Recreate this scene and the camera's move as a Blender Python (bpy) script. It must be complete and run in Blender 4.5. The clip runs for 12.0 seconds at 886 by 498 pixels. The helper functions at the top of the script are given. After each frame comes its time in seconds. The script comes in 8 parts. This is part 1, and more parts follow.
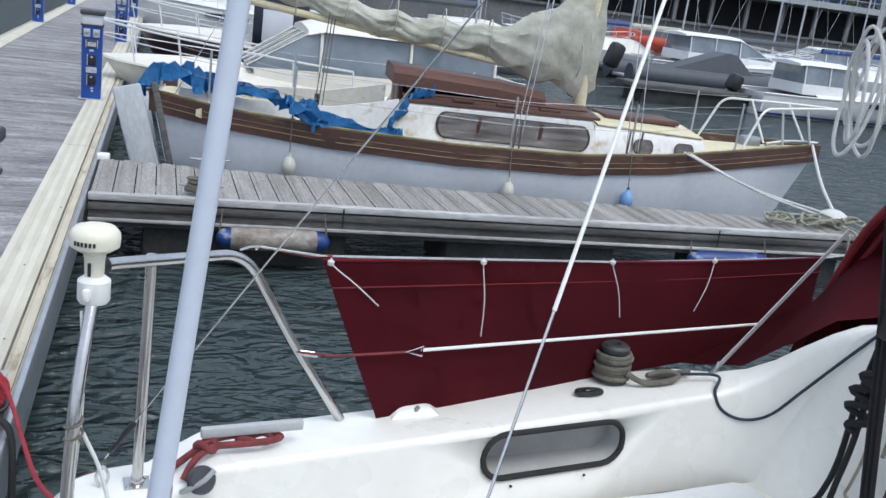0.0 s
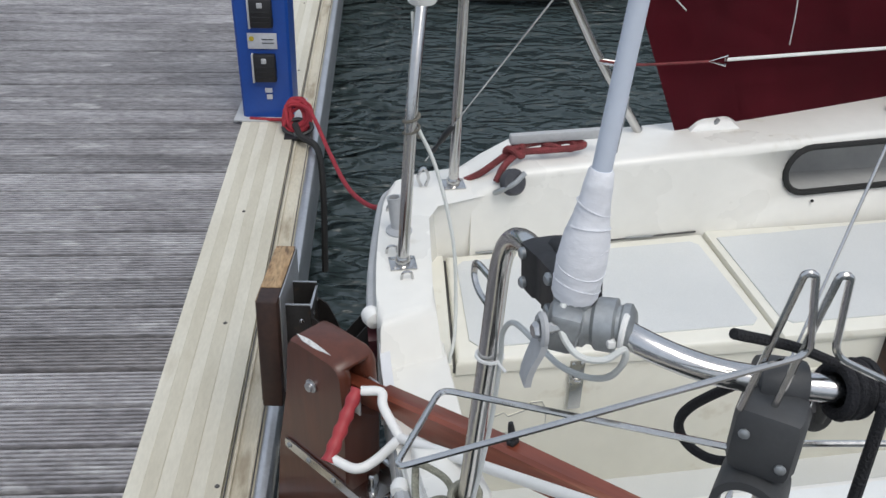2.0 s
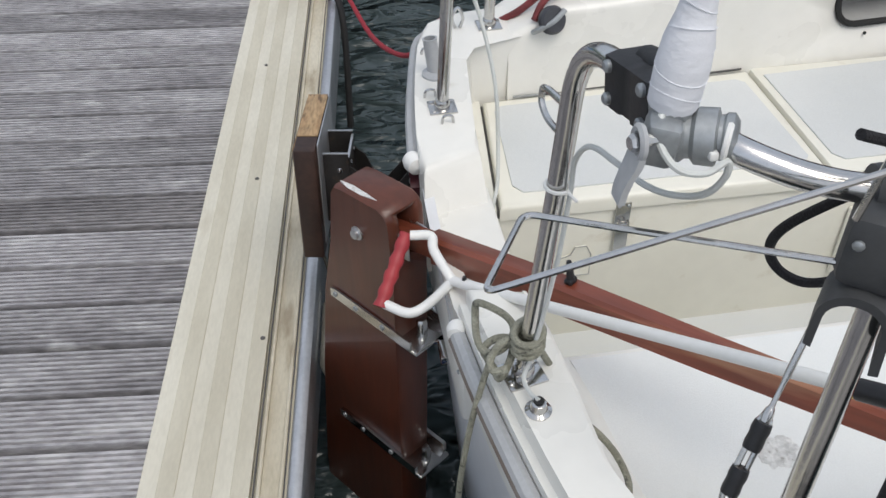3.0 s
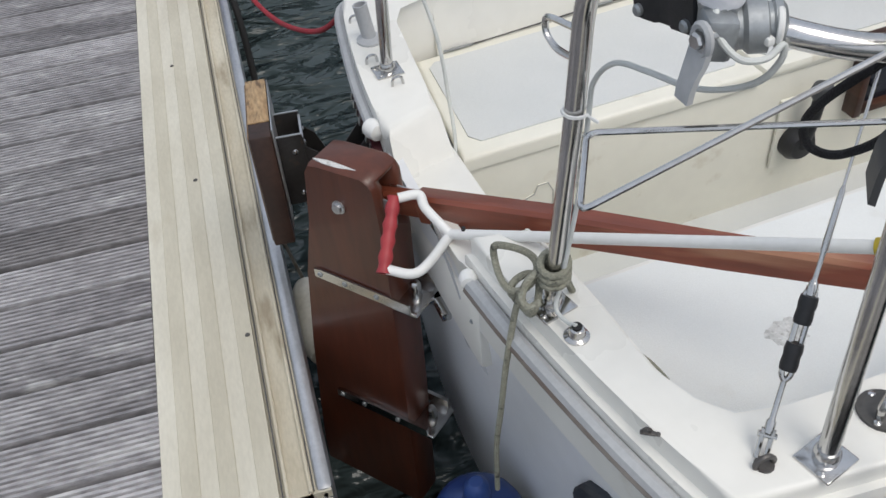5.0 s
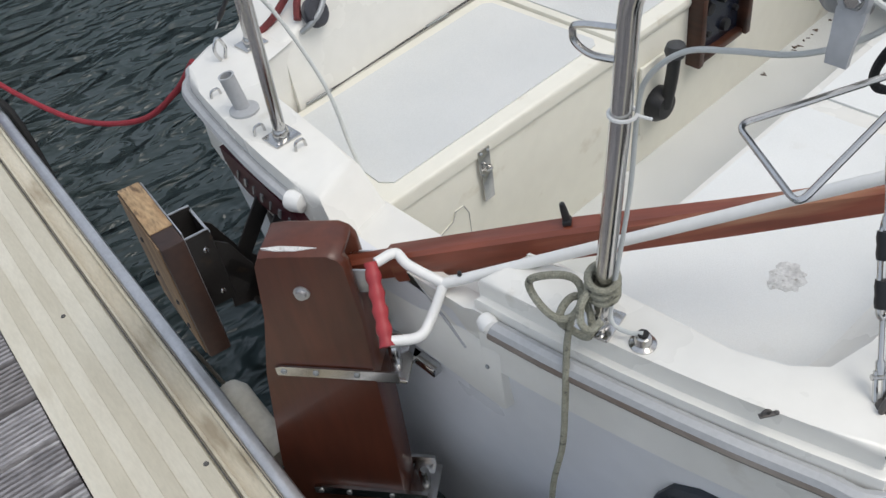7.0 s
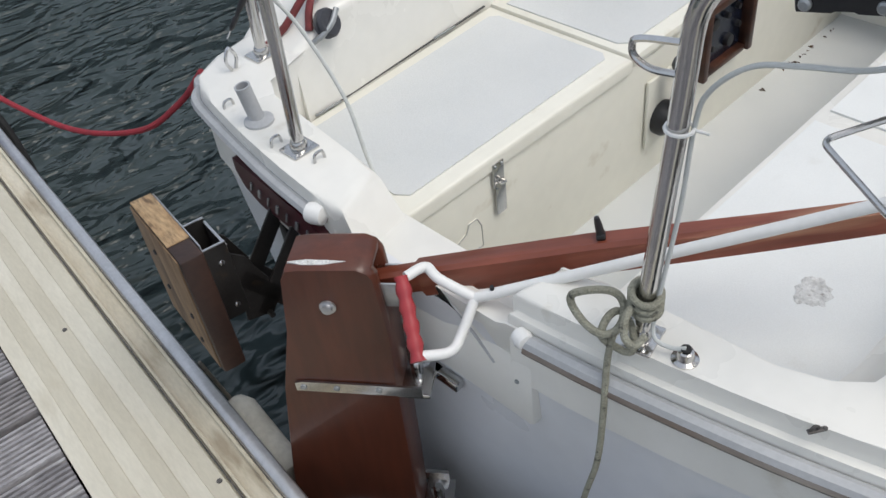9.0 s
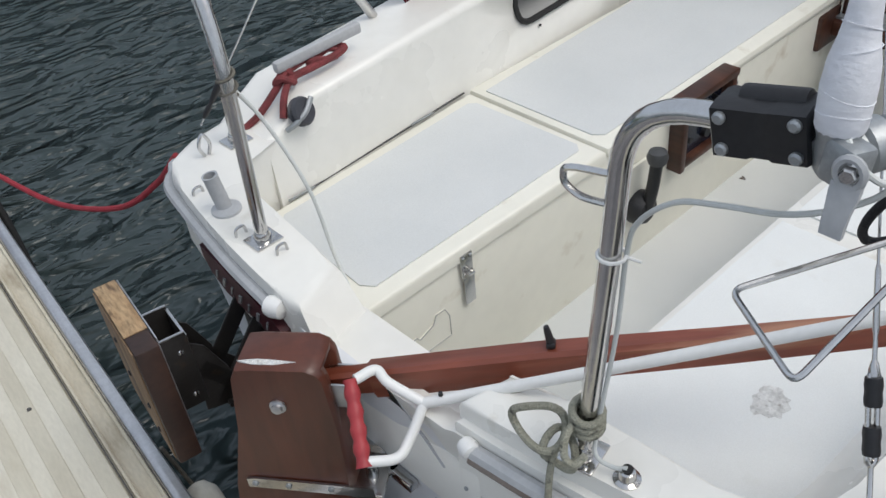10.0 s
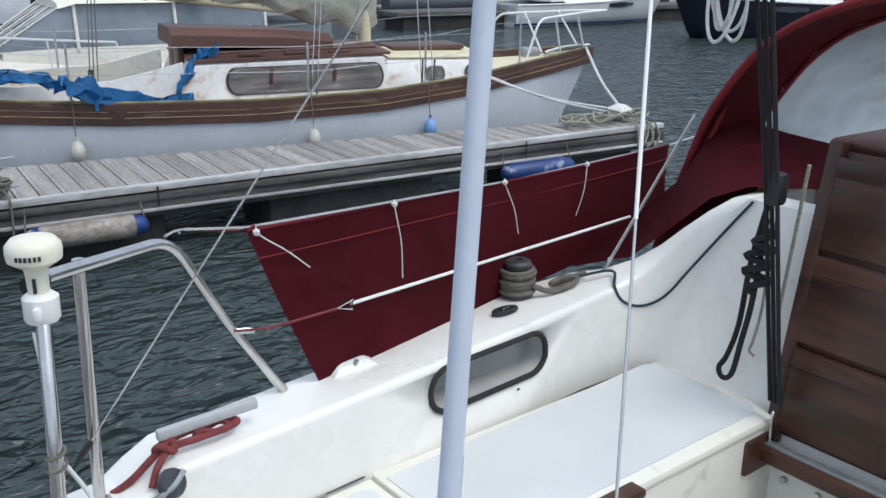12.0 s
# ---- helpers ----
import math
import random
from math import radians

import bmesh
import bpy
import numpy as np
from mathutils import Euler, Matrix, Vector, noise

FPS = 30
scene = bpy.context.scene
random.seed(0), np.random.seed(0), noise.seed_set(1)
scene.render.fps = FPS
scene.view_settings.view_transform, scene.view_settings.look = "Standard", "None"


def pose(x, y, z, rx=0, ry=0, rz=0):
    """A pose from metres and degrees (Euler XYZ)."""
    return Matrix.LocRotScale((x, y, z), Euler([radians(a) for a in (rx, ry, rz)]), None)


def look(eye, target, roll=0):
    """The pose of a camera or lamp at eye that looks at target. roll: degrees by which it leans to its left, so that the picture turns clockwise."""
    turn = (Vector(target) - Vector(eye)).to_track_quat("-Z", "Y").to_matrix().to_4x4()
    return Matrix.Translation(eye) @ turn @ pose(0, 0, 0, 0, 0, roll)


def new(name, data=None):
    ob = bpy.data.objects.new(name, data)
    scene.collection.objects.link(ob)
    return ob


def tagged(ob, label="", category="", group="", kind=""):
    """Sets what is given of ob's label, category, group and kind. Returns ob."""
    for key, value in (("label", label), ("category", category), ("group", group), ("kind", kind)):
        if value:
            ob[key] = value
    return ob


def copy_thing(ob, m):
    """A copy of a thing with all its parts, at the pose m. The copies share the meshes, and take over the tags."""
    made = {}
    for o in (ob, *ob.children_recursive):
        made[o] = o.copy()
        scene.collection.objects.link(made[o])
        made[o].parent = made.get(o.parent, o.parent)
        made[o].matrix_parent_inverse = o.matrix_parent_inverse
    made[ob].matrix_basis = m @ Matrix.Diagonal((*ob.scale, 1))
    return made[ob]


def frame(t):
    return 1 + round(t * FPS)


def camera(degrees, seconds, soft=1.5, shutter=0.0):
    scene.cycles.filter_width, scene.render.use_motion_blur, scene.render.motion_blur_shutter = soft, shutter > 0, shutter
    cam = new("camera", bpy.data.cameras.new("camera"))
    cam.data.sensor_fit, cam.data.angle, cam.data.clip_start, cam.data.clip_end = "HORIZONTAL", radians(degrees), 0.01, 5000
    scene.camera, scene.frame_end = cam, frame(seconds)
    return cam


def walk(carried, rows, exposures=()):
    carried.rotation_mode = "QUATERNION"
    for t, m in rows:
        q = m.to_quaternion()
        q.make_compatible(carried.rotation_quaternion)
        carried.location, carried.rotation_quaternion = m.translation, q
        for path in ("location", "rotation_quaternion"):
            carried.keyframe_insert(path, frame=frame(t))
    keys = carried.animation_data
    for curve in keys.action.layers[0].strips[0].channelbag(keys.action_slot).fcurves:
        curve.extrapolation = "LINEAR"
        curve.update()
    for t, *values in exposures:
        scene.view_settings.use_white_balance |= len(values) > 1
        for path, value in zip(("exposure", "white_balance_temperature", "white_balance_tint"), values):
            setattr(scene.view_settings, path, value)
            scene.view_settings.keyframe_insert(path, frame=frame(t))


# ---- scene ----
cam = camera(51.7, 12.0)
PATH = [
    (0, (0.619, -2.008, 2.122), (1.227, -0.179, 1.589), 7.6),
    (0.5, (0.636, -2.06, 2.094), (0.897, -0.195, 1.42), 5.3),
    (1, (0.612, -2.069, 2.071), (0.746, -0.241, 1.27), 3.0),
    (1.5, (0.532, -2.052, 2.05), (0.661, -0.283, 1.127), 2.0),
    (2, (0.453, -2.049, 2.024), (0.569, -0.357, 0.964), 1.6),
    (2.5, (0.408, -2.037, 1.98), (0.493, -0.447, 0.769), 0.6),
    (3, (0.394, -2.025, 1.961), (0.474, -0.507, 0.662), -0.5),
    (3.5, (0.395, -2.011, 1.94), (0.505, -0.524, 0.608), -0.9),
    (3.7, (0.389, -2.013, 1.941), (0.506, -0.527, 0.606), -1.2),
    (5.3, (0.149, -2.025, 1.958), (0.538, -0.606, 0.603), -7.1),
    (5.5, (0.107, -2.025, 1.966), (0.583, -0.632, 0.612), -7.3),
    (6, (0.101, -1.946, 1.949), (0.685, -0.601, 0.588), -8.7),
    (6.5, (0.079, -1.851, 1.922), (0.736, -0.555, 0.548), -9.7),
    (7, (-0.043, -1.779, 1.934), (0.722, -0.519, 0.581), -9.5),
    (7.2, (-0.081, -1.758, 1.942), (0.71, -0.513, 0.593), -9.5),
    (8.8, (-0.116, -1.715, 1.93), (0.692, -0.476, 0.583), -7.8),
    (9, (-0.111, -1.709, 1.937), (0.721, -0.481, 0.596), -7.4),
    (9.5, (-0.084, -1.691, 1.944), (0.786, -0.477, 0.614), -6.6),
    (10, (-0.01, -1.725, 1.981), (0.865, -0.429, 0.734), -6.1),
    (10.5, (0.113, -1.81, 2.029), (0.968, -0.389, 0.911), -5.4),
    (11, (0.184, -1.811, 2.05), (1.144, -0.349, 1.08), -4.0),
    (11.5, (0.221, -1.787, 2.078), (1.307, -0.299, 1.3), -2.1),
    (12, (0.32, -1.863, 2.09), (1.34, -0.257, 1.471), 0.6),
]
walk(cam, [(t, look(eye, target, roll)) for t, eye, target, roll in PATH],
     [(0, 0.42, 6120, 8), (0.5, 0.30, 6180, 8), (1.0, 0.06, 6250, 8), (1.5, 0.02, 6300, 8), (2.5, 0.12, 6650, 9), (3.5, 0.12, 6660, 9), (5.5, 0.06, 6660, 9), (7.0, 0.12, 6660, 9), (9.5, 0.12, 6620, 9), (10.5, 0.02, 6420, 8), (11.5, 0.08, 6290, 8), (12, 0.36, 6150, 8)])

# ---------------------------------------------------------------- light
world = bpy.data.worlds.new("sky")
scene.world = world
world.use_nodes = True
wn, wl = world.node_tree.nodes, world.node_tree.links
sky = wn.new("ShaderNodeTexSky")
sky.sky_type, sky.sun_disc = "NISHITA", False
sky.sun_elevation, sky.sun_rotation = radians(60), radians(155)
sky.air_density, sky.dust_density, sky.ozone_density = 1.0, 5.0, 1.0
haze = wn.new("ShaderNodeMix")
haze.data_type = "RGBA"
haze.inputs[0].default_value = 0.62
haze.inputs[7].default_value = (7.7, 8.5, 9.9, 1)
wl.new(sky.outputs[0], haze.inputs[6])
wl.new(haze.outputs[2], wn["Background"].inputs[0])
wn["Background"].inputs[1].default_value = 0.1

SUN_FROM = Vector((0.22, -0.48, 0.95)).normalized()
sun = new("sun", bpy.data.lights.new("sun", "SUN"))
sun.data.energy, sun.data.angle, sun.data.color = 1.3, radians(34), (1.0, 0.975, 0.94)
sun.matrix_world = look(SUN_FROM * 30, (0, 0, 0))


# ---------------------------------------------------------------- materials
def mat(name, col, col2=None, rough=0.5, metal=0.0, scale=6.0, fine=60.0, bump=0.05, stretch=(1, 1, 1), vary=0.0, stain=None, amount=0.5, spec=0.5, island=0.0, clear=0.0):
    """Two scales of variation: broad patches from col to col2, a fine grain, and optional sparse stains."""
    m = bpy.data.materials.new(name)
    m.use_nodes = True
    n, l = m.node_tree.nodes, m.node_tree.links
    b = n["Principled BSDF"]
    col2 = col2 or tuple(c * 0.85 for c in col)
    tc, mp = n.new("ShaderNodeTexCoord"), n.new("ShaderNodeMapping")
    mp.inputs["Scale"].default_value = stretch
    l.new(tc.outputs["Object"], mp.inputs[0])
    big, small = n.new("ShaderNodeTexNoise"), n.new("ShaderNodeTexNoise")
    big.inputs["Scale"].default_value, big.inputs["Detail"].default_value = scale, 5
    small.inputs["Scale"].default_value, small.inputs["Detail"].default_value = fine, 4
    vec = mp.outputs[0]
    if vary:
        oi = n.new("ShaderNodeObjectInfo")
        add = n.new("ShaderNodeVectorMath")
        add.operation = "MULTIPLY_ADD"
        add.inputs[1].default_value = (37, 53, 71)
        l.new(oi.outputs["Random"], add.inputs[0])
        l.new(mp.outputs[0], add.inputs[2])
        vec = add.outputs[0]
    l.new(vec, big.inputs["Vector"])
    l.new(vec, small.inputs["Vector"])
    ramp = n.new("ShaderNodeValToRGB")
    ramp.color_ramp.elements[0].position, ramp.color_ramp.elements[1].position = 0.32, 0.68
    ramp.color_ramp.elements[0].color, ramp.color_ramp.elements[1].color = (*col2, 1), (*col, 1)
    l.new(big.outputs[0], ramp.inputs[0])
    out = ramp.outputs[0]

    def mix(kind, fac, a, bcol):
        mx = n.new("ShaderNodeMix")
        mx.data_type, mx.blend_type = "RGBA", kind
        if isinstance(fac, float):
            mx.inputs[0].default_value = fac
        else:
            l.new(fac, mx.inputs[0])
        l.new(a, mx.inputs[6])
        if isinstance(bcol, tuple):
            mx.inputs[7].default_value = (*bcol, 1)
        else:
            l.new(bcol, mx.inputs[7])
        return mx.outputs[2]

    g = n.new("ShaderNodeValToRGB")
    g.color_ramp.elements[0].position, g.color_ramp.elements[1].position = 0.35, 0.65
    lo = 1 - amount * 0.5
    g.color_ramp.elements[0].color, g.color_ramp.elements[1].color = (lo, lo, lo, 1), (1, 1, 1, 1)
    l.new(small.outputs[0], g.inputs[0])
    out = mix("MULTIPLY", 1.0, out, g.outputs[0])
    if vary:
        r = n.new("ShaderNodeMapRange")
        r.inputs[3].default_value, r.inputs[4].default_value = 1 - vary, 1 + vary
        l.new(oi.outputs["Random"], r.inputs[0])
        comb = n.new("ShaderNodeCombineColor")
        for i in range(3):
            l.new(r.outputs[0], comb.inputs[i])
        out = mix("MULTIPLY", 1.0, out, comb.outputs[0])
    if island:
        ge = n.new("ShaderNodeNewGeometry")
        r = n.new("ShaderNodeMapRange")
        r.inputs[3].default_value, r.inputs[4].default_value = 1 - island, 1 + island
        l.new(ge.outputs["Random Per Island"], r.inputs[0])
        comb = n.new("ShaderNodeCombineColor")
        for i in range(3):
            l.new(r.outputs[0], comb.inputs[i])
        out = mix("MULTIPLY", 1.0, out, comb.outputs[0])
    if stain:
        sn = n.new("ShaderNodeTexNoise")
        sn.inputs["Scale"].default_value, sn.inputs["Detail"].default_value = stain[1], 8
        l.new(vec, sn.inputs["Vector"])
        sr = n.new("ShaderNodeMapRange")
        sr.inputs[1].default_value, sr.inputs[2].default_value = stain[2], stain[2] + 0.12
        sr.inputs[4].default_value = stain[3]
        l.new(sn.outputs[0], sr.inputs[0])
        out = mix("MIX", sr.outputs[0], out, stain[0])
    l.new(out, b.inputs["Base Color"])
    rr = n.new("ShaderNodeMapRange")
    rr.inputs[3].default_value, rr.inputs[4].default_value = max(0.02, rough - 0.08), min(1, rough + 0.1)
    l.new(big.outputs[0], rr.inputs[0])
    l.new(rr.outputs[0], b.inputs["Roughness"])
    b.inputs["Metallic"].default_value = metal
    b.inputs["Specular IOR Level"].default_value = spec
    b.inputs["Coat Weight"].default_value = clear
    if bump:
        bp = n.new("ShaderNodeBump")
        bp.inputs["Strength"].default_value, bp.inputs["Distance"].default_value = bump, 0.01
        l.new(small.outputs[0], bp.inputs["Height"])
        l.new(bp.outputs[0], b.inputs["Normal"])
    return m


GEL = mat("white_gelcoat", (0.81, 0.80, 0.755), (0.75, 0.74, 0.69), 0.28, scale=2.5, fine=25, bump=0.015, amount=0.06, stain=((0.45, 0.40, 0.30), 12, 0.65, 0.4))
CREAM = mat("cream_gelcoat", (0.80, 0.785, 0.70), (0.745, 0.73, 0.645), 0.35, scale=2.5, fine=25, bump=0.015, amount=0.06, stain=((0.42, 0.34, 0.22), 11, 0.635, 0.5))
HULL = mat("hull_white", (0.78, 0.79, 0.80), (0.71, 0.72, 0.735), 0.3, scale=2, fine=20, bump=0.01, amount=0.06, stain=((0.42, 0.38, 0.30), 5, 0.68, 0.4))
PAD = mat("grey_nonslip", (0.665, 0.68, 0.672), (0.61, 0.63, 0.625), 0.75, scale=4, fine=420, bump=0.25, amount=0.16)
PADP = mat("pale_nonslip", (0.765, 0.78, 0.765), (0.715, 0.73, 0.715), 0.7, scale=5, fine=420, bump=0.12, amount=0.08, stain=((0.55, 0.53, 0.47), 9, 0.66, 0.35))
STEEL = mat("stainless_steel", (0.62, 0.62, 0.62), (0.52, 0.51, 0.49), 0.16, 1.0, scale=12, fine=120, bump=0.02, amount=0.12, stain=((0.35, 0.25, 0.15), 30, 0.68, 0.4))
ALU = mat("aluminium", (0.60, 0.61, 0.63), (0.50, 0.51, 0.52), 0.42, 0.9, scale=8, fine=90, bump=0.04, amount=0.2)
ZINC = mat("grey_metal", (0.42, 0.44, 0.45), (0.34, 0.36, 0.37), 0.45, 0.7, scale=20, fine=150, bump=0.06, amount=0.25)
GREYPL = mat("grey_plastic", (0.062, 0.064, 0.067), (0.045, 0.047, 0.05), 0.55, scale=15, fine=200, bump=0.05, amount=0.15)
BLACK = mat("black_plastic", (0.018, 0.018, 0.02), (0.012, 0.012, 0.014), 0.45, scale=15, fine=150, bump=0.04)
RUBBER = mat("black_rubber", (0.02, 0.02, 0.02), (0.014, 0.014, 0.014), 0.75, scale=15, fine=150, bump=0.1)
MAROON = mat("maroon_canvas", (0.135, 0.012, 0.022), (0.10, 0.010, 0.018), 0.85, scale=3, fine=500, bump=0.2, amount=0.3, spec=0.2)
MAROON2 = mat("maroon_piping", (0.22, 0.018, 0.022), (0.18, 0.014, 0.02), 0.7, scale=8, fine=300, bump=0.1, spec=0.3)
TEAK = mat("varnished_rudder_wood", (0.135, 0.038, 0.019), (0.072, 0.020, 0.010), 0.36, scale=5, fine=50, bump=0.04, stretch=(1, 1, 0.16), amount=0.5, clear=0.12, stain=((0.035, 0.012, 0.008), 7, 0.60, 0.55))
TILLERW = mat("varnished_tiller_wood", (0.31, 0.082, 0.043), (0.175, 0.043, 0.024), 0.36, scale=5, fine=60, bump=0.08, stretch=(0.14, 1, 1), amount=0.5, clear=0.15, stain=((0.50, 0.27, 0.16), 16, 0.60, 0.6))
DARKW = mat("dark_mahogany", (0.10, 0.036, 0.020), (0.035, 0.014, 0.009), 0.38, scale=16, fine=55, bump=0.06, stretch=(1, 0.12, 1), amount=0.6)
PADW = mat("worn_plywood", (0.52, 0.36, 0.20), (0.30, 0.18, 0.09), 0.7, scale=26, fine=110, bump=0.4, stretch=(1.6, 0.35, 1), amount=0.75, stain=((0.06, 0.032, 0.02), 34, 0.56, 0.95))
PADD = mat("dark_plywood_face", (0.048, 0.022, 0.014), (0.026, 0.013, 0.010), 0.5, scale=9, fine=70, bump=0.1, amount=0.5)
PLYEDGE = mat("worn_plywood_end", (0.36, 0.24, 0.13), (0.13, 0.075, 0.04), 0.7, scale=12, fine=80, bump=0.2, stretch=(3, 1, 0.3), amount=0.5, stain=((0.05, 0.026, 0.016), 10, 0.52, 0.9))
PLANK = mat("weathered_decking", (0.455, 0.445, 0.458), (0.235, 0.226, 0.236), 0.62, scale=5, fine=62, bump=0.4, stretch=(0.42, 1.25, 1), vary=0.22, amount=0.75, stain=((0.62, 0.615, 0.61), 16, 0.60, 0.55), spec=0.5)
PLANKD = mat("dark_weathered_plank", (0.27, 0.258, 0.262), (0.14, 0.132, 0.136), 0.6, scale=5, fine=62, bump=0.4, stretch=(0.42, 1.25, 1), amount=0.75, stain=((0.40, 0.39, 0.39), 16, 0.62, 0.4), spec=0.5)
PLANKF = mat("weathered_finger_decking", (0.40, 0.385, 0.365), (0.28, 0.265, 0.25), 0.85, scale=5, fine=50, bump=0.3, stretch=(2.5, 0.25, 1), vary=0.16, amount=0.6, spec=0.2)
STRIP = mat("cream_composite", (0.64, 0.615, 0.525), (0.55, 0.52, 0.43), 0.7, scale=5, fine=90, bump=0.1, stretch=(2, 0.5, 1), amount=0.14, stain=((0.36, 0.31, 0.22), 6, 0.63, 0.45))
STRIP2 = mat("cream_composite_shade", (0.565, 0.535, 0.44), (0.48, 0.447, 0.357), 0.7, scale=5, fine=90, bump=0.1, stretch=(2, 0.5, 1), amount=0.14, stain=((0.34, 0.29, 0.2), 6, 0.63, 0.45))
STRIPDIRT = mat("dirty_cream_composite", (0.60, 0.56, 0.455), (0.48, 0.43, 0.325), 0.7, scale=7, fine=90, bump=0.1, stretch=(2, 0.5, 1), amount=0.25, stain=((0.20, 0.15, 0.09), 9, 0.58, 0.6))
PALEBLUE = mat("pale_blue_vinyl", (0.20, 0.38, 0.66), (0.16, 0.32, 0.58), 0.5, scale=6, fine=60, bump=0.03, amount=0.2)
TRIMW = mat("bleached_edge_timber", (0.62, 0.61, 0.60), (0.36, 0.355, 0.35), 0.85, scale=4, fine=40, bump=0.3, stretch=(0.3, 1, 2), amount=0.6)
RAILW = mat("scuffed_rail_strip", (0.30, 0.28, 0.255), (0.14, 0.10, 0.075), 0.65, scale=9, fine=60, bump=0.1, stretch=(1, 0.4, 1), amount=0.4)
LITTER = mat("dry_leaf_litter", (0.16, 0.09, 0.05), (0.06, 0.04, 0.03), 0.9, scale=30, fine=200, bump=0.1, vary=0.3)
RIBPALE = mat("bleached_board", (0.48, 0.50, 0.53), (0.36, 0.375, 0.40), 0.7, scale=5, fine=40, bump=0.1, stretch=(1, 1, 0.3), amount=0.3)
FASCIA = mat("weathered_fascia", (0.15, 0.145, 0.14), (0.06, 0.058, 0.057), 0.85, scale=5, fine=40, bump=0.3, stretch=(0.3, 1, 2), amount=0.7)
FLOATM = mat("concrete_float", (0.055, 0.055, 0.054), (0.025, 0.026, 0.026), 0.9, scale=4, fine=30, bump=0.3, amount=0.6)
BLUE = mat("blue_pedestal", (0.012, 0.07, 0.33), (0.01, 0.055, 0.27), 0.35, scale=5, fine=80, bump=0.02, amount=0.12)
DKGREY = mat("dark_grey_cap", (0.055, 0.058, 0.07), (0.04, 0.042, 0.05), 0.5, scale=8, fine=100, bump=0.05)
FROST = mat("frosted_lamp", (0.62, 0.64, 0.68), (0.56, 0.58, 0.62), 0.4, scale=6, fine=60, bump=0.02, amount=0.08)
LGREY = mat("light_grey_plastic", (0.45, 0.46, 0.47), (0.40, 0.41, 0.42), 0.5, scale=12, fine=120, bump=0.04, amount=0.15)
WHITEPL = mat("white_plastic", (0.80, 0.80, 0.78), (0.76, 0.76, 0.73), 0.4, scale=10, fine=80, bump=0.02, amount=0.08)
CREAMPL = mat("cream_plastic", (0.76, 0.74, 0.62), (0.72, 0.69, 0.56), 0.38, scale=10, fine=80, bump=0.015, amount=0.06)
POLEW = mat("pale_pole", (0.60, 0.65, 0.74), (0.56, 0.61, 0.70), 0.4, scale=8, fine=70, bump=0.02, amount=0.08)
TAPE = mat("white_tape", (0.78, 0.79, 0.82), (0.71, 0.72, 0.76), 0.6, scale=22, fine=70, bump=0.16, stretch=(1, 1, 2), amount=0.12)
REDROPE = mat("red_rope", (0.40, 0.028, 0.045), (0.29, 0.02, 0.032), 0.75, scale=40, fine=420, bump=0.5, amount=0.4)
GREENROPE = mat("olive_flecked_rope", (0.40, 0.395, 0.315), (0.29, 0.285, 0.22), 0.85, scale=50, fine=350, bump=0.6, amount=0.5, stain=((0.03, 0.03, 0.028), 85, 0.585, 1.0))
WHITEROPE = mat("white_rope", (0.72, 0.72, 0.70), (0.62, 0.62, 0.60), 0.8, scale=50, fine=400, bump=0.5, amount=0.35)
BLACKROPE = mat("black_rope", (0.016, 0.016, 0.02), (0.01, 0.01, 0.012), 0.85, scale=50, fine=400, bump=0.6, amount=0.4)
BLUEROPE = mat("dark_blue_rope", (0.03, 0.05, 0.075), (0.02, 0.035, 0.055), 0.85, scale=50, fine=400, bump=0.5, amount=0.4)
TANROPE = mat("tan_rope", (0.20, 0.185, 0.15), (0.13, 0.12, 0.10), 0.85, scale=40, fine=300, bump=0.6, amount=0.5)
CABLE = mat("pale_cable", (0.62, 0.64, 0.62), (0.56, 0.58, 0.56), 0.5, scale=30, fine=200, bump=0.03, amount=0.1)
REDGRIP = mat("red_grip", (0.42, 0.045, 0.05), (0.33, 0.03, 0.038), 0.5, scale=15, fine=150, bump=0.06, amount=0.15)
FENDB = mat("blue_fender", (0.015, 0.05, 0.20), (0.012, 0.035, 0.14), 0.4, scale=8, fine=80, bump=0.03, amount=0.2, stain=((0.50, 0.54, 0.58), 7, 0.60, 0.75))
SLATE = mat("slate_plastic", (0.035, 0.042, 0.055), (0.024, 0.029, 0.038), 0.5, scale=12, fine=120, bump=0.05, amount=0.25)
FENDW = mat("white_fender", (0.62, 0.61, 0.55), (0.45, 0.43, 0.36), 0.5, scale=6, fine=60, bump=0.05, amount=0.3)
TARP = mat("blue_tarpaulin", (0.045, 0.27, 0.62), (0.025, 0.18, 0.46), 0.45, scale=8, fine=26, bump=0.9, amount=0.3)
SAILC = mat("sail_cover_canvas", (0.50, 0.50, 0.43), (0.36, 0.36, 0.30), 0.9, scale=5, fine=14, bump=0.9, amount=0.3)
YHULL = mat("old_white_paint", (0.66, 0.69, 0.74), (0.60, 0.62, 0.66), 0.45, scale=2, fine=15, bump=0.05, amount=0.12, stain=((0.40, 0.34, 0.27), 4, 0.68, 0.5))
YCABIN = mat("peeling_white_paint", (0.72, 0.72, 0.71), (0.64, 0.63, 0.61), 0.5, scale=4, fine=20, bump=0.08, amount=0.2, stain=((0.36, 0.26, 0.15), 6, 0.585, 0.75))
YDECK = mat("cream_deck_paint", (0.70, 0.64, 0.44), (0.60, 0.54, 0.37), 0.7, scale=4, fine=30, bump=0.08, amount=0.25)
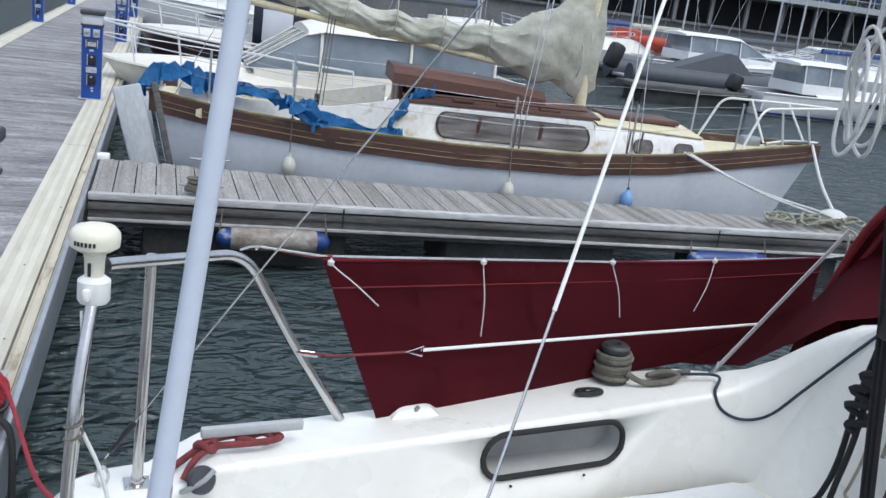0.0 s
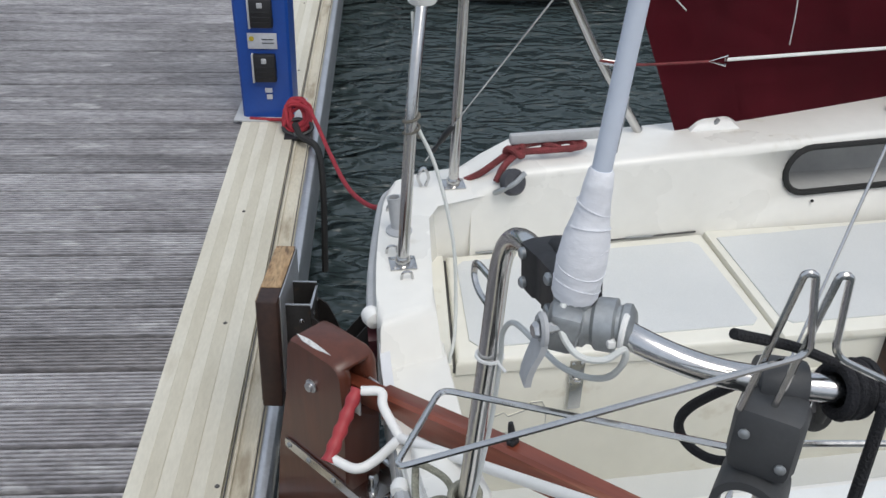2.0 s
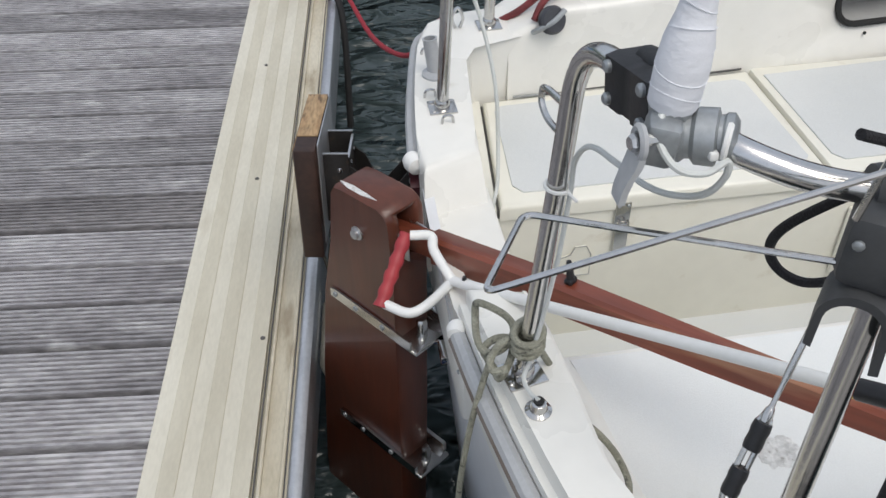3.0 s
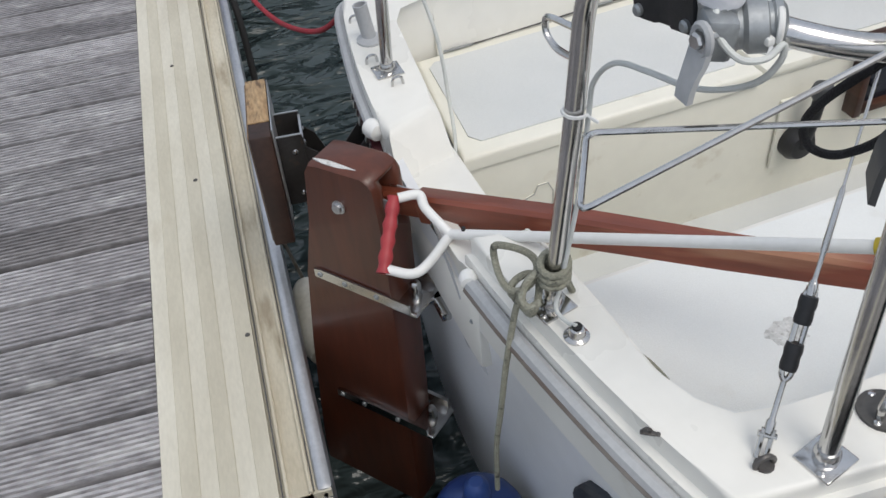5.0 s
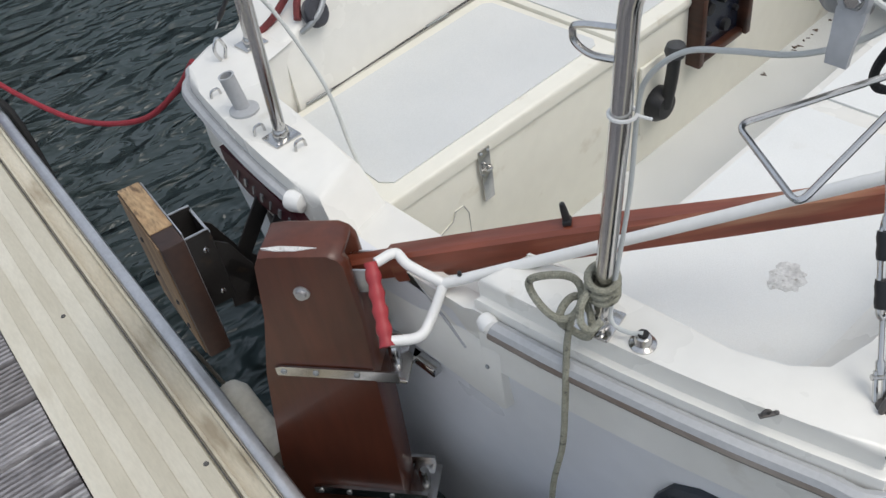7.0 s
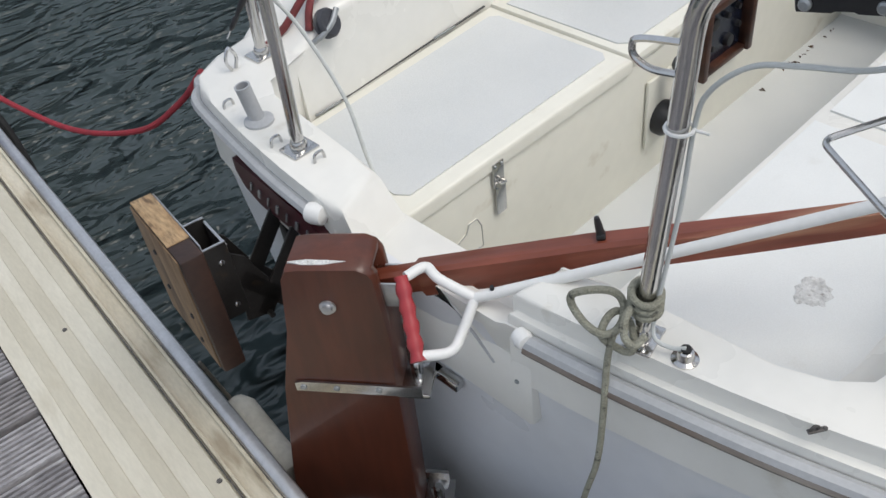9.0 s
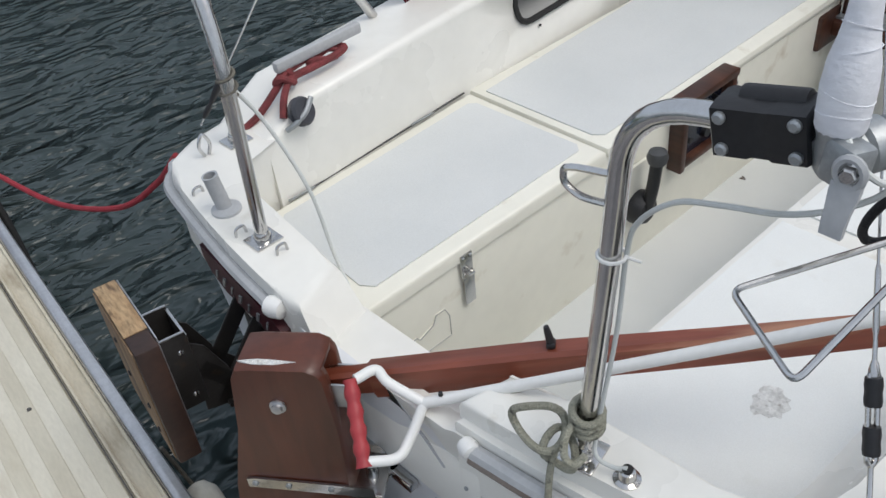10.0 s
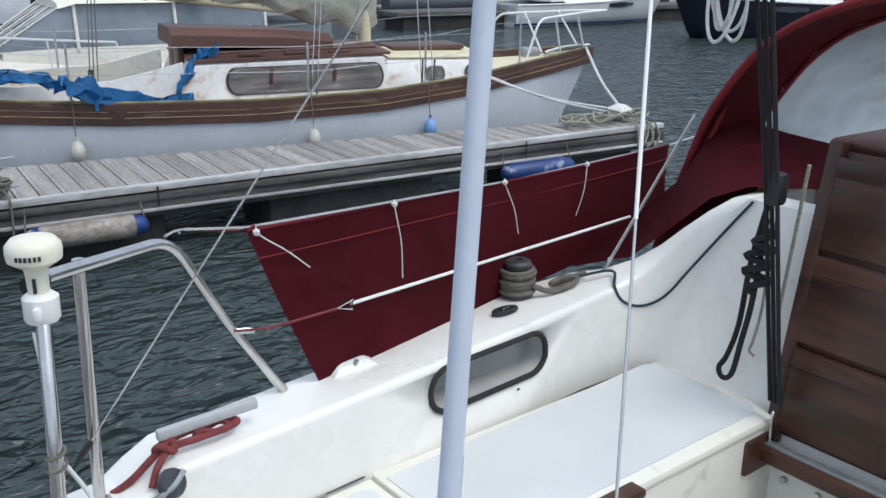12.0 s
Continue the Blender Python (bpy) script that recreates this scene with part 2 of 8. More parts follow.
YBAND = mat("worn_brown_band", (0.105, 0.05, 0.036), (0.055, 0.028, 0.022), 0.55, scale=5, fine=40, bump=0.1, stretch=(0.25, 1, 1.5), amount=0.5, stain=((0.24, 0.17, 0.11), 7, 0.62, 0.6))
GOLD = mat("faded_gold_paint", (0.42, 0.31, 0.15), (0.24, 0.16, 0.09), 0.5, scale=6, fine=60, bump=0.02, amount=0.3)
DKSTEEL = mat("dark_steel", (0.16, 0.155, 0.15), (0.09, 0.08, 0.075), 0.5, 0.6, scale=15, fine=120, bump=0.08, amount=0.3, stain=((0.16, 0.07, 0.035), 22, 0.6, 0.6))
GUNMETAL = mat("blackened_steel", (0.030, 0.028, 0.027), (0.018, 0.016, 0.015), 0.45, 0.3, scale=15, fine=120, bump=0.08, amount=0.3, stain=((0.10, 0.055, 0.03), 22, 0.62, 0.5))
DIRTYF = mat("stained_fender", (0.46, 0.44, 0.40), (0.16, 0.12, 0.09), 0.6, scale=9, fine=50, bump=0.1, stretch=(0.6, 1, 1), amount=0.5, stain=((0.10, 0.06, 0.04), 8, 0.56, 0.7))
WEED = mat("green_stained_edge", (0.30, 0.28, 0.14), (0.14, 0.13, 0.07), 0.8, scale=9, fine=60, bump=0.2, stretch=(0.5, 1, 1), amount=0.5)
YWOOD = mat("worn_mahogany", (0.135, 0.066, 0.05), (0.085, 0.043, 0.034), 0.5, scale=4, fine=40, bump=0.1, stretch=(0.3, 1, 1), amount=0.5)
CURTAIN = mat("brown_curtain", (0.062, 0.048, 0.05), (0.04, 0.028, 0.03), 0.8, scale=3, fine=70, bump=0.12, stretch=(6, 1, 0.4), amount=0.5)
GREYINT = mat("grey_lining", (0.40, 0.40, 0.39), (0.32, 0.32, 0.31), 0.6, scale=6, fine=60, bump=0.02, amount=0.1)
NAVY = mat("navy_hull", (0.012, 0.016, 0.03), (0.01, 0.012, 0.022), 0.2, scale=3, fine=30, bump=0.01, amount=0.1)
RIBGREY = mat("grey_inflatable", (0.075, 0.085, 0.10), (0.06, 0.068, 0.08), 0.6, scale=4, fine=60, bump=0.05, amount=0.2)
TINT = mat("tinted_screen", (0.03, 0.035, 0.05), (0.02, 0.024, 0.035), 0.08, scale=3, fine=30, bump=0.0, amount=0.1, spec=0.8)
ORANGE = mat("red_orange_cover", (0.45, 0.06, 0.03), (0.36, 0.045, 0.025), 0.7, scale=4, fine=60, bump=0.1, amount=0.2)
PURPLE = mat("violet_cover", (0.11, 0.06, 0.20), (0.08, 0.045, 0.15), 0.8, scale=4, fine=60, bump=0.1, amount=0.2)
FARWHITE = mat("weathered_white_boat", (0.80, 0.81, 0.80), (0.72, 0.73, 0.73), 0.35, scale=1.5, fine=14, bump=0.02, amount=0.15, stain=((0.45, 0.42, 0.36), 3, 0.66, 0.4))
CREAMHULL = mat("cream_boat_gelcoat", (0.80, 0.77, 0.69), (0.74, 0.71, 0.63), 0.35, scale=1.5, fine=14, bump=0.02, amount=0.12, stain=((0.42, 0.36, 0.28), 3, 0.66, 0.4))
BROWNHULL = mat("dark_brown_hull", (0.055, 0.03, 0.032), (0.035, 0.02, 0.022), 0.3, scale=2, fine=20, bump=0.02, amount=0.2)
BOATGLASS = mat("pale_boat_glass", (0.22, 0.26, 0.30), (0.12, 0.15, 0.18), 0.06, scale=1.2, fine=6, bump=0.0, amount=0.3, spec=0.9)
RAILWHITE = mat("bright_rail", (0.72, 0.73, 0.74), (0.62, 0.63, 0.64), 0.3, 0.3, scale=10, fine=80, bump=0.01, amount=0.1)
QUAY = mat("grey_quay_wall", (0.20, 0.20, 0.205), (0.13, 0.13, 0.135), 0.9, scale=0.5, fine=6, bump=0.1, amount=0.4)
FACADE = mat("blue_facade", (0.03, 0.10, 0.32), (0.02, 0.07, 0.24), 0.5, scale=0.3, fine=3, bump=0.0, amount=0.3)
NAMEB = mat("dark_maroon_board", (0.07, 0.012, 0.018), (0.045, 0.008, 0.012), 0.4, scale=8, fine=80, bump=0.03, amount=0.3)
VOIDSHADE = mat("recess_shade", (0.055, 0.057, 0.065), (0.03, 0.031, 0.036), 0.8, scale=0.6, fine=6, bump=0.0)
CONC = mat("pale_balcony", (0.42, 0.43, 0.45), (0.34, 0.35, 0.37), 0.8, scale=0.6, fine=6, bump=0.05, amount=0.2)
LEAF = mat("balcony_foliage", (0.06, 0.085, 0.035), (0.035, 0.055, 0.022), 0.7, scale=3, fine=30, bump=0.1, amount=0.4, island=0.4)
YELLOW = mat("yellow_plastic", (0.55, 0.42, 0.03), (0.45, 0.34, 0.03), 0.5, scale=15, fine=120, bump=0.03)
BROWNSLAB = mat("sun_faded_fender", (0.56, 0.50, 0.40), (0.38, 0.31, 0.23), 0.6, scale=7, fine=60, bump=0.1, amount=0.4)
SALT = mat("flaked_white_patch", (0.82, 0.82, 0.80), (0.60, 0.60, 0.58), 0.9, scale=60, fine=180, bump=0.6, amount=0.35, stain=((0.30, 0.28, 0.25), 110, 0.58, 0.8))
PAPER = mat("printed_label", (0.52, 0.53, 0.56), (0.46, 0.47, 0.5), 0.5, scale=20, fine=100, bump=0.0, amount=0.2)
OLDRED = mat("faded_red_line", (0.26, 0.05, 0.055), (0.14, 0.03, 0.03), 0.8, scale=40, fine=300, bump=0.5, amount=0.5)
MARKS = mat("dark_print", (0.03, 0.03, 0.035), (0.025, 0.025, 0.03), 0.6, scale=20, fine=100, bump=0.0)


def glass(name, tint, rough=0.05, see=0.75):
    m = bpy.data.materials.new(name)
    m.use_nodes = True
    n, l = m.node_tree.nodes, m.node_tree.links
    b = n["Principled BSDF"]
    b.inputs["Base Color"].default_value = (*tint, 1)
    b.inputs["Roughness"].default_value = rough
    tr, mx = n.new("ShaderNodeBsdfTransparent"), n.new("ShaderNodeMixShader")
    tr.inputs[0].default_value = (*tint, 1)
    nz = n.new("ShaderNodeTexNoise")
    nz.inputs["Scale"].default_value, nz.inputs["Detail"].default_value = 5, 6
    mr = n.new("ShaderNodeMapRange")
    mr.inputs[1].default_value, mr.inputs[2].default_value = 0.35, 0.75
    mr.inputs[3].default_value, mr.inputs[4].default_value = 1 - see, 1 - see + 0.25
    l.new(nz.outputs[0], mr.inputs[0])
    l.new(mr.outputs[0], mx.inputs[0])
    l.new(tr.outputs[0], mx.inputs[1])
    l.new(b.outputs[0], mx.inputs[2])
    l.new(mx.outputs[0], n["Material Output"].inputs[0])
    return m


VINYL = glass("scuffed_clear_vinyl", (0.80, 0.86, 0.92), 0.2, 0.62)
SMOKED = glass("smoked_plastic", (0.62, 0.60, 0.60), 0.16, 0.93)


def water_material():
    m = bpy.data.materials.new("harbour_water")
    m.use_nodes = True
    n, l = m.node_tree.nodes, m.node_tree.links
    b = n["Principled BSDF"]
    b.inputs["Base Color"].default_value = (0.040, 0.056, 0.058, 1)
    b.inputs["Roughness"].default_value = 0.07
    b.inputs["IOR"].default_value = 1.33
    tc, mp = n.new("ShaderNodeTexCoord"), n.new("ShaderNodeMapping")
    mp.inputs["Scale"].default_value, mp.inputs["Rotation"].default_value = (1.0, 1.8, 1), (0, 0, -0.25)
    l.new(tc.outputs["Object"], mp.inputs[0])
    last = None
    for sc, st, dist in ((1.0, 0.6, 0.22), (3.6, 0.9, 0.17), (7.5, 0.6, 0.05)):
        nz, bp = n.new("ShaderNodeTexNoise"), n.new("ShaderNodeBump")
        nz.inputs["Scale"].default_value, nz.inputs["Detail"].default_value, nz.inputs["Distortion"].default_value = sc, 1.5, 1.0
        bp.inputs["Strength"].default_value, bp.inputs["Distance"].default_value = st, dist
        l.new(mp.outputs[0], nz.inputs["Vector"])
        l.new(nz.outputs[0], bp.inputs["Height"])
        if last:
            l.new(last.outputs[0], bp.inputs["Normal"])
        last = bp
    l.new(last.outputs[0], b.inputs["Normal"])
    return m


WATER = water_material()


# ---------------------------------------------------------------- building helpers
def mesh_of(name, bm, material, smooth_angle=40):
    bmesh.ops.recalc_face_normals(bm, faces=bm.faces)
    me = bpy.data.meshes.new(name)
    lim = radians(smooth_angle)
    for e in bm.edges:
        e.smooth = len(e.link_faces) == 2 and e.calc_face_angle(3.2) < lim
    for f in bm.faces:
        f.smooth = True
    bm.to_mesh(me)
    bm.free()
    me.materials.append(material)
    return me


def part(name, bm, material, parent=None, label="", at=None):
    ob = new(name, mesh_of(name, bm, material))
    if parent:
        ob.parent = parent
    if at is not None:
        ob.matrix_basis = at
    if label:
        ob["label"] = label
    return ob


def thing(name, label, category, at=None, group="", kind=""):
    ob = new(name)
    ob.empty_display_size = 0.1
    if at is not None:
        ob.matrix_basis = at
    return tagged(ob, label, category, group, kind)


def single(name, bm, material, label, category, at=None, group="", kind=""):
    return tagged(part(name, bm, material, None, "", at), label, category, group, kind)


def box(bm, c, s, bev=0.0, rot=None, seg=2):
    r = bmesh.ops.create_cube(bm, size=1.0)
    vs = r["verts"]
    bmesh.ops.scale(bm, vec=s, verts=vs)
    if bev:
        es = list({e for v in vs for e in v.link_edges})
        out = bmesh.ops.bevel(bm, geom=es, offset=bev, segments=seg, affect="EDGES", profile=0.5)
        vs = list({v for f in out["faces"] for v in f.verts} | {v for v in vs if v.is_valid})
    m = Matrix.Translation(c)
    if rot is not None:
        m = m @ Euler([radians(a) for a in rot]).to_matrix().to_4x4()
    bmesh.ops.transform(bm, matrix=m, verts=vs)
    return bm


def boxm(c, s, bev=0.0, rot=None):
    return box(bmesh.new(), c, s, bev, rot)


def prism(bm, top, ztop, zbot, bottom=None, bev=0.0, seg=2):
    bottom = bottom or top
    zt = ztop if callable(ztop) else (lambda x, y: ztop)
    a = [bm.verts.new((x, y, zt(x, y))) for x, y in top]
    b = [bm.verts.new((x, y, zbot)) for x, y in bottom]
    k = len(a)
    ft = bm.faces.new(a)
    bm.faces.new(list(reversed(b)))
    for i in range(k):
        bm.faces.new((a[i], b[i], b[(i + 1) % k], a[(i + 1) % k]))
    if bev:
        bmesh.ops.bevel(bm, geom=list(ft.edges), offset=bev, segments=seg, affect="EDGES", profile=0.5)
    return bm


def loft(bm, rings, closed=True, caps=True):
    rows = [[bm.verts.new(p) for p in ring] for ring in rings]
    k = len(rows[0])
    for a, b in zip(rows, rows[1:]):
        for i in range(k if closed else k - 1):
            j = (i + 1) % k
            bm.faces.new((a[i], b[i], b[j], a[j]))
    if caps:
        bm.faces.new(list(reversed(rows[0])))
        bm.faces.new(rows[-1])
    return bm


def curve(pts, n=6, closed=False):
    """Catmull-Rom through the points."""
    p = [Vector(q) for q in pts]
    out, k = [], len(p)
    for i in range(k if closed else k - 1):
        a = p[(i - 1) % k] if closed or i else p[0] * 2 - p[1]
        b, c = p[i], p[(i + 1) % k]
        d = p[(i + 2) % k] if closed or i + 2 < k else p[-1] * 2 - p[-2]
        for j in range(n):
            t = j / n
            out.append(0.5 * ((2 * b) + (c - a) * t + (2 * a - 5 * b + 4 * c - d) * t * t + (3 * b - a - 3 * c + d) * t ** 3))
    if not closed:
        out.append(p[-1])
    return out


def rounded(pts, r, n=6):
    """A bent tube's line: straight runs with corners of radius about r."""
    p = [Vector(q) for q in pts]
    out = [p[0]]
    for a, b, c in zip(p, p[1:], p[2:]):
        u, v = (a - b), (c - b)
        q = min(r, u.length * 0.48, v.length * 0.48)
        s, e = b + u.normalized() * q, b + v.normalized() * q
        for j in range(n + 1):
            t = j / n
            out.append(s * (1 - t) ** 2 + b * 2 * t * (1 - t) + e * t * t)
    out.append(p[-1])
    return out


def tube(bm, pts, r, seg=10, closed=False):
    p = [Vector(q) for q in pts]
    k = len(p)
    rad = r if callable(r) else (lambda t: r)
    tang = []
    for i in range(k):
        a = p[(i - 1) % k] if closed or i else p[0]
        b = p[(i + 1) % k] if closed or i + 1 < k else p[-1]
        tang.append((b - a).normalized())
    nrm = tang[0].orthogonal().normalized()
    rows = []
    for i in range(k):
        if i:
            nrm = (tang[i - 1].rotation_difference(tang[i]) @ nrm).normalized()
        bi = tang[i].cross(nrm)
        rr = rad(i / max(1, k - 1))
        rows.append([p[i] + (nrm * math.cos(2 * math.pi * j / seg) + bi * math.sin(2 * math.pi * j / seg)) * rr for j in range(seg)])
    if closed:
        rows.append(rows[0])
    loft(bm, rows, True, not closed)
    if closed:
        bmesh.ops.remove_doubles(bm, verts=bm.verts, dist=1e-6)
    return bm


def tubem(pts, r, seg=10, closed=False):
    return tube(bmesh.new(), pts, r, seg, closed)


def lathe(bm, prof, c=(0, 0, 0), seg=20, axis=None):
    """A turned body: prof is rows of radius and height along the axis."""
    m = Matrix.Translation(c)
    if axis is not None:
        m = m @ Vector(axis).to_track_quat("Z", "Y").to_matrix().to_4x4()
    rows = [[m @ Vector((max(r, 1e-4) * math.cos(2 * math.pi * j / seg), max(r, 1e-4) * math.sin(2 * math.pi * j / seg), h)) for j in range(seg)] for r, h in prof]
    return loft(bm, rows)


def lathem(prof, c=(0, 0, 0), seg=20, axis=None):
    return lathe(bmesh.new(), prof, c, seg, axis)


def stadium(cx, cz, w, h, n=8):
    r = h / 2
    pts = [(cx + (w / 2 - r) + r * math.cos(a), cz + r * math.sin(a)) for a in [math.pi * (i / n - 0.5) for i in range(n + 1)]]
    return pts + [(cx - (w / 2 - r) - r * math.cos(a), cz - r * math.sin(a)) for a in [math.pi * (i / n - 0.5) for i in range(n + 1)]]


def screws(parent, spots, r=0.005, axis=(0, 0, 1), material=None):
    for s in spots:
        part("screw", lathem([(r, 0), (r, 0.002), (r * 0.6, 0.0035)], s, 8, axis), material or STEEL, parent)


def lerp_tab(tab, x):
    for (a, *p), (b, *q) in zip(tab, tab[1:]):
        if x <= b:
            t = (x - a) / (b - a)
            return [u + (v - u) * t for u, v in zip(p, q)]
    return list(tab[-1][1:])

# ---------------------------------------------------------------- water and pontoons
bm = bmesh.new()
bmesh.ops.create_grid(bm, x_segments=8, y_segments=8, size=1500)
tagged(part("water", bm, WATER), "dark green rippled harbour water", "water", kind="structure")

DECK = 0.5
walkway = thing("walkway", "weathered grooved timber walkway with cream composite edges", "pontoon", kind="structure")
for x, w in ((-1.92, 0.14), (0.14, 0.14)):
    part("side_beam", boxm((x, 14, DECK - 0.16), (0.05, 48, 0.26), 0.006), ALU, walkway, "dull aluminium side beam")
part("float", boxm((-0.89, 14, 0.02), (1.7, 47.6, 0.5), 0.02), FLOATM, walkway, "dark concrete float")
for x0, sgn in ((-0.13, 1), (-1.67, -1)):
    for y0, y1 in ((-1.03, 6.2), (6.21, 13.4), (13.41, 20.6), (20.61, 38), (-8, -1.04)):
        ym, ln = (y0 + y1) / 2, y1 - y0 - 0.006
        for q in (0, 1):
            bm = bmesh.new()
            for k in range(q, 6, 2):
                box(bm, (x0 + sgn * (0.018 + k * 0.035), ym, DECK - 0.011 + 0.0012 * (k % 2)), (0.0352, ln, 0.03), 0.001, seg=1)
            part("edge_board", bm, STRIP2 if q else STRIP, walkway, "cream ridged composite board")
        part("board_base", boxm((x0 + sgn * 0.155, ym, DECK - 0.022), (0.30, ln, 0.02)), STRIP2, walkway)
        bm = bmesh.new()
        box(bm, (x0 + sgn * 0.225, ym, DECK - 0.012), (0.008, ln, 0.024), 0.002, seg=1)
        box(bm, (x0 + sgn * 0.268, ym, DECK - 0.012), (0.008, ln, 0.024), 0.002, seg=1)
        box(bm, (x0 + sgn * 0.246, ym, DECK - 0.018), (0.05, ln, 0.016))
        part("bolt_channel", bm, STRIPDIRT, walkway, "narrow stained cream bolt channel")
        for d, gw in ((0.2165, 0.0028), (0.274, 0.0022)):
            part("channel_gap", boxm((x0 + sgn * d, ym, DECK - 0.0015), (gw, ln, 0.004)), FASCIA, walkway, "dirty joint")
        part("edge_rail", boxm((x0 + sgn * 0.293, ym, DECK - 0.05), (0.036, ln, 0.09), 0.014), ALU, walkway, "rounded aluminium edge rail")
for x, y in ((0.0, 0.0), (0.07, -0.6), (-0.03, 0.62), (0.05, 1.9), (0.0, 2.9), (0.06, 4.1)):
    part("nail", lathem([(0.006, 0), (0.005, 0.002)], (x, y, DECK + 0.006), 8), FASCIA, walkway)

finger = thing("finger_pontoon", "grey timber finger pontoon with dark fascia and worn edges", "pontoon", kind="structure")
FX0, FX1, FY0, FY1 = 0.19, 6.95, 4.56, 5.80
TAPER = 0.112


def finger_far(x):
    return FY1 - TAPER * (x - FX0)


part("near_fascia", boxm(((FX0 + FX1) / 2, FY0 + 0.02, DECK - 0.115), (FX1 - FX0, 0.05, 0.115), 0.006), FASCIA, finger)
part("rubbing_board", boxm(((FX0 + FX1) / 2, FY0 - 0.012, DECK - 0.085), (FX1 - FX0, 0.03, 0.05), 0.006), FASCIA, finger)
part("edge_trim", boxm(((FX0 + FX1) / 2, FY0 + 0.012, DECK - 0.020), (FX1 - FX0, 0.07, 0.048), 0.006), TRIMW, finger, "pale worn edge trim")
part("lower_fascia", boxm(((FX0 + FX1) / 2, FY0 + 0.05, DECK - 0.215), (FX1 - FX0 - 0.1, 0.04, 0.05), 0.004), FASCIA, finger)
part("lower_trim", boxm(((FX0 + FX1) / 2, FY0 - 0.004, DECK - 0.182), (FX1 - FX0, 0.05, 0.022), 0.005), TRIMW, finger, "pale lower edge")
part("far_fascia", boxm(((FX0 + FX1) / 2, finger_far((FX0 + FX1) / 2) - 0.02, DECK - 0.115), (FX1 - FX0, 0.05, 0.16), 0.006, (0, 0, -math.degrees(math.atan(TAPER)))), FASCIA, finger)
part("end_board", boxm((FX1 + 0.02, (FY0 + finger_far(FX1)) / 2, DECK - 0.115), (0.04, finger_far(FX1) - FY0, 0.16), 0.006), FASCIA, finger)
for x in (1.3, 3.6, 5.9):
    w = finger_far(x + 0.75) - FY0 - 0.14
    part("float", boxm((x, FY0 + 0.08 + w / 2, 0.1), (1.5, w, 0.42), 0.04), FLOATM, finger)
for x in (1.98, 5.25):
    part("joint_plate", boxm((x, FY0 - 0.028, DECK - 0.085), (0.012, 0.004, 0.15)), RUBBER, finger)

near_finger = thing("near_finger_pontoon", "grey timber finger pontoon underfoot", "pontoon", kind="structure")
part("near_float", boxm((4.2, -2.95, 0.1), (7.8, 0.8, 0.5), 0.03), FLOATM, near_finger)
part("near_fascia", boxm((4.2, -2.40, DECK - 0.1), (8.0, 0.05, 0.15), 0.006), FASCIA, near_finger)

# ---------------------------------------------------------------- the small yacht at the near berth
BOAT = pose(0.45, -0.77, 0, 0, 0, 6)
boat = thing("sailing_yacht", "white fibreglass sailing yacht moored stern to the walkway", "boat", BOAT)


def aft(v):
    return 0.105 * (v / 0.8) ** 2 - 0.01


BEAM = [(0, 0.80), (0.5, 0.85), (0.9, 0.88), (1.6, 0.97), (2.6, 1.14), (4.0, 1.28), (5.5, 1.12), (6.6, 0.62), (7.4, 0.03)]


def half(u):
    return lerp_tab(BEAM, u)[0]


# hull
bm = bmesh.new()
rings = []
for u0 in (0, 0.25, 0.6, 1.1, 1.8, 2.6, 3.4, 4.2, 5.0, 5.8, 6.5, 7.0, 7.4):
    w = half(u0)
    zs = 0.86 + 0.05 * max(0, u0 - 2)
    k = max(0.0, 1 - u0 / 0.6)
    prof = [(w, zs), (w * (0.985 - 0.02 * k), 0.62), (w * (0.93 - 0.09 * k), 0.30), (w * (0.80 - 0.12 * k), 0.02), (w * 0.5, -0.18), (0, -0.32)]
    ring = [(u0 + aft(v) * max(0, 1 - u0) + 0.13 * max(0, 0.86 - z) * k, v, z) for v, z in prof]
    ring = [(x, v * (1 - 0.035 * max(0, 1 - u0 / 0.9)), z) for x, v, z in ring]
    ring += [(u0 + aft(v) * max(0, 1 - u0) + 0.13 * max(0, 0.86 - z) * k, -v, z) for v, z in reversed(prof[:-1])]
    rings.append(ring)
loft(bm, rings, closed=False, caps=True)
hull = part("hull", bm, HULL, boat, "white hull with curved transom")
# smooth curved transom face
rows = []
for z, wk in ((0.905, 0.795), (0.80, 0.79), (0.62, 0.77), (0.45, 0.72), (0.30, 0.67), (0.15, 0.60), (0.0, 0.52), (-0.15, 0.40)):
    rows.append([(aft(wk * (i / 10 - 1)) + 0.002 + 0.09 * (0.905 - z), wk * (i / 10 - 1) * (0.965 if i > 10 else 1), z) for i in range(21)])
bm = loft(bmesh.new(), [row + [(u + 0.02, v, z) for u, v, z in reversed(row)] for row in rows])
part("transom", bm, HULL, hull, "smooth white transom")

# stern rims each side of the notch over the rudder
def rim_outline(v0, v1, n=7):
    return [(aft(v0 + (v1 - v0) * i / n), v0 + (v1 - v0) * i / n) for i in range(n + 1)]


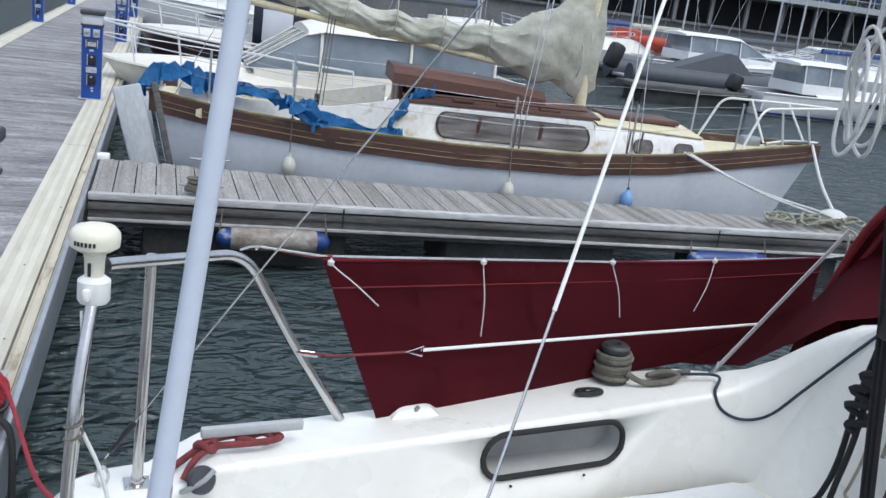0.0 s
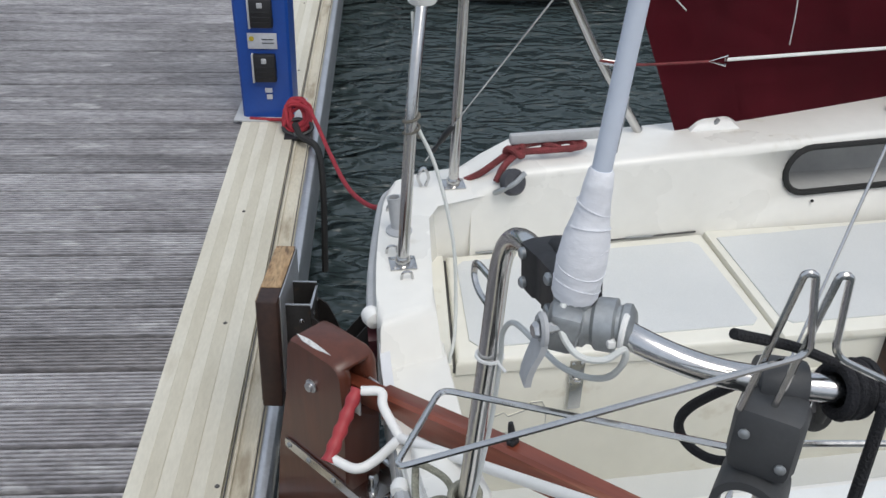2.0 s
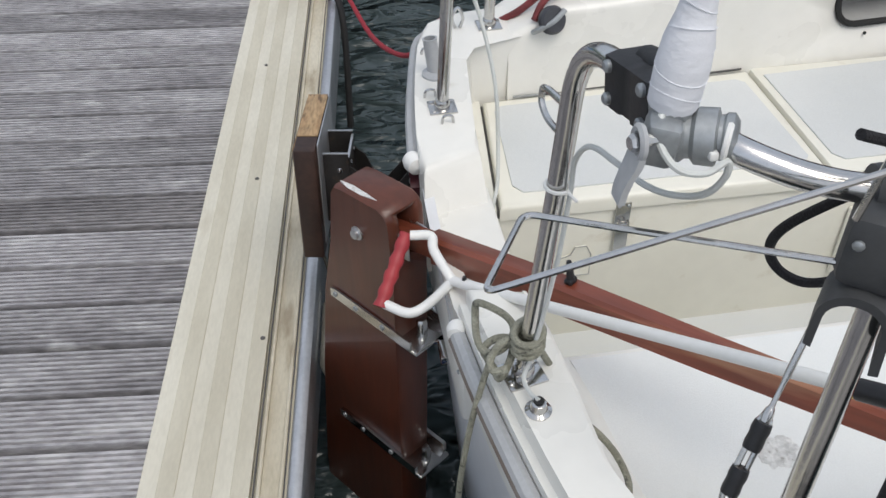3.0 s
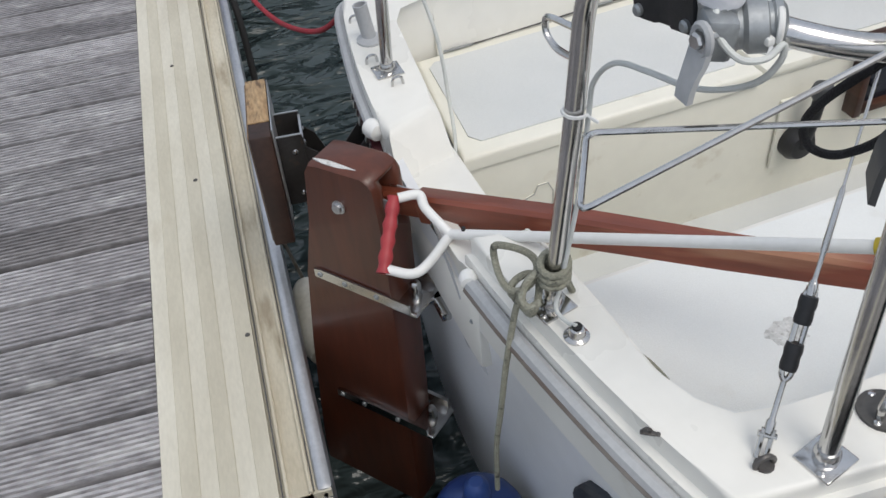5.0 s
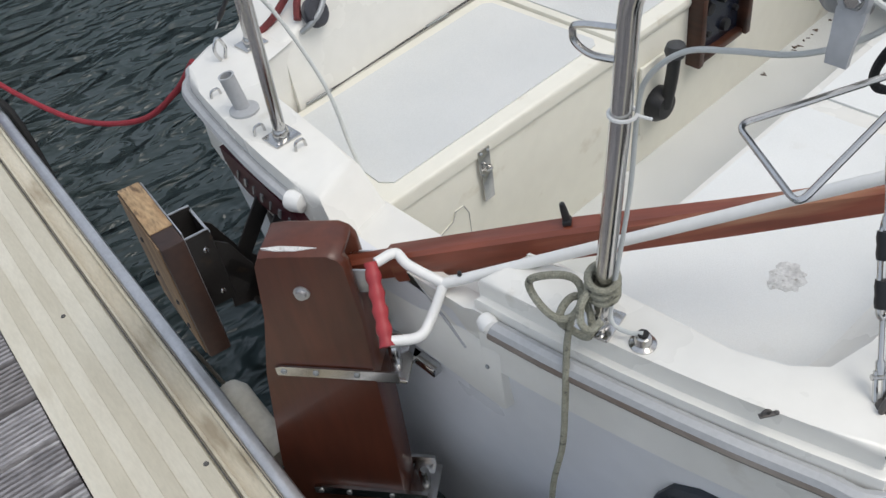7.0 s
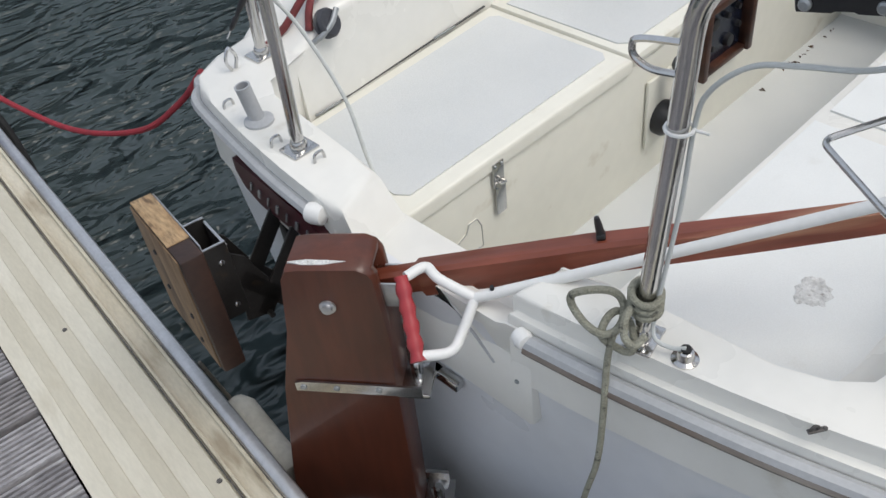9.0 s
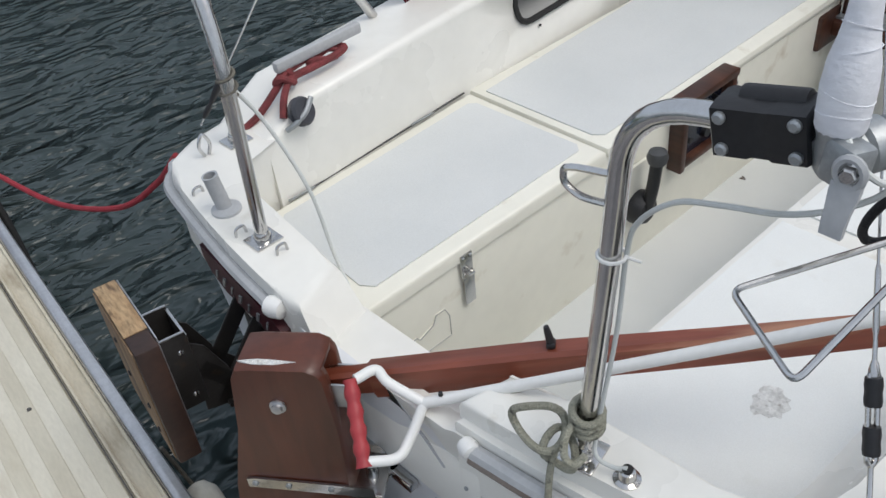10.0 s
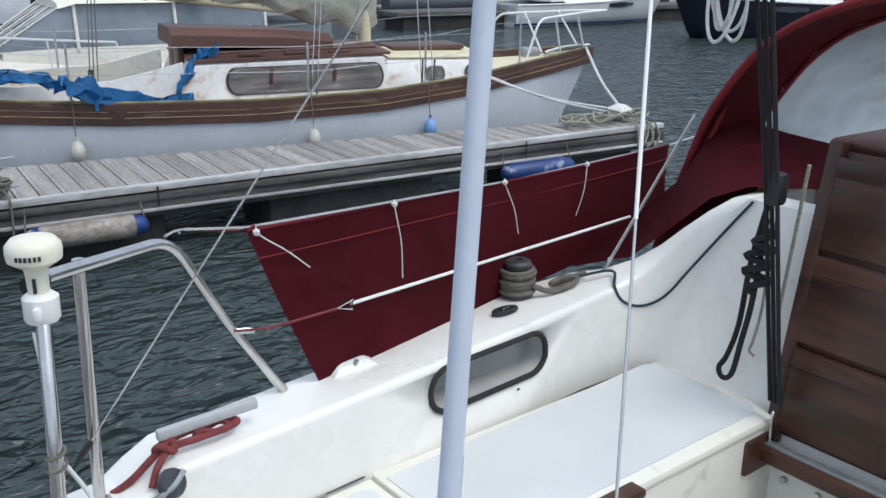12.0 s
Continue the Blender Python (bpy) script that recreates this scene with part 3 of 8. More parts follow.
out_p = rim_outline(-0.225, -0.80)
well_top = [(0.095, -0.245), (0.110, -0.33), (0.118, -0.44), (0.124, -0.57), (0.136, -0.645), (0.172, -0.690), (0.245, -0.708), (0.50, -0.712), (0.88, -0.715)]
port_top = [(u + 0.012, min(v + 0.010, -0.215) if v < -0.7 else v) for u, v in out_p] + [(0.6, -0.85), (1.2, -0.91), (2.15, -1.05), (2.15, -0.72)] + list(reversed(well_top))
port_bot = out_p + [(0.6, -0.86), (1.2, -0.92), (2.15, -1.06), (2.15, -0.72)] + list(reversed(well_top))
port_rim = part("port_coaming", prism(bmesh.new(), port_top, 1.0, 0.955, port_top, 0.012, 3), GEL, boat, "white moulded coaming and stern rim")
part("rim_ledge", prism(bmesh.new(), port_bot, 0.966, 0.82, port_bot, 0.006, 2), GEL, port_rim, "white ledge below the rim")
well_pad = [(0.178, -0.250), (0.196, -0.34), (0.206, -0.44), (0.216, -0.525), (0.232, -0.572), (0.268, -0.600), (0.33, -0.612), (0.55, -0.618), (0.88, -0.62)]
rings = []
for k, h in ((-0.05, 0.985), (0.0, 0.996), (0.07, 0.994), (0.13, 0.978), (0.22, 0.945), (0.33, 0.908), (0.46, 0.880), (0.62, 0.857), (0.78, 0.843), (0.90, 0.837), (1.02, 0.8335)):
    rings.append([(a + (c - a) * k, b + (d - b) * k, h) for (a, b), (c, d) in zip(well_top, well_pad)])
part("well_side", loft(bmesh.new(), rings, closed=False, caps=False), GEL, port_rim, "white curved side of the seat well")
out_s = rim_outline(0.185, 0.80)
out_s = rim_outline(0.185, 0.705) + [(0.096, 0.738), (0.118, 0.766), (0.17, 0.792)]
stbd_top = [(0.0, 0.155)] + out_s + [(0.45, 0.838), (0.45, 0.66), (0.17, 0.615), (0.135, 0.55), (0.12, 0.27), (0.115, 0.20)]
stbd_bot = [(-0.01, 0.06)] + out_s + [(0.45, 0.845), (0.45, 0.66), (0.19, 0.63), (0.15, 0.57), (0.14, 0.24), (0.13, 0.08)]
bm = prism(bmesh.new(), stbd_top, 0.958, 0.78, stbd_bot, 0.018, 3)
stbd_rim = part("stern_rim", bm, GEL, boat, "white moulded stern rim")

# raised starboard coaming
rings = []
for u, zi, vi, vo in ((0.27, 0.955, 0.635, 0.83), (0.33, 0.985, 0.635, 0.845), (0.40, 1.018, 0.635, 0.852), (0.9, 1.028, 0.672, 0.892), (1.5, 1.045, 0.717, 0.965), (1.75, 1.055, 0.736, 0.985), (1.90, 1.07, 0.735, 0.96), (1.98, 1.095, 0.72, 0.87), (2.04, 1.14, 0.695, 0.79), (2.08, 1.20, 0.655, 0.72), (2.11, 1.27, 0.60, 0.655), (2.14, 1.335, 0.53, 0.59), (2.18, 1.38, 0.47, 0.54), (2.30, 1.39, 0.44, 0.52), (2.5, 1.39, 0.44, 0.52)):
    b = 0.02
    ring = [(u, vi - 0.012, 0.76)]
    ring += [(u, vi + b - b * math.cos(a), zi - b + b * math.sin(a)) for a in (0, 0.4, 0.8, 1.2, 1.57)]
    ring += [(u, vo - b + b * math.sin(a), zi - 0.008 - b + b * math.cos(a)) for a in (0, 0.4, 0.8, 1.2, 1.57)]
    rings.append(ring + [(u, vo, 0.80)])
coaming = part("starboard_coaming", loft(bmesh.new(), rings), GEL, boat, "white coaming with a cave locker window")

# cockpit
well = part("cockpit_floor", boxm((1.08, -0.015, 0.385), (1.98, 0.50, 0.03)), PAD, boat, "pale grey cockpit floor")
part("notch_sill", boxm((0.066, -0.03, 0.795), (0.135, 0.47, 0.15), 0.010), GEL, boat, "white sill below the tiller")
locker = part("starboard_locker", boxm((1.10, 0.435, 0.575), (1.94, 0.45, 0.39), 0.006), CREAM, boat, "cream cockpit locker front")
part("locker_lid", prism(bmesh.new(), [(0.163, 0.205), (0.208, 0.618), (0.893, 0.650), (0.893, 0.200)], 0.803, 0.767, None, 0.012, 3), CREAM, locker, "cream hinged locker lid")
part("lid_surround", prism(bmesh.new(), [(0.105, 0.205), (0.150, 0.640), (0.203, 0.634), (0.156, 0.205)], 0.797, 0.76, None, 0.004), CREAM, locker, "cream surround of the lid")
part("lid_end_gap", prism(bmesh.new(), [(0.1555, 0.21), (0.2025, 0.625), (0.2085, 0.625), (0.1635, 0.21)], 0.785, 0.77), FASCIA, locker, "dark gap beside the lid")
part("seat_top", boxm((1.485, 0.435, 0.785), (1.165, 0.465, 0.034), 0.014), CREAM, locker, "cream fixed seat")
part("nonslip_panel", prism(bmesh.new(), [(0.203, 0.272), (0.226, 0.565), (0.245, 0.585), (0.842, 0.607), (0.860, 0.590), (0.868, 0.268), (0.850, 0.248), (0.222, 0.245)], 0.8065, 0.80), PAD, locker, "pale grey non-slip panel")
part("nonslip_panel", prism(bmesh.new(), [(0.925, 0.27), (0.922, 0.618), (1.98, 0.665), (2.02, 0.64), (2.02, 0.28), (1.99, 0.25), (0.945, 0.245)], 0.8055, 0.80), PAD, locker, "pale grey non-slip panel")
plocker = part("port_locker", boxm((1.105, -0.43, 0.60), (1.93, 0.37, 0.44), 0.006), CREAM, boat, "cream cockpit locker front")
part("port_seat", boxm((1.10, -0.43, 0.812), (1.94, 0.385, 0.034), 0.012), GEL, plocker, "white seat")
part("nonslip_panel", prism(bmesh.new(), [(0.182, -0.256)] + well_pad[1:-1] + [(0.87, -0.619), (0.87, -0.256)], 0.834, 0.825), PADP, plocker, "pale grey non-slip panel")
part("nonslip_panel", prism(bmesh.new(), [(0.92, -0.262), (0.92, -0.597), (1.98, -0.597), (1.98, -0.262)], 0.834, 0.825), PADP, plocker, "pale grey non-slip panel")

# cabin
bulk = part("cabin_bulkhead", loft(bmesh.new(), [[(2.045, -0.72, z), (2.045, 0.72, z), (2.1, 0.72, z), (2.1, -0.72, z)] if z < 0.8 else [(2.06 + (z - 0.8) * 0.17, -w, z), (2.06 + (z - 0.8) * 0.17, w, z), (2.16 + (z - 0.8) * 0.17, w, z), (2.16 + (z - 0.8) * 0.17, -w, z)] for z, w in ((0.38, 0.72), (0.79, 0.72), (0.81, 0.74), (1.1, 0.70), (1.2, 0.64), (1.385, 0.46))]), GEL, boat, "white cabin bulkhead")
part("cabin_top", loft(bmesh.new(), [[(u, -w, 0.9), (u, -w * 0.97, h - 0.03), (u, -w * 0.9, h), (u, 0, h + 0.05), (u, w * 0.9, h), (u, w * 0.97, h - 0.03), (u, w, 0.9)] for u, w, h in ((2.62, 0.80, 1.385), (3.2, 0.84, 1.40), (4.6, 0.72, 1.30), (5.2, 0.5, 1.12))]), GEL, boat, "white cabin top")
part("side_deck", loft(bmesh.new(), [[(u, -half(u), 0.90 + 0.05 * max(0, u - 2)), (u, 0, 0.97 + 0.05 * max(0, u - 2)), (u, half(u), 0.90 + 0.05 * max(0, u - 2)), (u, half(u), 0.84 + 0.05 * max(0, u - 2)), (u, 0, 0.82), (u, -half(u), 0.84 + 0.05 * max(0, u - 2))] for u in (2.18, 2.6, 3.4, 4.2, 5.0, 5.8, 6.5, 7.0, 7.38)]), GEL, boat, "white side deck")

# mast so the stays end on something
part("mast", tubem([(4.1, 0, 1.3), (4.1, 0, 10.2)], 0.055, 14), ALU, boat, "aluminium mast")

# pocket with a rubber-edged opening in the starboard coaming
cut = bmesh.new()
st = stadium(1.345, 0.952, 0.46, 0.125)
loft(cut, [[(u, 0.60, z) for u, z in st], [(u, 0.86, z) for u, z in st]])
me = mesh_of("pocket_cut", cut, GREYINT)
cutter = bpy.data.objects.new("pocket_cut", me)
tmp_mod = coaming.modifiers.new("pocket", "BOOLEAN")
scene.collection.objects.link(cutter)
cutter.matrix_world = BOAT
tmp_mod.object, tmp_mod.operation, tmp_mod.solver = cutter, "DIFFERENCE", "EXACT"
coaming.data.materials.append(GREYINT)
tmp_mod.material_mode = "TRANSFER"
dg = bpy.context.evaluated_depsgraph_get()
dg.update()
fresh = bpy.data.meshes.new_from_object(coaming.evaluated_get(dg))
coaming.modifiers.clear()
coaming.data = fresh
bpy.data.objects.remove(cutter)
edge = [(u, 0.672 + (u - 0.9) * 0.075 - 0.003 - (0.02 if z < 0.95 else 0) * 0.2, z) for u, z in stadium(1.345, 0.952, 0.465, 0.13, 10)]
part("rubber_edging", tubem(edge, 0.0085, 8, True), RUBBER, coaming, "black rubber edging")
part("pocket_back", boxm((1.345, 0.80, 0.952), (0.47, 0.006, 0.13)), GREYINT, coaming, "grey pocket lining")
for u in (1.21, 1.455):
    part("screw_hole", lathem([(0.004, 0), (0.004, 0.004)], (u, 0.672 + (u - 0.9) * 0.075 - 0.010, 0.86), 8, (0, -1, 0)), RUBBER, coaming)

# ---- rub rails under the rims
rail_s = [(aft(v) - 0.008, v, 0.915) for v in (0.24, 0.4, 0.6, 0.72)] + [(0.105, 0.765, 0.915), (0.16, 0.806, 0.915), (0.5, 0.858, 0.917), (1.2, 0.94, 0.92), (2.4, 1.13, 0.93)]
rail_p = [(aft(v) - 0.012, v, 0.940) for v in (-0.27, -0.4, -0.6, -0.74, -0.80)] + [(0.16, -0.845, 0.940), (0.5, -0.880, 0.940), (1.2, -0.945, 0.94), (2.4, -1.13, 0.93)]
for nm, pts in (("starboard_rub_rail", rail_s), ("port_rub_rail", rail_p)):
    bm = bmesh.new()
    line = curve(pts, 5)
    tube(bm, line, 0.013, 8)
    rr = part(nm, bm, LGREY, boat, "grey rubbing strake with a metal band")
    part("rail_backing", tubem([p + Vector((-0.0075 if nm[0] == "p" else 0.006, 0, -0.007 if nm[0] == "p" else -0.018)) for p in line], 0.0085, 8), RAILW if nm[0] == "p" else ALU, rr, "worn backing strip")
part("rail_end_cap", lathem([(0.0, -0.014), (0.013, -0.010), (0.016, 0.0), (0.013, 0.012), (0.0, 0.016)], (-0.012, -0.262, 0.944), 14, (0.3, 1, 0)), WHITEPL, boat, "white plastic end cap")
part("rail_end_cap", lathem([(0.0, -0.02), (0.018, -0.012), (0.021, 0.0), (0.018, 0.02), (0.0, 0.028)], (-0.012, 0.225, 0.925), 14, (0.3, -1, 0)), WHITEPL, boat, "white plastic end cap")
notch = [(-0.03, 0.938), (-0.085, 0.938), (-0.185, 0.834), (-0.205, 0.832), (-0.225, 0.798), (-0.252, 0.800), (-0.262, 0.815), (-0.262, 0.945), (-0.225, 0.945), (-0.205, 0.935)]
nk = part("notch_panel", loft(bmesh.new(), [[(aft(v) + 0.09 * (0.905 - z) + d, -0.15 + (v + 0.15) * k, 0.88 + (z - 0.88) * k) for v, z in notch] for d, k in ((0.035, 1), (0.006, 1), (0.001, 0.96))]), GEL, boat, "white moulded panel beside the rudder notch")
screws(nk, [(-0.002, -0.236, 0.818), (0.0, -0.095, 0.925)], 0.004, (-1, 0, 0), ZINC)
part("hull_notch_edge", tubem([(-0.006, -0.09, 0.930), (-0.001, -0.188, 0.827)], 0.003, 6), LGREY, nk, "grey seam")

# ---- pushpit rails
R = 0.0125


def foot(parent, u, v, z, rot=0):
    p = part("base_plate", boxm((u, v, z + 0.002), (0.058, 0.052, 0.005), 0.002, (0, 0, rot)), STEEL, parent, "square steel base plate")
    part("socket", lathem([(0.0165, 0), (0.0165, 0.012), (0.0135, 0.018)], (u, v, z + 0.003), 14), STEEL, p)
    screws(p, [(u - 0.02, v - 0.018, z + 0.004), (u + 0.02, v + 0.018, z + 0.004)], 0.005)


srail = part("starboard_pushpit", tubem(rounded([(0.235, 0.70, 0.955), (0.245, 0.682, 1.515)], 0.05), R, 12), STEEL, boat, "polished stainless stern rail")
part("top_tube", tubem(rounded([(0.125, 0.535, 1.535), (0.16, 0.56, 1.535), (0.455, 0.745, 1.50), (0.60, 0.805, 1.25), (0.752, 0.832, 1.02)], 0.07, 8), R, 12), STEEL, srail)
part("end_cap", lathem([(0.018, -0.02), (0.019, 0.02), (0.014, 0.026)], (0.128, 0.535, 1.535), 14, (0.6, 0.6, 0)), BLACK, srail, "black plastic end clamp")
foot(srail, 0.235, 0.70, 0.958)
part("rail_eye", tubem([(0.44, 0.735, 1.512), (0.465, 0.749, 1.515), (0.49, 0.762, 1.512), (0.48, 0.757, 1.506)], 0.003, 6), STEEL, srail)

gpost = part("antenna_post", tubem(rounded([(0.068, 0.358, 0.965), (0.090, 0.383, 1.33), (0.118, 0.470, 1.475), (0.123, 0.490, 1.505)], 0.12, 8), R, 12), STEEL, boat, "polished stainless post")
foot(gpost, 0.068, 0.358, 0.958)
part("post_wire", tubem(curve([(0.10, 0.47, 1.47), (0.105, 0.44, 1.30), (0.085, 0.40, 1.10), (0.075, 0.39, 0.97)], 6), 0.003, 6), CABLE, gpost)
part("seizing", tubem(curve([(0.088 + 0.016 * math.cos(a), 0.383 + 0.016 * math.sin(a), 1.24 + 0.004 * a) for a in [i * 0.7 for i in range(20)]], 2), 0.003, 6), TANROPE, gpost, "lashing of tan cord")
gps = part("gps_antenna", lathem([(0.0, 0), (0.017, 0), (0.0185, 0.05), (0.021, 0.064), (0.030, 0.068), (0.0442, 0.078), (0.0458, 0.092), (0.0445, 0.104), (0.036, 0.114), (0.018, 0.1185), (0.0, 0.119)], (0.122, 0.490, 1.515), 28), CREAMPL, boat, "cream dome antenna on a short stem")
part("slot", boxm((0.112, 0.4735, 1.55), (0.006, 0.004, 0.026), 0.001, (0, 0, -30)), MARKS, gps)
collar = part("collar", lathem([(0.026, -0.026), (0.030, -0.02), (0.030, 0.018), (0.020, 0.026)], (0.122, 0.488, 1.508), 18), WHITEPL, gps, "white split collar")
part("collar_lug", boxm((0.108, 0.460, 1.505), (0.014, 0.018, 0.024), 0.005, (0, 0, -30)), WHITEPL, gps)
for k in range(6):
    ang = -2.05 + (k - 2.5) * 0.16
    part("label_mark", boxm((0.122 + 0.0462 * math.cos(ang), 0.490 + 0.0462 * math.sin(ang), 1.605), (0.002, 0.0045, 0.008), 0, (0, 0, math.degrees(ang))), MARKS, gps)

PR = [(0.055, -0.415, 1.0), (0.076, -0.431, 1.34), (0.084, -0.437, 1.528), (0.108, -0.610, 1.546), (0.136, -0.672, 1.543), (0.195, -0.712, 1.529), (0.285, -0.735, 1.520), (0.75, -0.86, 1.52), (0.95, -0.90, 1.02)]
prail = part("port_pushpit", tubem(rounded(PR, 0.08, 8), R, 14), STEEL, boat, "polished stainless stern rail")
part("middle_post", tubem([(0.235, -0.780, 1.0), (0.278, -0.730, 1.518)], R, 12), STEEL, prail)
foot(prail, 0.055, -0.415, 0.999, 12)
foot(prail, 0.236, -0.779, 0.999, 14)
part("eye_loop", tubem(curve([(0.076, -0.434, 1.404), (0.069, -0.398, 1.402), (0.066, -0.378, 1.410), (0.066, -0.372, 1.422), (0.068, -0.380, 1.434), (0.078, -0.438, 1.442)], 5), 0.0042, 8), STEEL, prail, "welded steel eye")

# clamp on the rail: a box along the tube with four bolts and a ridged saddle
rx_ = Vector((0.009, -0.081, 0.016)).normalized()
ry_ = Vector((0, 0, 1)).cross(rx_).normalized()
rz_ = rx_.cross(ry_)
CL = Matrix((rx_, ry_, rz_)).transposed().to_4x4()
CL.translation = Vector((0.106, -0.574, 1.5405))
clamp = part("rail_clamp", loft(bmesh.new(), [[(x, -0.024 * w, -0.0235 * h), (x, -0.024 * w, 0.0235 * h), (x, -0.012, 0.0265 * h), (x, 0.012, 0.0265 * h), (x, 0.024 * w, 0.0235 * h), (x, 0.024 * w, -0.0235 * h), (x, 0.012, -0.0265 * h), (x, -0.012, -0.0265 * h)] for x, w, h in ((-0.045, 0.9, 0.9), (-0.043, 1, 1), (-0.012, 1, 1), (-0.008, 0.93, 0.95), (0.008, 0.93, 0.95), (0.012, 1, 1), (0.043, 1, 1), (0.045, 0.9, 0.9))]), BLACK, prail, "black plastic rail clamp", CL)
part("saddle", lathem([(0.0, -0.03), (0.012, -0.03), (0.013, -0.026), (0.013, 0.026), (0.012, 0.03), (0.0, 0.03)], (0.004, 0.008, 0.021), 14, (1, 0, 0)), BLACK, clamp)
for x in (-0.034, 0.034):
    for z in (-0.0155, 0.0155):
        part("clamp_bolt", lathem([(0.0062, 0), (0.0062, 0.004), (0.004, 0.006), (0.0, 0.006)], (x, -0.0235, z), 12, (0, -1, 0)), ZINC, clamp, "zinc bolt head")
tie = part("cable_tie", tubem([(0.136 + 0.008 * math.cos(a), -0.672 + 0.013 * math.cos(a), 1.547 + 0.0155 * math.sin(a)) for a in [i * math.pi / 6 for i in range(12)]], 0.003, 6, True), WHITEPL, prail, "white cable tie")
part("tie_head", boxm((0.122, -0.680, 1.541), (0.008, 0.008, 0.008), 0.002), WHITEPL, tie)
tie = part("cable_tie", tubem([(0.0765 + 0.016 * math.cos(a), -0.432 + 0.016 * math.sin(a), 1.336) for a in [i * math.pi / 6 for i in range(12)]], 0.0025, 6, True), WHITEPL, prail, "white cable tie")
part("tie_tail", tubem([(0.083, -0.446, 1.336), (0.090, -0.462, 1.333)], 0.002, 6), WHITEPL, tie)

# aerial pole with its hinged foot
PD = Vector((0.104, 0.042, 1.0)).normalized()
PB = Vector((0.099, -0.638, 1.568))
pole = part("aerial_pole", tubem([PB + PD * t for t in (0.0, 0.16, 0.30, 0.8, 1.75)], lambda t: 0.0090 - 0.0022 * t, 14), POLEW, boat, "pale grey aerial pole")
prof = [(0.0, -0.006), (0.0185, -0.005), (0.0205, 0.0), (0.0220, 0.014), (0.0222, 0.034), (0.0200, 0.055), (0.0165, 0.074), (0.0136, 0.090), (0.0122, 0.103), (0.0116, 0.116), (0.0094, 0.119)]
prof = [(r + 0.0005 * ((i * 7) % 3 - 1), h) for i, (r, h) in enumerate(prof)]
part("tape_binding", lathem(prof, PB, 20, PD), TAPE, pole, "white tape wound round the foot")
q = PD.to_track_quat("Z", "Y").to_matrix()
for i in range(6):
    h = 0.010 + i * 0.0185
    rr = lerp_tab([(0, 0.0214), (0.034, 0.0222), (0.055, 0.0200), (0.074, 0.0165), (0.103, 0.0122), (0.2, 0.0112)], h)[0]
    part("tape_edge", tubem([PB + q @ Vector((rr * math.cos(a), rr * math.sin(a), h + 0.005 * math.sin(a + i * 1.7))) for a in [j * math.pi / 8 for j in range(16)]], 0.0006, 4, True), TAPE, pole)
part("pole_label", loft(bmesh.new(), [[PB + PD * h + q @ Vector((r * math.cos(a), r * math.sin(a), 0)) for a in [-2.35 + 0.16 * k for k in range(8)] for r in (0.0092,)] + [PB + PD * h + q @ Vector((0.0085 * math.cos(a), 0.0085 * math.sin(a), 0)) for a in [-1.23 - 0.16 * k for k in range(8)]] for h in (0.135, 0.182)]), LGREY, pole, "grey printed label")
foot_ = part("ratchet_mount", lathem([(0.0, -0.030), (0.018, -0.030), (0.022, -0.024), (0.023, -0.004), (0.0195, 0.0), (0.0195, 0.004), (0.024, 0.008), (0.0245, 0.024), (0.019, 0.026), (0.019, 0.029), (0.021, 0.031), (0.021, 0.037), (0.015, 0.041), (0.0, 0.041)], (0.112, -0.648, 1.541), 20, (0.86, -0.48, 0.12)), ZINC, boat, "cast metal ratchet mount")
part("mount_neck", lathem([(0.015, -0.035), (0.017, -0.012), (0.0195, -0.003)], PB, 16, PD), ZINC, foot_)
part("mount_cheek", boxm((0.086, -0.655, 1.545), (0.030, 0.034, 0.040), 0.007, (0, 8, -20)), ZINC, foot_)
part("bolt_shank", tubem([(0.095, -0.662, 1.552), (0.060, -0.668, 1.553)], 0.0055, 8), STEEL, foot_)
lever = part("lever", tubem([(0.063, -0.668 + 0.0115 * math.cos(a), z) for a, z in [(i * math.pi / 8, 1.552 + 0.0135 * math.sin(i * math.pi / 8)) for i in range(16)]], 0.0038, 6, True), LGREY, foot_, "grey clamping lever with a forked ring")
part("lever_tongue", loft(bmesh.new(), [[(u - 0.003, -0.668 - w, z), (u - 0.003, -0.668 + w, z), (u + 0.003, -0.668 + w, z), (u + 0.003, -0.668 - w, z)] for u, w, z in ((0.063, 0.0125, 1.543), (0.061, 0.0125, 1.534), (0.056, 0.0105, 1.520), (0.053, 0.0100, 1.508), (0.052, 0.0095, 1.497))]), LGREY, lever)
part("bolt_head", lathem([(0.0075, 0), (0.0075, 0.006), (0.006, 0.008), (0.0, 0.008)], (0.062, -0.668, 1.553), 6, (-1, -0.17, 0)), STEEL, foot_)
aerial = single("aerial_cable", tubem(curve([(0.085, -0.652, 1.566), (0.080, -0.668, 1.550), (0.092, -0.684, 1.534), (0.115, -0.688, 1.530), (0.132, -0.686, 1.538), (0.134, -0.685, 1.522), (0.127, -0.672, 1.496), (0.116, -0.640, 1.472), (0.104, -0.600, 1.456), (0.093, -0.550, 1.448), (0.084, -0.500, 1.434), (0.084, -0.458, 1.388), (0.087, -0.444, 1.335), (0.080, -0.441, 1.22), (0.062, -0.432, 1.06), (0.050, -0.440, 1.022), (0.054, -0.465, 1.016), (0.060, -0.482, 1.022)], 6), 0.0032, 8), CABLE, "pale grey aerial cable tied along the stern rail", "cable", BOAT)
gland = part("deck_gland", lathem([(0.0185, 0), (0.0185, 0.003), (0.0125, 0.006), (0.0105, 0.017), (0.007, 0.019), (0.0, 0.018)], (0.061, -0.482, 0.999), 20), STEEL, boat, "chrome deck gland")
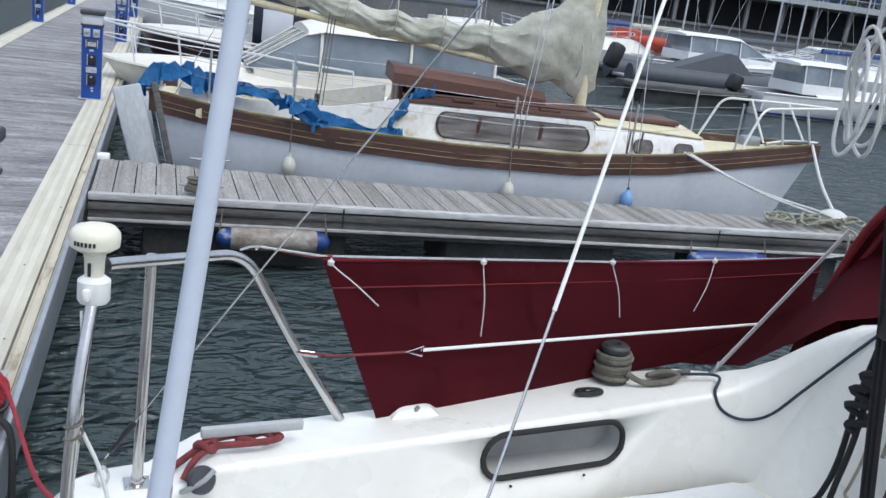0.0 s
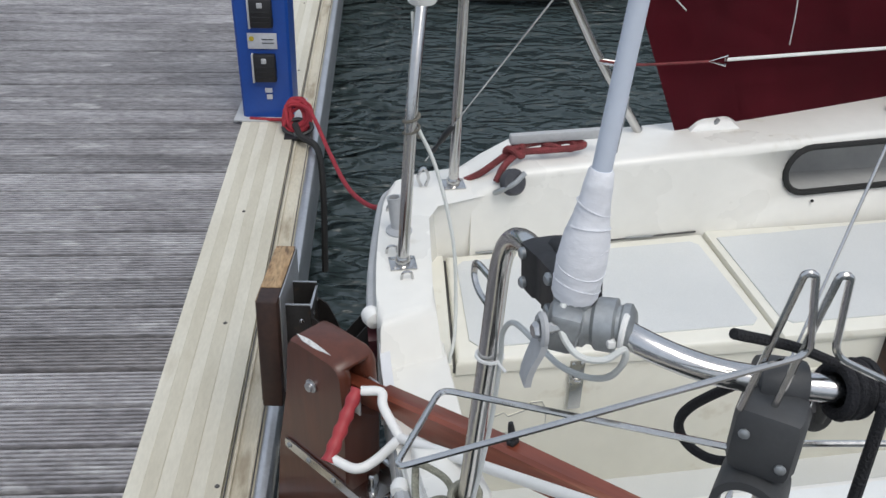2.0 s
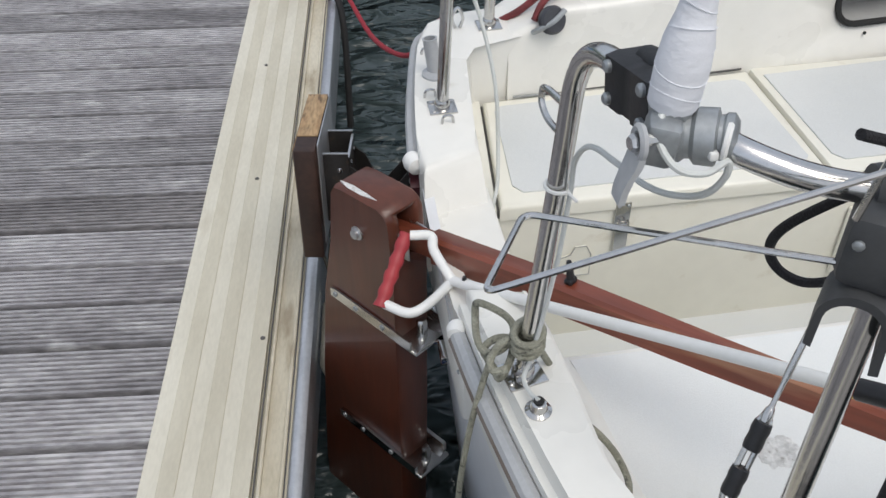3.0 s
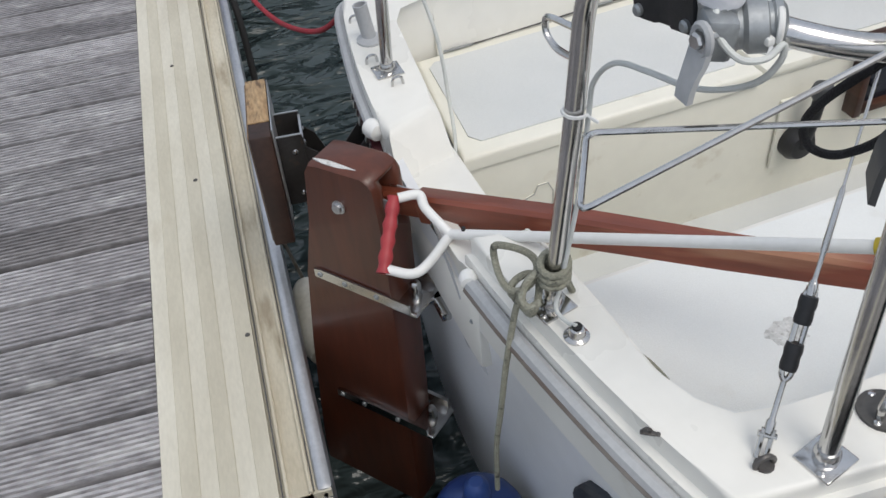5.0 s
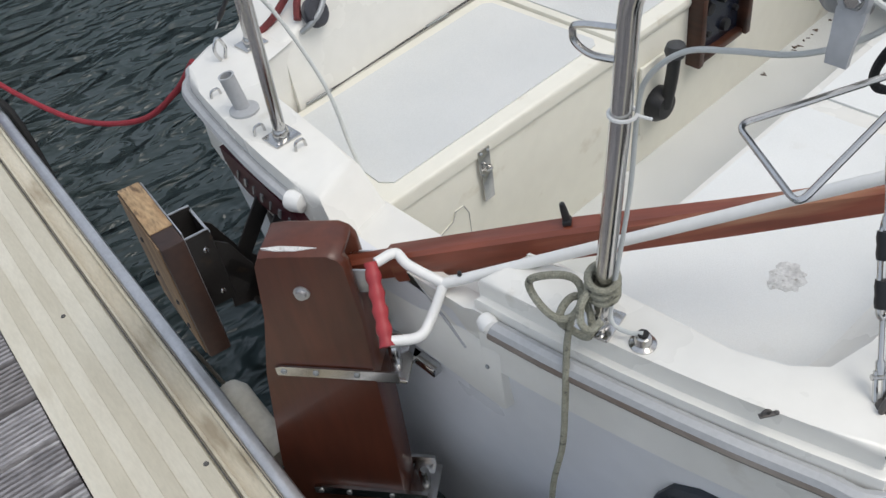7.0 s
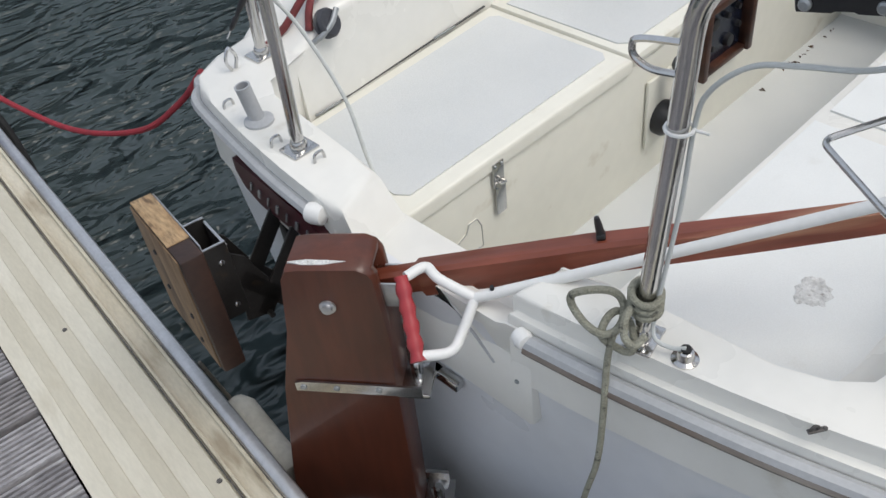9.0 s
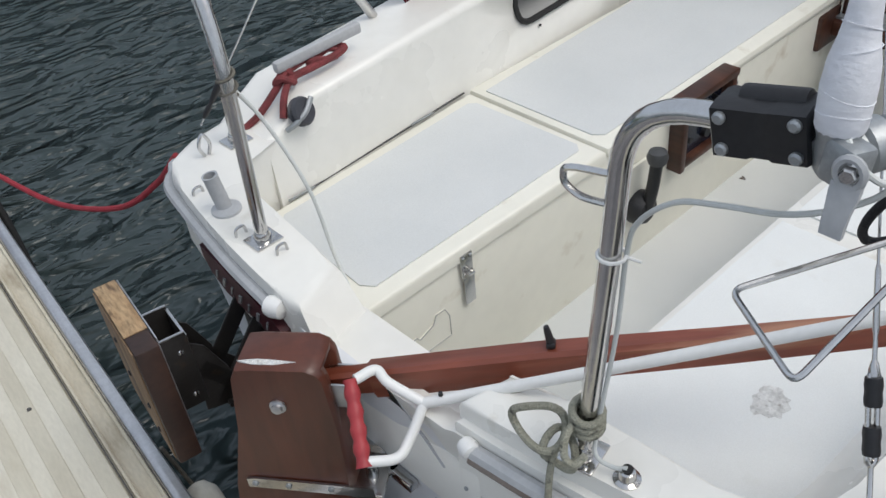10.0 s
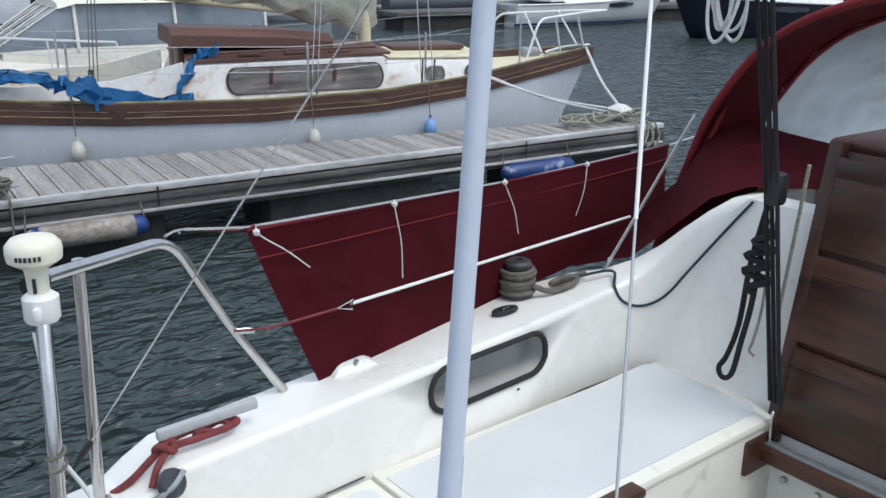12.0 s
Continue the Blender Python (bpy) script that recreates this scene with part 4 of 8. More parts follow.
part("gland_hole", lathem([(0.0075, 0), (0.0075, 0.002)], (0.061, -0.482, 1.0195), 12), RUBBER, gland)

# lifebuoy frame on the port rail: two bent rods held by a grey clip
LB_A, LB_B = (-0.016, -0.624, 1.457), (-0.070, -0.713, 1.451)
lb = part("lifebuoy_frame", tubem(rounded([(0.225, -0.752, 1.472), LB_A, LB_B, (0.250, -0.766, 1.584), (0.240, -0.760, 1.656), (0.232, -0.758, 1.656), (0.212, -0.752, 1.520)], 0.012, 5), 0.0031, 8), STEEL, boat, "bent steel rod frame")
part("prong", tubem(rounded([(0.237, -0.758, 1.520), (0.257, -0.764, 1.656), (0.265, -0.766, 1.656), (0.268, -0.770, 1.584), (0.56, -0.86, 1.45), (0.58, -0.77, 1.45), (0.268, -0.746, 1.468)], 0.012, 5), 0.0031, 8), STEEL, lb)
HD = pose(0.243, -0.752, 1.490, 0, 0, -38)
hold = part("holder", boxm((0, 0, 0), (0.058, 0.050, 0.072), 0.013), GREYPL, lb, "grey plastic holder", HD)
arch = [(0.030 * math.cos(a), 0.030 * math.sin(a)) for a in [math.pi * k / 10 for k in range(11)]] + [(-0.031, -0.034), (-0.024, -0.036)] + [(0.023 * math.cos(a), 0.021 * math.sin(a)) for a in [math.pi * (1 - k / 10) for k in range(11)]] + [(0.025, -0.046), (0.033, -0.044)]
part("arch_clip", loft(bmesh.new(), [[(x, y, z - 0.062) for x, z in arch] for y in (-0.034, 0.014)]), GREYPL, hold, "open grey plastic clip")
screws(hold, [(-0.016, -0.0255, 0.012), (0.018, -0.0255, -0.012)], 0.005, (0, -1, 0), ZINC)
part("rail_grip", lathem([(0.0, -0.02), (0.021, -0.02), (0.023, -0.012), (0.023, 0.012), (0.021, 0.02), (0.0, 0.02)], (0.258, -0.727, 1.522), 16, (0.95, -0.26, -0.05)), GREYPL, lb, "grey plastic grip round the rail")
bm = bmesh.new()
tube(bm, curve([(0.262, -0.715, 1.525), (0.242, -0.690, 1.490), (0.226, -0.650, 1.430), (0.228, -0.632, 1.388), (0.248, -0.630, 1.354), (0.272, -0.648, 1.350), (0.288, -0.685, 1.395), (0.288, -0.712, 1.470), (0.284, -0.725, 1.525)], 6), 0.0052, 8)
tube(bm, curve([(0.300 + 0.008 * a / 6.28 + 0.004 * math.sin(a), -0.742 + 0.021 * math.cos(a), 1.521 + 0.021 * math.sin(a)) for a in [i * 0.6 for i in range(38)]], 2), 0.0058, 7)
single("black_cord_loop", bm, BLACKROPE, "black cord looped and wound round the stern rail", "rope", BOAT)
single("black_cord_tail", tubem(curve([(0.300, -0.735, 1.545), (0.25, -0.745, 1.575), (0.185, -0.760, 1.606)], 6), 0.0046, 8), BLACKROPE, "stiff black cord end above the rail", "rope", BOAT)
single("black_hanging_rope", tubem(curve([(0.325, -0.775, 1.53), (0.300, -0.81, 1.3), (0.285, -0.83, 1.1), (0.275, -0.85, 1.015), (0.285, -0.885, 0.96), (0.285, -0.90, 0.85)], 6), 0.0055, 8), BLACKROPE, "black rope hanging from the stern rail", "rope", BOAT)

# backstays
apex = Vector((1.06, 0.0, 2.74))
pst, sst = Vector((0.168, -0.747, 1.0)), Vector((0.165, 0.70, 1.03))
apex_p = Vector((1.028, -0.024, 2.74))
ax = (apex_p - pst).normalized()
bs = part("port_backstay", tubem([pst + ax * 0.20, pst + ax * 1.0, apex_p], 0.0019, 8), STEEL, boat, "stainless wire backstay leg")
part("sheath", tubem([pst + ax * 0.95, pst + ax * 1.2, apex_p], 0.0026, 8), WHITEPL, bs, "white plastic sheath")
part("backstay", tubem([apex_p, (4.05, 0, 10.0)], 0.003, 8), STEEL, bs)
side = ax.cross(Vector((0.6, 0.8, 0))).normalized()
for o in (-0.0055, 0.0055):
    part("toggle_cheek", tubem([pst + side * o + ax * 0.0, pst + side * o + ax * 0.038], 0.0034, 8), STEEL, bs, "steel toggle cheek")
    part("turnbuckle_bar", tubem(curve([pst + ax * 0.100, pst + side * o * 0.9 + ax * 0.108, pst + side * o + ax * 0.125, pst + side * o + ax * 0.192, pst + side * o * 0.9 + ax * 0.208, pst + ax * 0.216], 4), 0.0036, 8), STEEL, bs, "open turnbuckle frame")
part("toggle_pin", tubem([pst - side * 0.011 + ax * 0.030, pst + side * 0.011 + ax * 0.030], 0.004, 8), STEEL, bs)
part("toggle_rod", lathem([(0.006, 0.034), (0.006, 0.048), (0.0036, 0.052), (0.0036, 0.104)], pst, 10, ax), STEEL, bs)
part("swage", lathem([(0.0062, 0.206), (0.0068, 0.214), (0.0050, 0.222), (0.0030, 0.226), (0.0030, 0.255), (0.0042, 0.262), (0.0036, 0.330), (0.0022, 0.336)], pst, 10, ax), STEEL, bs, "swaged steel terminal")
for h in (0.131, 0.189):
    part("black_sleeve", lathem([(0.0, -0.017), (0.0100, -0.017), (0.0108, -0.010), (0.0100, 0.0), (0.0110, 0.008), (0.0100, 0.017), (0.0, 0.017)], pst + ax * h, 12, ax), BLACK, bs, "black tape wrapping")
part("chainplate", tubem(curve([(0.158, -0.757, 0.990), (0.153, -0.757, 1.008), (0.166, -0.758, 1.018), (0.178, -0.758, 1.006), (0.173, -0.757, 0.990)], 4), 0.0038, 8), DKSTEEL, bs)
part("deck_plate", lathem([(0.013, 0), (0.012, 0.003)], (0.166, -0.757, 0.999), 12), DKSTEEL, bs, "rust-stained deck plate")
ss = part("starboard_backstay", tubem([sst, sst + (apex - sst) * 0.5, apex], 0.0019, 8), STEEL, boat, "thin stainless wire backstay leg")
ax = (apex - sst).normalized()
part("turnbuckle", lathem([(0.003, 0.02), (0.006, 0.03), (0.006, 0.05), (0.004, 0.055), (0.0075, 0.085), (0.008, 0.10), (0.007, 0.125), (0.003, 0.13)], sst, 10, ax), BLACK, ss, "black bottlescrew")
part("shackle", tubem(curve([(0.155, 0.70, 0.96), (0.147, 0.70, 0.985), (0.16, 0.70, 1.01), (0.173, 0.70, 0.985), (0.166, 0.70, 0.96)], 4), 0.004, 8), STEEL, ss, "steel shackle")

# deck fittings
for u, v in ((0.066, -0.661), (0.106, -0.798)):
    pe = part("pad_eye", boxm((u, v, 1.0002), (0.020, 0.007, 0.003), 0.001, (0, 0, -35)), DKSTEEL, boat, "weathered pad eye")
    part("eye", tubem(curve([(u - 0.006, v + 0.004, 1.001), (u - 0.005, v + 0.003, 1.006), (u - 0.001, v + 0.001, 1.009), (u + 0.003, v - 0.002, 1.006), (u + 0.002, v - 0.001, 1.002)], 4), 0.002, 8), DKSTEEL, pe)
    screws(pe, [(u + 0.010, v - 0.007, 0.9995)], 0.0035, (0, 0, 1), DKSTEEL)
for u, v, z in ((0.07, 0.30, 0.96), (0.05, 0.405, 0.96), (0.07, 0.59, 0.957)):
    part("pad_eye", tubem(curve([(u - 0.012, v, z - 0.004), (u - 0.008, v, z + 0.014), (u + 0.008, v, z + 0.014), (u + 0.012, v, z - 0.004)], 4), 0.003, 8), STEEL, boat)
rh = part("rod_holder", lathem([(0.0155, 0), (0.0155, 0.075), (0.0165, 0.08), (0.0125, 0.08), (0.0125, 0.02), (0.0, 0.018)], (0.075, 0.497, 0.962), 18, (-0.12, 0.10, 1)), LGREY, boat, "grey plastic rod holder")
part("flange", lathem([(0.03, 0), (0.03, 0.006), (0.018, 0.012)], (0.076, 0.495, 0.957), 18), LGREY, rh)
part("weathered_patch", prism(bmesh.new(), [(0.437 + (0.034 + 0.005 * math.sin(3 * a) + 0.004 * math.sin(9 * a + 1)) * math.cos(a), -0.488 + (0.031 + 0.004 * math.sin(2 * a + 1) + 0.004 * math.sin(8 * a)) * math.sin(a)) for a in [i * math.pi / 14 for i in range(28)]], 0.8348, 0.832), SALT, boat, "flaked round patch in the seat")

ip = part("eye_plate", lathem([(0.032, 0), (0.032, 0.006), (0.024, 0.010), (0.0, 0.010)], (0.342, -0.752, 0.999), 20), FASCIA, boat, "rusty round eye plate")
part("eye", tubem(curve([(0.327, -0.762, 1.005), (0.325, -0.762, 1.03), (0.345, -0.752, 1.038), (0.359, -0.745, 1.025), (0.357, -0.745, 1.005)], 4), 0.0055, 8), STEEL, ip)
screws(ip, [(0.342, -0.729, 1.008), (0.319, -0.767, 1.008), (0.364, -0.767, 1.008)], 0.005)
# coaming fittings
blk = part("mooring_block", lathem([(0.0, -0.015), (0.028, -0.014), (0.033, -0.006), (0.025, 0), (0.033, 0.006), (0.028, 0.014), (0.0, 0.015)], (0.368, 0.628, 0.996), 20, (0.25, -0.85, 0.45)), DKGREY, boat, "grey sheave block")
part("block_strap", tubem(curve([(0.395, 0.622, 1.022), (0.368, 0.610, 1.002), (0.340, 0.612, 0.985), (0.325, 0.63, 0.968)], 4), 0.0065, 8), ZINC, blk)
part("grab_bar", boxm((0.497, 0.715, 1.072), (0.245, 0.020, 0.026), 0.005, (0, -1.0, 1)), LGREY, boat, "grey flat bar on the coaming")
bm = bmesh.new()
random.seed(4)
tube(bm, curve([(0.33, 0.645, 0.99), (0.355, 0.665, 1.025), (0.40, 0.695, 1.04), (0.46, 0.692, 1.045), (0.53, 0.695, 1.046), (0.565, 0.71, 1.047), (0.53, 0.725, 1.052), (0.46, 0.72, 1.055), (0.40, 0.71, 1.05), (0.36, 0.70, 1.03), (0.31, 0.71, 0.985), (0.27, 0.735, 0.95)], 6), 0.0085, 8)
tube(bm, curve([(0.385 + 0.022 * math.cos(a), 0.70 + 0.016 * math.sin(a), 1.045 + 0.012 * math.sin(2 * a)) for a in [i * 0.8 for i in range(14)]], 3), 0.008, 8)
tube(bm, curve([(0.50 + 0.04 * math.cos(a), 0.708 + 0.014 * math.sin(a), 1.048 + 0.008 * math.sin(2 * a)) for a in [i * 0.8 for i in range(10)]], 3), 0.007, 8)
single("red_line_on_cleat", bm, OLDRED, "faded red line made fast on the coaming", "rope", BOAT)
cl = part("white_cleat", loft(bmesh.new(), [[(0.957 + a * k, 0.831 + b * k * 1.0, 1.018 + h) for a, b in ((-0.075, -0.03), (0.075, -0.035), (0.085, 0.03), (-0.07, 0.035))] for k, h in ((1, 0), (0.92, 0.007), (0.6, 0.024), (0.4, 0.028))]), WHITEPL, boat, "white moulded cleat base")
part("cleat_pin", tubem([(0.955, 0.815, 1.036), (0.962, 0.81, 1.052)], 0.006, 8), ZINC, cl)
fl = part("fairlead", tubem([(1.517 + 0.042 * math.cos(a), 0.839 + 0.016 * math.sin(a), 1.052) for a in [i * math.pi / 8 for i in range(16)]], 0.008, 8, True), BLACK, boat, "dark oval fairlead")
part("fairlead_pin", boxm((1.517, 0.839, 1.056), (0.03, 0.012, 0.012), 0.003), STEEL, fl)
winch = part("winch", lathem([(0.052, 0), (0.050, 0.01), (0.036, 0.022), (0.033, 0.05), (0.036, 0.085), (0.044, 0.095), (0.044, 0.108), (0.036, 0.116), (0.016, 0.117), (0.014, 0.11), (0.0, 0.11)], (1.645, 0.925, 1.05), 24), GREYPL, boat, "sheet winch")
part("winch_cap", lathem([(0.043, 0), (0.043, 0.012), (0.02, 0.014)], (1.645, 0.925, 1.146), 20), BLACK, winch)
bm = bmesh.new()
turns = [(1.645 + (0.050 + 0.005 * math.sin(a * 0.37)) * math.cos(a), 0.925 + (0.050 + 0.005 * math.sin(a * 0.37)) * math.sin(a), 1.060 + 0.0112 * a / 6.28) for a in [i * 0.4 for i in range(112)]]
tube(bm, turns, 0.0075, 7)
tube(bm, curve([(1.66, 0.87, 1.09), (1.72, 0.85, 1.065), (1.80, 0.84, 1.07), (1.84, 0.85, 1.085), (1.80, 0.87, 1.09), (1.75, 0.88, 1.075), (1.82, 0.89, 1.07), (1.90, 0.87, 1.085)], 6), 0.009, 8)
single("winch_rope", bm, TANROPE, "grey-tan rope wound on the winch", "rope", BOAT)
single("dark_blue_sheet", tubem(curve([(1.84, 0.86, 1.085), (1.95, 0.80, 1.10), (1.90, 0.742, 1.075), (1.93, 0.728, 1.02), (2.0, 0.705, 0.995), (2.055, 0.66, 1.03), (2.09, 0.60, 1.13), (2.125, 0.52, 1.26), (2.15, 0.44, 1.38)], 6), 0.0048, 8), BLUEROPE, "dark blue sheet draped over the coaming", "rope", BOAT)

# locker fittings
part("plate_seam", tubem([(0.245, 0.2062, 0.587), (0.245, 0.2062, 0.635), (0.275, 0.2062, 0.647), (0.285, 0.2062, 0.635), (0.325, 0.2062, 0.649), (0.335, 0.2062, 0.670), (0.36, 0.2062, 0.670), (0.372, 0.2062, 0.645), (0.372, 0.2062, 0.587)], 0.0013, 5, True), GREYINT, locker, "dirty plate seam")
lt = part("hasp", boxm((0.43, 0.2035, 0.752), (0.034, 0.005, 0.06), 0.002), STEEL, locker, "steel hasp")
part("hasp_tongue", boxm((0.432, 0.200, 0.69), (0.030, 0.004, 0.085), 0.002), STEEL, lt)
part("hasp_staple", tubem(curve([(0.424, 0.198, 0.735), (0.424, 0.188, 0.735), (0.436, 0.188, 0.735), (0.436, 0.198, 0.735)], 4), 0.003, 8), STEEL, lt)
screws(lt, [(0.42, 0.201, 0.775), (0.44, 0.201, 0.775), (0.42, 0.201, 0.72), (0.44, 0.201, 0.72)], 0.004, (0, -1, 0), ZINC)
part("inspection_plate", prism(bmesh.new(), [(0.245, 0.0), (0.245, 0.05), (0.275, 0.062), (0.285, 0.05), (0.325, 0.064), (0.335, 0.085), (0.36, 0.085), (0.372, 0.06), (0.372, 0.0)], 0.0, -0.006), CREAM, locker, "cream recessed plate", Matrix.Translation((0, 0.2065, 0.585)) @ pose(0, 0, 0, 90, 0, 0))
part("lid_gap", boxm((0.59, 0.6385, 0.8038), (0.58, 0.004, 0.003), 0, (0, 0, 3.6)), FASCIA, locker, "dirty gap behind the lid")
for u in (0.32, 0.72):
    part("hinge", boxm((u, 0.6175 + (u - 0.3) * 0.062, 0.8065), (0.075, 0.005, 0.005), 0.001), ZINC, locker)
random.seed(12)
for k in range(18):
    a, u, w = random.uniform(0, 3.1), random.uniform(1.5, 1.97), random.uniform(0.003, 0.008)
    ex, ey = w * math.cos(a), w * math.sin(a)
    part("dirt_speck", prism(bmesh.new(), [(u + ex, 0.19 + ey - 0.03 * random.random() ** 2), (u - ey * 0.4, 0.185 + ex * 0.4), (u - ex, 0.185 - ey), (u + ey * 0.4, 0.185 - ex * 0.4)], 0.4025, 0.399), LITTER, well)
for u, z in ((0.115, 0.60), (1.17, 0.72), (1.46, 0.73)):
    part("screw", lathem([(0.006, 0), (0.006, 0.003)], (u, 0.208, z), 8, (0, -1, 0)), STEEL, locker)
thr = part("throttle", boxm((1.018, 0.2025, 0.60), (0.11, 0.010, 0.20), 0.004), CREAM, locker, "engine control on a grey plate")
part("boss", lathem([(0.046, 0), (0.046, 0.02), (0.034, 0.038), (0.0, 0.040)], (1.020, 0.197, 0.575), 20, (0, -1, 0)), BLACK, thr)
part("lever", tubem(curve([(1.020, 0.165, 0.575), (1.024, 0.155, 0.65), (1.028, 0.15, 0.73)], 4), 0.016, 10), BLACK, thr)
part("knob", lathem([(0.0, 0), (0.022, 0.006), (0.027, 0.022), (0.022, 0.038), (0.0, 0.045)], (1.028, 0.15, 0.715), 16), GREYPL, thr, "grey knob")
pnl = part("instrument_box", boxm((1.278, 0.190, 0.805), (0.24, 0.05, 0.022), 0.004), DARKW, locker, "mahogany-framed engine panel")
for x, w, h in ((1.173, 0.022, 0.19), (1.383, 0.022, 0.19)):
    part("frame_side", boxm((x, 0.190, 0.70), (w, 0.045, h), 0.004), DARKW, pnl)
part("frame_base", boxm((1.278, 0.193, 0.612), (0.19, 0.03, 0.02), 0.004), DARKW, pnl)
part("switch_plate", boxm((1.278, 0.2015, 0.70), (0.19, 0.006, 0.17)), NAVY, pnl, "dark switch plate")
for i, (x, z) in enumerate(((1.228, 0.74), (1.288, 0.74), (1.338, 0.745), (1.228, 0.67), (1.308, 0.66), (1.348, 0.69))):
    part("dial", lathem([(0.018 if i in (0, 4) else 0.009, 0), (0.016 if i in (0, 4) else 0.008, 0.012), (0.0, 0.013)], (x, 0.198, z), 14, (0, -1, 0)), BLACK, pnl)

# companionway, traveller and mainsheet
cw = part("companionway_frame", boxm((2.10, 0.262, 1.16), (0.045, 0.04, 0.90), 0.006, (0, 9.6, 0)), DARKW, boat, "dark mahogany companionway frame")
part("frame_port", boxm((2.10, -0.262, 1.16), (0.045, 0.04, 0.90), 0.006, (0, 9.6, 0)), DARKW, cw)
for z0, z1 in ((0.76, 1.02), (1.03, 1.29), (1.30, 1.565)):
    zm = (z0 + z1) / 2
    wb = part("washboard", boxm((2.078 + (zm - 1.16) * 0.17 + 0.012, 0, zm), (0.02, 0.49, z1 - z0 - 0.004), 0.003, (0, 9.6, 0)), DARKW, cw, "dark varnished washboard")
    part("rail", boxm((2.066 + (z1 - 1.16 - 0.025) * 0.17 + 0.012, 0, z1 - 0.03), (0.016, 0.485, 0.05), 0.003, (0, 9.6, 0)), DARKW, wb)
part("backing_board", boxm((2.115, 0, 1.16), (0.03, 0.50, 0.84), 0.002, (0, 9.6, 0)), DARKW, cw)
part("hatch_slide", boxm((2.5, 0, 1.582), (0.62, 0.60, 0.035), 0.01, (0, 1, 0)), DARKW, cw, "dark sliding hatch")
cw.location = (0.0, -0.055, 0.0)
tv = part("traveller_beam", boxm((1.985, 0.0, 0.700), (0.06, 0.60, 0.05), 0.012), DARKW, boat, "mahogany traveller beam")
part("traveller_track", boxm((1.985, -0.02, 0.729), (0.026, 0.52, 0.010), 0.002), ZINC, tv, "metal track")
part("beam_end", boxm((1.955, 0.208, 0.70), (0.13, 0.024, 0.11), 0.008), DARKW, tv)
part("shackle", tubem(curve([(1.985, 0.19, 0.735), (1.975, 0.185, 0.79), (1.985, 0.19, 0.83), (1.995, 0.195, 0.79), (1.985, 0.19, 0.735)], 4), 0.004, 8), STEEL, tv)
for u, v in ((1.99, -0.05), (1.99, 0.06)):
    part("bulkhead_stud", lathem([(0.012, 0), (0.010, 0.01)], (2.044, v + 0.1, 0.60), 10, (-1, 0, 0)), ALU, bulk)
ms = thing("mainsheet", "black mainsheet hanging from above to the traveller", "rope", BOAT)
for o in (0.0, 0.017, 0.034):
    part("rope_strand", tubem([(1.985 + o * 0.2, 0.175 + o, 0.86), (1.90, 0.215 + o, 1.5), (1.79, 0.235 + o * 1.3, 2.05), (1.60, 0.26 + o, 2.9)], 0.0065, 7), BLACKROPE, ms)
bm = bmesh.new()
tube(bm, curve([(1.94, 0.26, 1.45), (1.985, 0.32, 1.25), (2.01, 0.35, 1.05), (2.02, 0.385, 0.93), (2.015, 0.405, 0.885), (2.01, 0.385, 0.86), (2.01, 0.355, 0.885), (2.0, 0.33, 1.0), (1.985, 0.30, 1.15), (1.95, 0.265, 1.40)], 6), 0.0085, 8)
for i in range(4):
    a = i * 1.1
    tube(bm, curve([(1.95 + 0.01 * math.sin(a), 0.255 + 0.025 * math.cos(a), 1.18 + i * 0.045), (1.935, 0.29 + 0.02 * math.sin(a), 1.20 + i * 0.045), (1.955, 0.235, 1.225 + i * 0.045), (1.96, 0.27, 1.23 + i * 0.045)], 5), 0.010, 7)
single("mainsheet_coil", bm, BLACKROPE, "black rope coiled and hung beside the companionway", "rope", BOAT)
bm = bmesh.new()
tube(bm, curve([(1.96, 0.24, 1.42), (2.02, 0.285, 1.25), (2.04, 0.30, 1.1), (2.03, 0.31, 1.0), (2.025, 0.315, 0.97), (2.03, 0.30, 0.955)], 6), 0.0045, 7)
tube(bm, curve([(2.0, 0.19, 1.56), (2.02, 0.22, 1.3), (2.03, 0.24, 1.12)], 6), 0.0055, 7)
single("flecked_line", bm, GREENROPE, "flecked line hanging beside the companionway", "rope", BOAT)
part("sheet_block", boxm((1.915, 0.225, 1.50), (0.05, 0.045, 0.09), 0.014), BLACK, ms)

# sprayhood, straps and weather cloth
ARCH = [(1.06, 1.00), (1.00, 1.20), (0.94, 1.38), (0.885, 1.53), (0.81, 1.655), (0.70, 1.79), (0.55, 1.895), (0.31, 1.975), (0.0, 2.0)]
ARCH = [(2.5, v, z) for v, z in ARCH] + [(2.5, -v, z) for v, z in reversed(ARCH[:-1])]
mid = [(2.80 + 0.03 * (v * v), v * 0.985, z - 0.015 - 0.02 * abs(v)) for u, v, z in ARCH]
bm = bmesh.new()
loft(bm, [ARCH, [(u + 0.15, v * 1.0, z + 0.004) for u, v, z in ARCH], mid], closed=False, caps=False)
bmesh.ops.solidify(bm, geom=bm.faces[:], thickness=0.006)
hood = part("sprayhood", bm, MAROON, boat, "maroon canvas sprayhood with clear windows")
part("aft_hem", tubem(curve(ARCH, 4), 0.014, 8), MAROON2, hood, "maroon hem tube")
part("window_piping", tubem(curve([(u - 0.006, v * 0.99, z - 0.012) for u, v, z in mid], 4), 0.009, 8), MAROON2, hood, "red piping")
front = [(3.25, v * 0.80, 1.42 if abs(v) < 0.8 else 1.2 - 0.2 * (abs(v) > 1)) for u, v, z in ARCH]
bm = bmesh.new()
